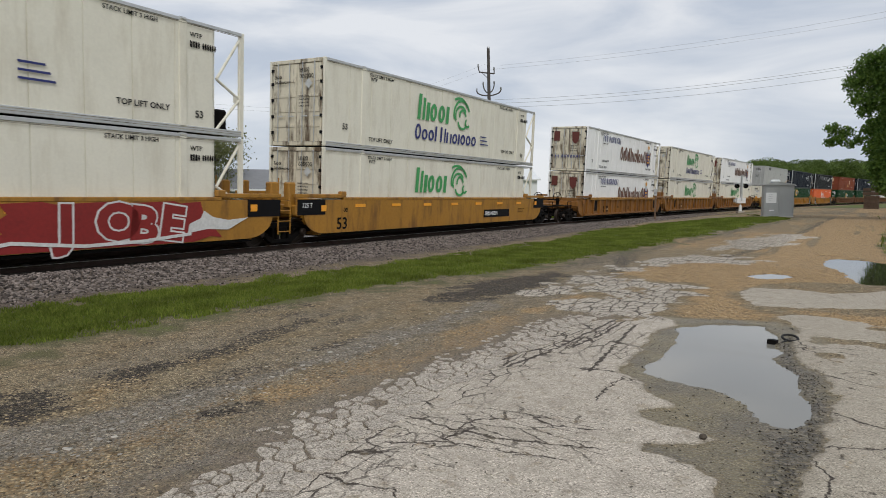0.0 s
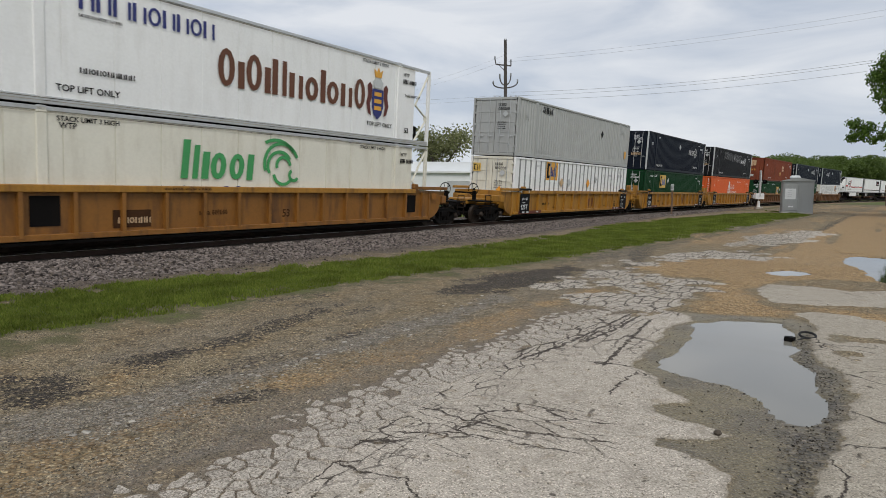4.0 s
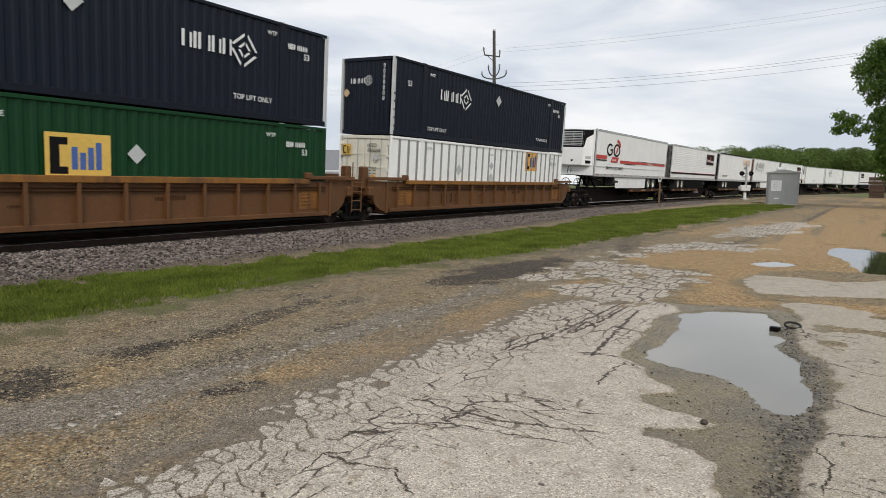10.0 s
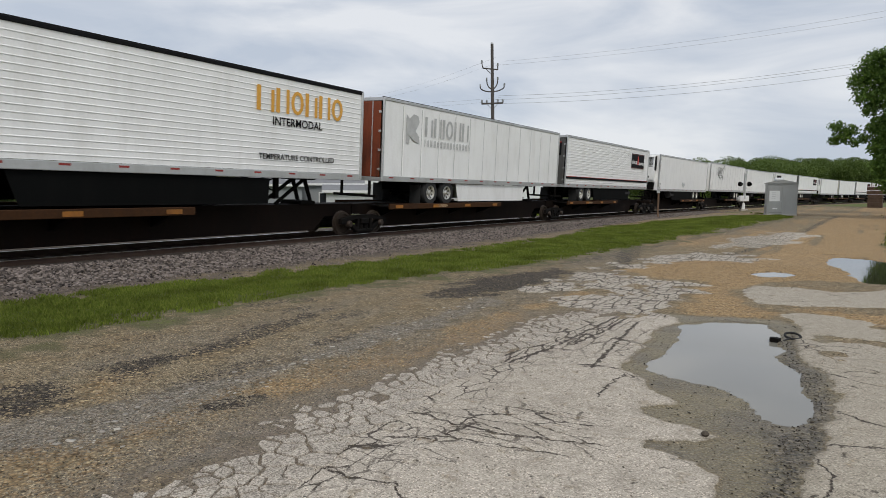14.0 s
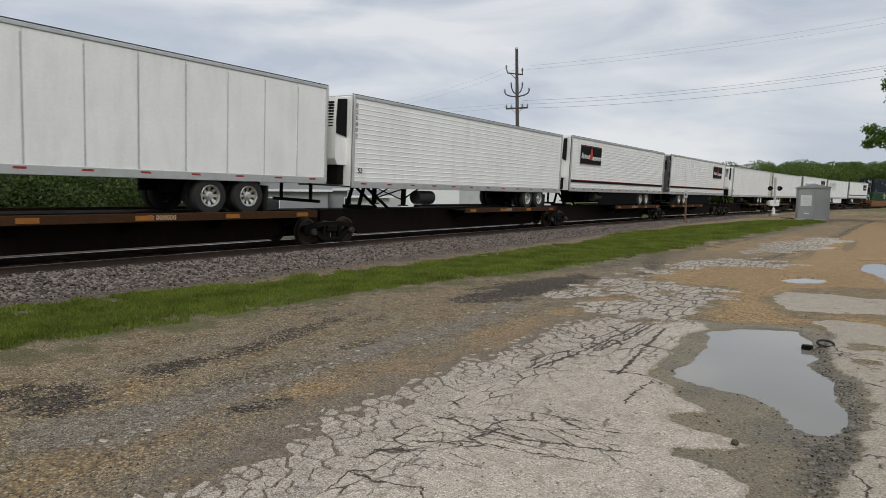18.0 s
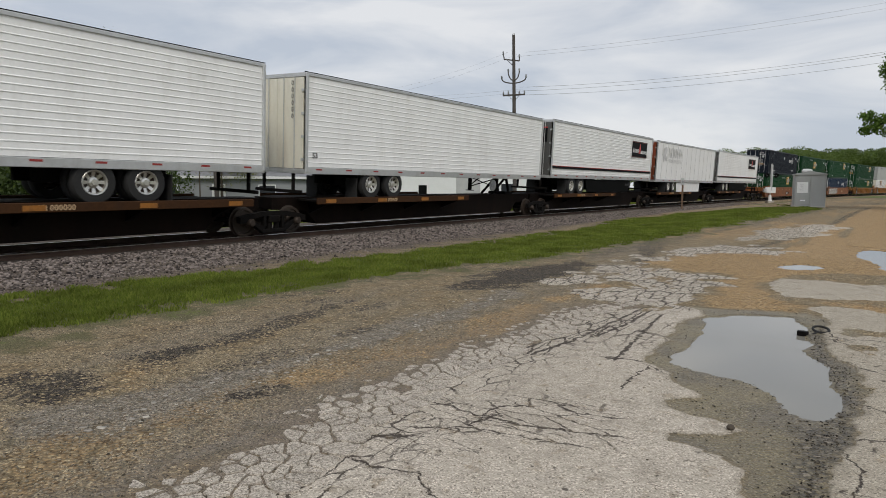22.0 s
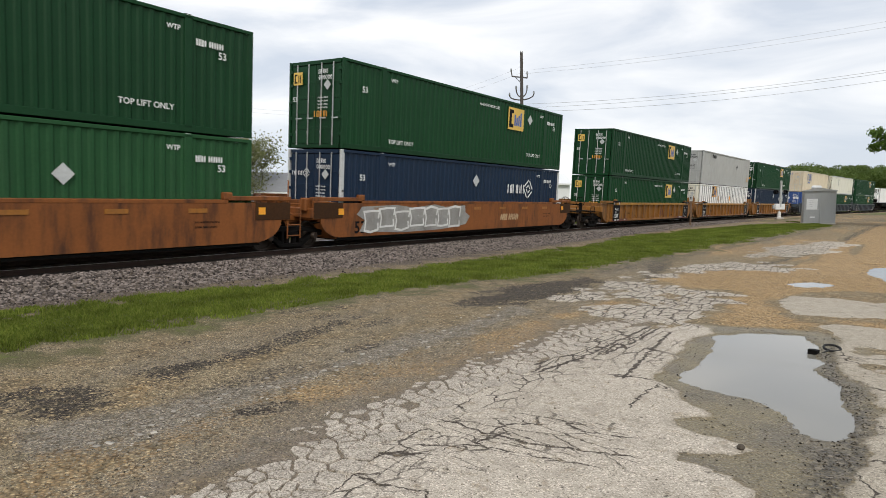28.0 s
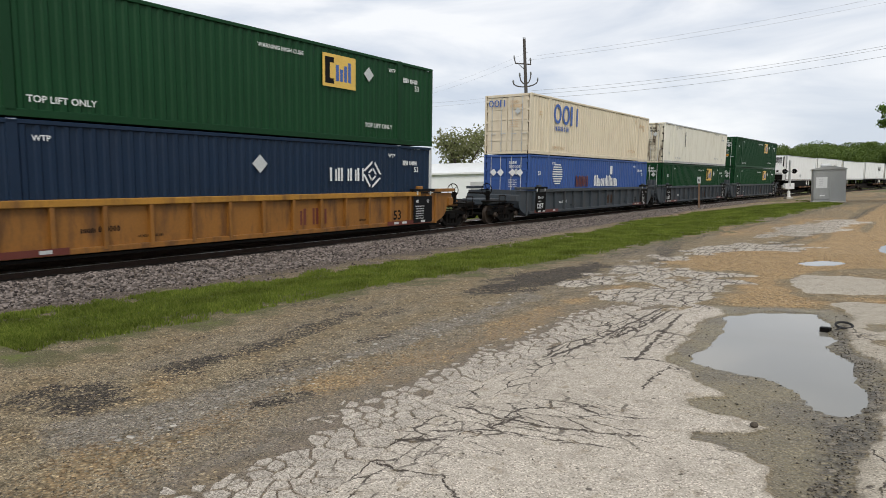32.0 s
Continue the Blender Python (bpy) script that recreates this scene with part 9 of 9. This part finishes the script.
def old_hose():
    c = thing("hose_coil", "short loop of black hose at the puddle's edge", "hose", "", pose(-0.36, 8.78, 0.0, 14, 0, 20))
    part("loop", MB().lathe((0, 0, 0.025), (0, 0, 1), [(0.014 * math.sin(a), 0.088 + 0.014 * math.cos(a)) for a in [2 * math.pi * k / 8 for k in range(9)]], 22), M["rubber"], c, smooth=True)
    part("stub", MB().cyl((-0.06, -0.07, 0.02), (-0.2, -0.2, 0.015), 0.014, n=8), M["rubber"], c, smooth=True)
    k = thing("broken_lump", "dark lump of broken paving at the puddle's edge", "stone", "", pose(-0.53, 8.5, 0.0))
    part("lump", MB().prism([(-0.06, -0.035), (0.035, -0.045), (0.06, 0.01), (0.01, 0.045), (-0.05, 0.03)], -0.02, 0.035, "z"), M["under"], k)
    k = thing("stone", "grey stone lying on the paving", "stone", "", pose(-0.72, 4.78, 0.02, 0, 0, 30))
    part("stone_body", MB().lathe((0, 0, 0), (0, 0, 1), [(-0.02, 0.0), (-0.015, 0.022), (0.0, 0.03), (0.016, 0.02), (0.022, 0.0)], 9), M["bark"], k)


old_hose()


# ---------------------------------------------------------------- buildings beyond the track
def house(name, x, y, turn, length, depth, eave, ridge, wall_m, roof_m, label, openings=(), overhang=0.4):
    b = thing(name, label, "building", "", pose(x, y, ground_z(x, y) - 0.05, 0, 0, turn))
    w = MB().box(0, length, 0, depth, 0, eave)
    for q in (0, length):
        w.prism([(0, eave), (depth, eave), (depth / 2, ridge)], q - 0.06, q + 0.06, "x")
    part("wall", w, M[wall_m], b)
    for s in (0, 1):
        yy = [(-overhang, eave - 0.1), (depth / 2, ridge), (depth / 2, ridge + 0.14), (-overhang, eave + 0.06)]
        if s:
            yy = [(depth - a, z) for a, z in yy]
        part("roof_slope", MB().prism(yy, -overhang, length + overhang, "x"), M[roof_m], b)
    part("fascia", MB().box(-overhang, length + overhang, -overhang - 0.03, -overhang, eave - 0.14, eave + 0.08), M["ink_white"], b)
    for k, (a, wd, lo, hi, mt) in enumerate(openings):
        o = part("door" if lo < 0.2 else "window", MB().box(a, a + wd, -0.05, 0.02, lo, hi, 0.01), M[mt], b)
        part("frame", MB().box(a - 0.09, a, -0.07, 0.0, lo, hi + 0.09).box(a + wd, a + wd + 0.09, -0.07, 0.0, lo, hi + 0.09).box(a, a + wd, -0.07, 0.0, hi, hi + 0.09), M["ink_white"], o)
    return b


house("grey_house", -52, 29.5, 58, 17, 9, 2.75, 4.7, "siding", "roof", "long grey single-storey building with a shingle roof", ((3, 1.0, 1.0, 2.0, "glass"), (7, 0.95, 0.05, 2.05, "ink_white"), (11, 1.4, 1.0, 2.0, "glass")))
house("side_wing", -44.5, 45, 40, 6, 8, 2.9, 5.0, "siding", "roof", "grey gabled wing with pale trim", ((2, 1.0, 1.0, 2.0, "glass"),))
house("blue_shed", -40.5, 44.5, 42, 3.6, 3, 2.2, 2.7, "ink_silver", "roof", "small blue-grey shed beside the long building", ())
house("pale_building", -62, 60, 33, 34, 14, 4.4, 5.9, "pale", "pale", "long pale metal building with dark door openings", ((4, 1.1, 0.05, 2.1, "skirt"), (9, 3.2, 0.05, 3.2, "ink_grey"), (15, 1.1, 0.05, 2.1, "skirt"), (20, 3.2, 0.05, 3.2, "ink_grey"), (26, 1.6, 1.2, 2.3, "glass"), (29.5, 1.1, 0.05, 2.1, "skirt")))


broken_paving()


# ---------------------------------------------------------------- the train
SPEED = 18.564
# metres along the track at the start of the clip, car style, car colour, boxes or trailer
CARS = []


def stack(s, style, colour, low, high, note):
    CARS.append(("well", s, style, colour, low, high, note))


def piggy(s, make, nose_left, note):
    CARS.append(("spine", s, make, nose_left, note))


G, N = green_box, navy_box
stack(-3.6, "smooth", "bright", lambda: cold_box("dusty white refrigerated container low in a well car", "beast"), lambda: cold_box("dusty white refrigerated container with green and navy emblem", "beast"), "yellow well car with smooth sides and red graffiti")
stack(15.86, "smooth", "bright", lambda: cold_box("dusty white refrigerated container low in a well car", "beast"), lambda: cold_box("white refrigerated container with rust-stained doors", "beast"), "yellow well car with smooth sides")
stack(39.82, "plain", "yellow", lambda: cold_box("white refrigerated container with maroon lettering bars", "crest"), lambda: cold_box("white refrigerated container with maroon bars and crest", "crest"), "ochre well car with ribbed sides")
stack(59.41, "plain", "yellow", lambda: cold_box("dusty white refrigerated container low in a well car", "beast"), lambda: cold_box("white refrigerated container with rust-stained doors", "beast"), "ochre well car with ribbed sides")
stack(79.0, "plain", "yellow", lambda: cold_box("dusty white refrigerated container low in a well car", "beast"), lambda: cold_box("white refrigerated container with maroon bars and crest", "crest"), "ochre well car with ribbed sides")
stack(102.56, "ribbed", "bright", lambda: posted_box("white container with grey side posts", -4.55), lambda: grey_box("weathered grey corrugated container"), "bright yellow ribbed well car")
stack(122.78, "ribbed", "bright", lambda: G("green corrugated container with a yellow square emblem", True, -4.64, 1.58), lambda: N("navy corrugated container with white emblem", "navy", True, "ink_silver"), "bright yellow ribbed well car")
stack(142.29, "ribbed", "bright", lambda: orange_box("orange corrugated container with a white emblem"), lambda: N("black corrugated container with outlined graffiti", "black", True, "ink_silver"), "bright yellow ribbed well car")
stack(165.62, "ribbed", "brown", lambda: G("green corrugated container with a yellow square emblem", False, -0.65, 1.15), lambda: rust_box("faded rust-red corrugated container"), "weathered brown ribbed well car")
stack(185.29, "ribbed", "brown", lambda: G("green corrugated container with a yellow square emblem", False, -0.65, 1.15), lambda: N("navy corrugated container with white corner posts", "navy", False, "ink_silver"), "weathered brown ribbed well car")
stack(204.94, "ribbed", "brown", lambda: posted_box("white container with grey side posts", 3.3), lambda: N("navy corrugated container with white corner posts", "navy", False, "ink_silver", -4.94), "weathered brown ribbed well car")
piggy(226.3, stripe_logo, True, "white road trailer with red stripes and black ring emblem")
piggy(244.01, panel_trailer, False, "white ribbed road trailer with a black sign panel")
piggy(261.38, gold_word, False, "white ribbed road trailer with gold emblem bars")
piggy(278.68, lambda la, n: knight(la, n, False), False, "white panelled road trailer with faded grey emblem and red-brown doors")
piggy(295.98, panel_trailer, False, "white ribbed road trailer with a black sign panel")
piggy(315.26, lambda la, n: plain_trailer(la, "smooth", n, True), True, "plain white smooth-sided road trailer with cooling unit")
piggy(332.69, map_logo, True, "white panelled road trailer with a black outline map emblem")
piggy(350.02, lambda la, n: plain_trailer(la, "rib", n, True, 2.9), True, "plain white ribbed road trailer with cooling unit")
piggy(367.38, panel_trailer, True, "white ribbed road trailer with a black sign panel")
piggy(385.23, panel_trailer, False, "white ribbed road trailer with a black sign panel")
piggy(404.64, lambda la, n: plain_trailer(la, "rib", n, True, 4.2), True, "plain white ribbed road trailer with cooling unit")
piggy(422.36, lambda la, n: plain_trailer(la, "rib", n, False, 3.75), False, "plain white ribbed road trailer, doors shut")
piggy(439.72, panel_trailer, False, "white ribbed road trailer with a black sign panel")
piggy(457.0, lambda la, n: knight(la, n, True), False, "white panelled road trailer with worn grey emblem and red-brown doors")
piggy(474.38, panel_trailer, False, "white ribbed road trailer with a black sign panel")
stack(495.88, "smooth", "rustcar", lambda: G("green corrugated container with a yellow square emblem", True), lambda: N("navy corrugated container with white emblem", "navy", True), "orange-brown well car with smooth sides")
stack(515.23, "smooth", "rustcar", lambda: G("faded green corrugated container", True, -1.76, 1.25, "faded_green"), lambda: G("green corrugated container with a yellow square emblem", True, -0.65, 1.25), "orange-brown well car with smooth sides")
stack(534.93, "smooth", "rustcar", lambda: N("dark blue corrugated container with white corner posts", "navy_blue", True, "ink_silver"), lambda: G("green corrugated container with a yellow square emblem", True), "orange-brown well car with white graffiti")
stack(558.17, "ribbed", "yellow", lambda: G("green corrugated container with a yellow square emblem", True), lambda: G("green corrugated container with a yellow square emblem", True), "ochre well car with ribbed sides")
stack(577.88, "ribbed", "yellow", lambda: posted_box("white container with grey side posts", -4.55), lambda: grey_box("weathered grey corrugated container"), "ochre well car with ribbed sides")
stack(597.59, "ribbed", "yellow", lambda: N("dark blue corrugated container with white corner posts", "navy_blue", True, "ink_silver"), lambda: G("green corrugated container with a yellow square emblem", True), "ochre well car with ribbed sides")
stack(621.46, "ribbed", "slate", lambda: blue_box("blue corrugated container with white emblem bars"), lambda: cream_box("cream corrugated container with blue emblem bars"), "dark slate ribbed well car")
stack(640.91, "ribbed", "slate", lambda: G("green corrugated container with a yellow square emblem", True), lambda: plain_box("plain white container with stained doors"), "dark slate ribbed well car")
stack(660.4, "ribbed", "slate", lambda: G("green corrugated container with a yellow square emblem", True), lambda: G("green corrugated container with a yellow square emblem", True), "dark slate ribbed well car")
piggy(681.8, lambda la, n: plain_trailer(la, "smooth", n, True), True, "plain white smooth-sided road trailer with cooling unit")
piggy(699.1, word_trailer, True, "white panelled road trailer with black lettering bars")
piggy(716.5, lambda la, n: plain_trailer(la, "rib", n, False), False, "plain white ribbed road trailer, doors shut")
piggy(733.8, word_trailer, True, "white panelled road trailer with black lettering bars")
piggy(751.1, lambda la, n: plain_trailer(la, "rib", n, False), False, "plain white ribbed road trailer, doors shut")

CAR_BASE, RIDERS = {}, []


def graffiti_red(c):
    y = -1.475
    p = plate([(-1.3, 0.40), (-0.4, 0.38), (4.7, 0.38), (5.2, 0.5), (5.6, 0.46), (5.25, 0.8), (5.0, 1.1), (4.9, 1.44), (4.3, 1.40), (4.1, 1.46), (2.9, 1.42), (2.5, 1.46), (1.2, 1.40), (0.9, 1.46), (0.1, 1.42), (0.25, 1.2), (-0.05, 1.0), (0.15, 0.8), (-0.3, 0.62), (-1.0, 0.6)], "graffiti_red", c, pose(1.6, y, 0), "graffiti", "large red and white sprayed shapes")
    q = spray_word("JOBE", 1.15, p, pose(1.25, -0.008, 0.6), "graffiti", "graffiti_red", 0.10, 0.055, seed=3, wide=1.12, gap=0.74)
    q.name = "spray_outline"
    plate([(-1.2, 0.5), (-0.6, 0.48), (0.3, 0.62), (1.8, 0.47), (3.2, 0.5), (4.6, 0.62), (4.6, 0.70), (3.2, 0.58), (1.8, 0.55), (0.3, 0.70), (-0.6, 0.56), (-1.2, 0.6)], "graffiti", p, pose(0, -0.018, -0.06), "spray_line")
    plate([(4.9, 0.62), (5.5, 0.7), (6.2, 0.66), (6.9, 0.98), (6.2, 0.93), (5.7, 1.02), (5.4, 1.2), (5.3, 1.0), (4.95, 0.86)], "graffiti", c, pose(1.2, y - 0.004, 0), "spray_patch")
    bars("TTX", 0.75, "ink_maroon", c, pose(-3.6, -1.478, 0.6), w=0.9)


def graffiti_white(c):
    """Big silver block shapes, side by side, with ragged pale edges and dark gaps."""
    r = random.Random(4)
    base = plate([(-7.3, 0.52), (-5.0, 0.42), (-2.6, 0.46), (-0.9, 0.62), (-0.6, 0.95), (-0.95, 1.12), (-1.0, 1.4), (-2.4, 1.34), (-3.1, 1.44), (-4.4, 1.32), (-5.4, 1.42), (-7.2, 1.36), (-7.45, 1.1), (-7.05, 0.9)], "graffiti_dim", c, pose(0, -1.472, 0), "graffiti", "silver and white sprayed block shapes")
    x = -7.1
    for i in range(7):
        w = r.uniform(0.72, 0.9)
        z0, z1 = 0.55 + r.uniform(-0.06, 0.08), 1.28 + r.uniform(-0.1, 0.1)
        out = [(x, z0), (x + 0.45 * w, z0 + r.uniform(-0.08, 0.04)), (x + w, z0 + 0.03), (x + w - 0.03, z0 + 0.3), (x + 0.55 * w, z0 + 0.34), (x + 0.6 * w, z0 + 0.46), (x + w, z0 + 0.44), (x + w + 0.05, z1), (x + 0.5 * w, z1 + r.uniform(-0.02, 0.09)), (x - 0.05, z1 - 0.04), (x + 0.06, z0 + 0.35)]
        block = plate(out, "graffiti", base, pose(0, -0.006, 0), "spray_block")
        cx, cz = x + w / 2, (z0 + z1) / 2
        plate([(cx + 0.80 * (a - cx), cz + 0.80 * (b - cz)) for a, b in out], "graffiti_dim", block, pose(0, -0.005, 0), "spray_fill")
        x += w + 0.03


def graffiti_lines(c):
    spray_word("BORED BOREDSE", 0.92, c, pose(-4.3, -1.332, 1.85), "ink_grey", "black", 0.055, 0.032, slope=-0.012, seed=9, label="thin white outlined graffiti", wide=1.1, gap=0.62)


def dark_sign(c, x, w=1.75):
    p = plate(rect(w, 0.36), "ink_black", c, pose(x, -1.475, 0.62), "sign_panel")
    bars("0NNX 000000"[:11], 0.2, "ink_white", p, pose(0.1, -0.009, 0.08), w=0.5)


for i, car in enumerate(CARS):
    kind, s = car[0], car[1] + 8.07
    ends = []
    for j in (i - 1, i + 1):
        if not 0 <= j < len(CARS):
            ends.append("coupler" if j >= 0 else "joint")
            continue
        gap = abs(CARS[j][1] - car[1])
        ends.append("joint" if CARS[j][0] == kind and gap < (18.6 if kind == "spine" else 21.0) else "coupler")
    if kind == "well":
        style, colour, low, high, note = car[2:]
        key = (style, colour, *ends)
        if key in CAR_BASE:
            c = copy_thing(CAR_BASE[key], pose(0, 0, 0))
            c["label"] = note
        else:
            c = CAR_BASE[key] = well_car(style, colour, note, *ends)
        RIDERS.append((c, s, 0.0))
        for box, z in ((low(), 0.34), (high(), 3.26)):
            RIDERS.append((box, s, z))
            if i == 7 and z > 1:
                graffiti_lines(box)
    else:
        make, nose_left, note = car[2:]
        key = (nose_left, *ends)
        if key in CAR_BASE:
            c = copy_thing(CAR_BASE[key], pose(0, 0, 0))
        else:
            c = CAR_BASE[key] = spine_car("dark brown skeleton car carrying a road trailer", nose_left, *ends)
        RIDERS.append((c, s, 0.0))
        RIDERS.append((make(note, nose_left), s, 0.0))
    car_ob = c
    CARS[i] = (*car, car_ob)

graffiti_red(CARS[0][-1])
dark_sign(CARS[1][-1], 2.6, 2.6)
dark_sign(CARS[26][-1], 2.0)
bars("TTX", 0.6, "ink_white", plate(rect(2.6, 0.66), "ink_black", CARS[27][-1], pose(-1.0, -1.475, 0.62), "sign_panel"), pose(0.2, -0.009, 0.08), w=0.9)
graffiti_white(CARS[28][-1])
bars("0NNX 000000", 0.3, "ink_tan", CARS[28][-1], pose(1.9, -1.478, 0.72), slant=0.2, w=0.42)
bars("kdgovnk", 0.34, "ink_grey", CARS[12][-1], pose(3.6, -0.43, 0.62), slant=0.15, w=0.6, name="graffiti", label="pale scrawled graffiti")


def motions():
    """The whole train rolls along the curve at an even speed."""
    times = [2.0 * k for k in range(17)]
    for ob, s, z in RIDERS:
        walk(ob, [(t, track_pose(s - SPEED * t) @ pose(0, 0, z)) for t in times])


motions()
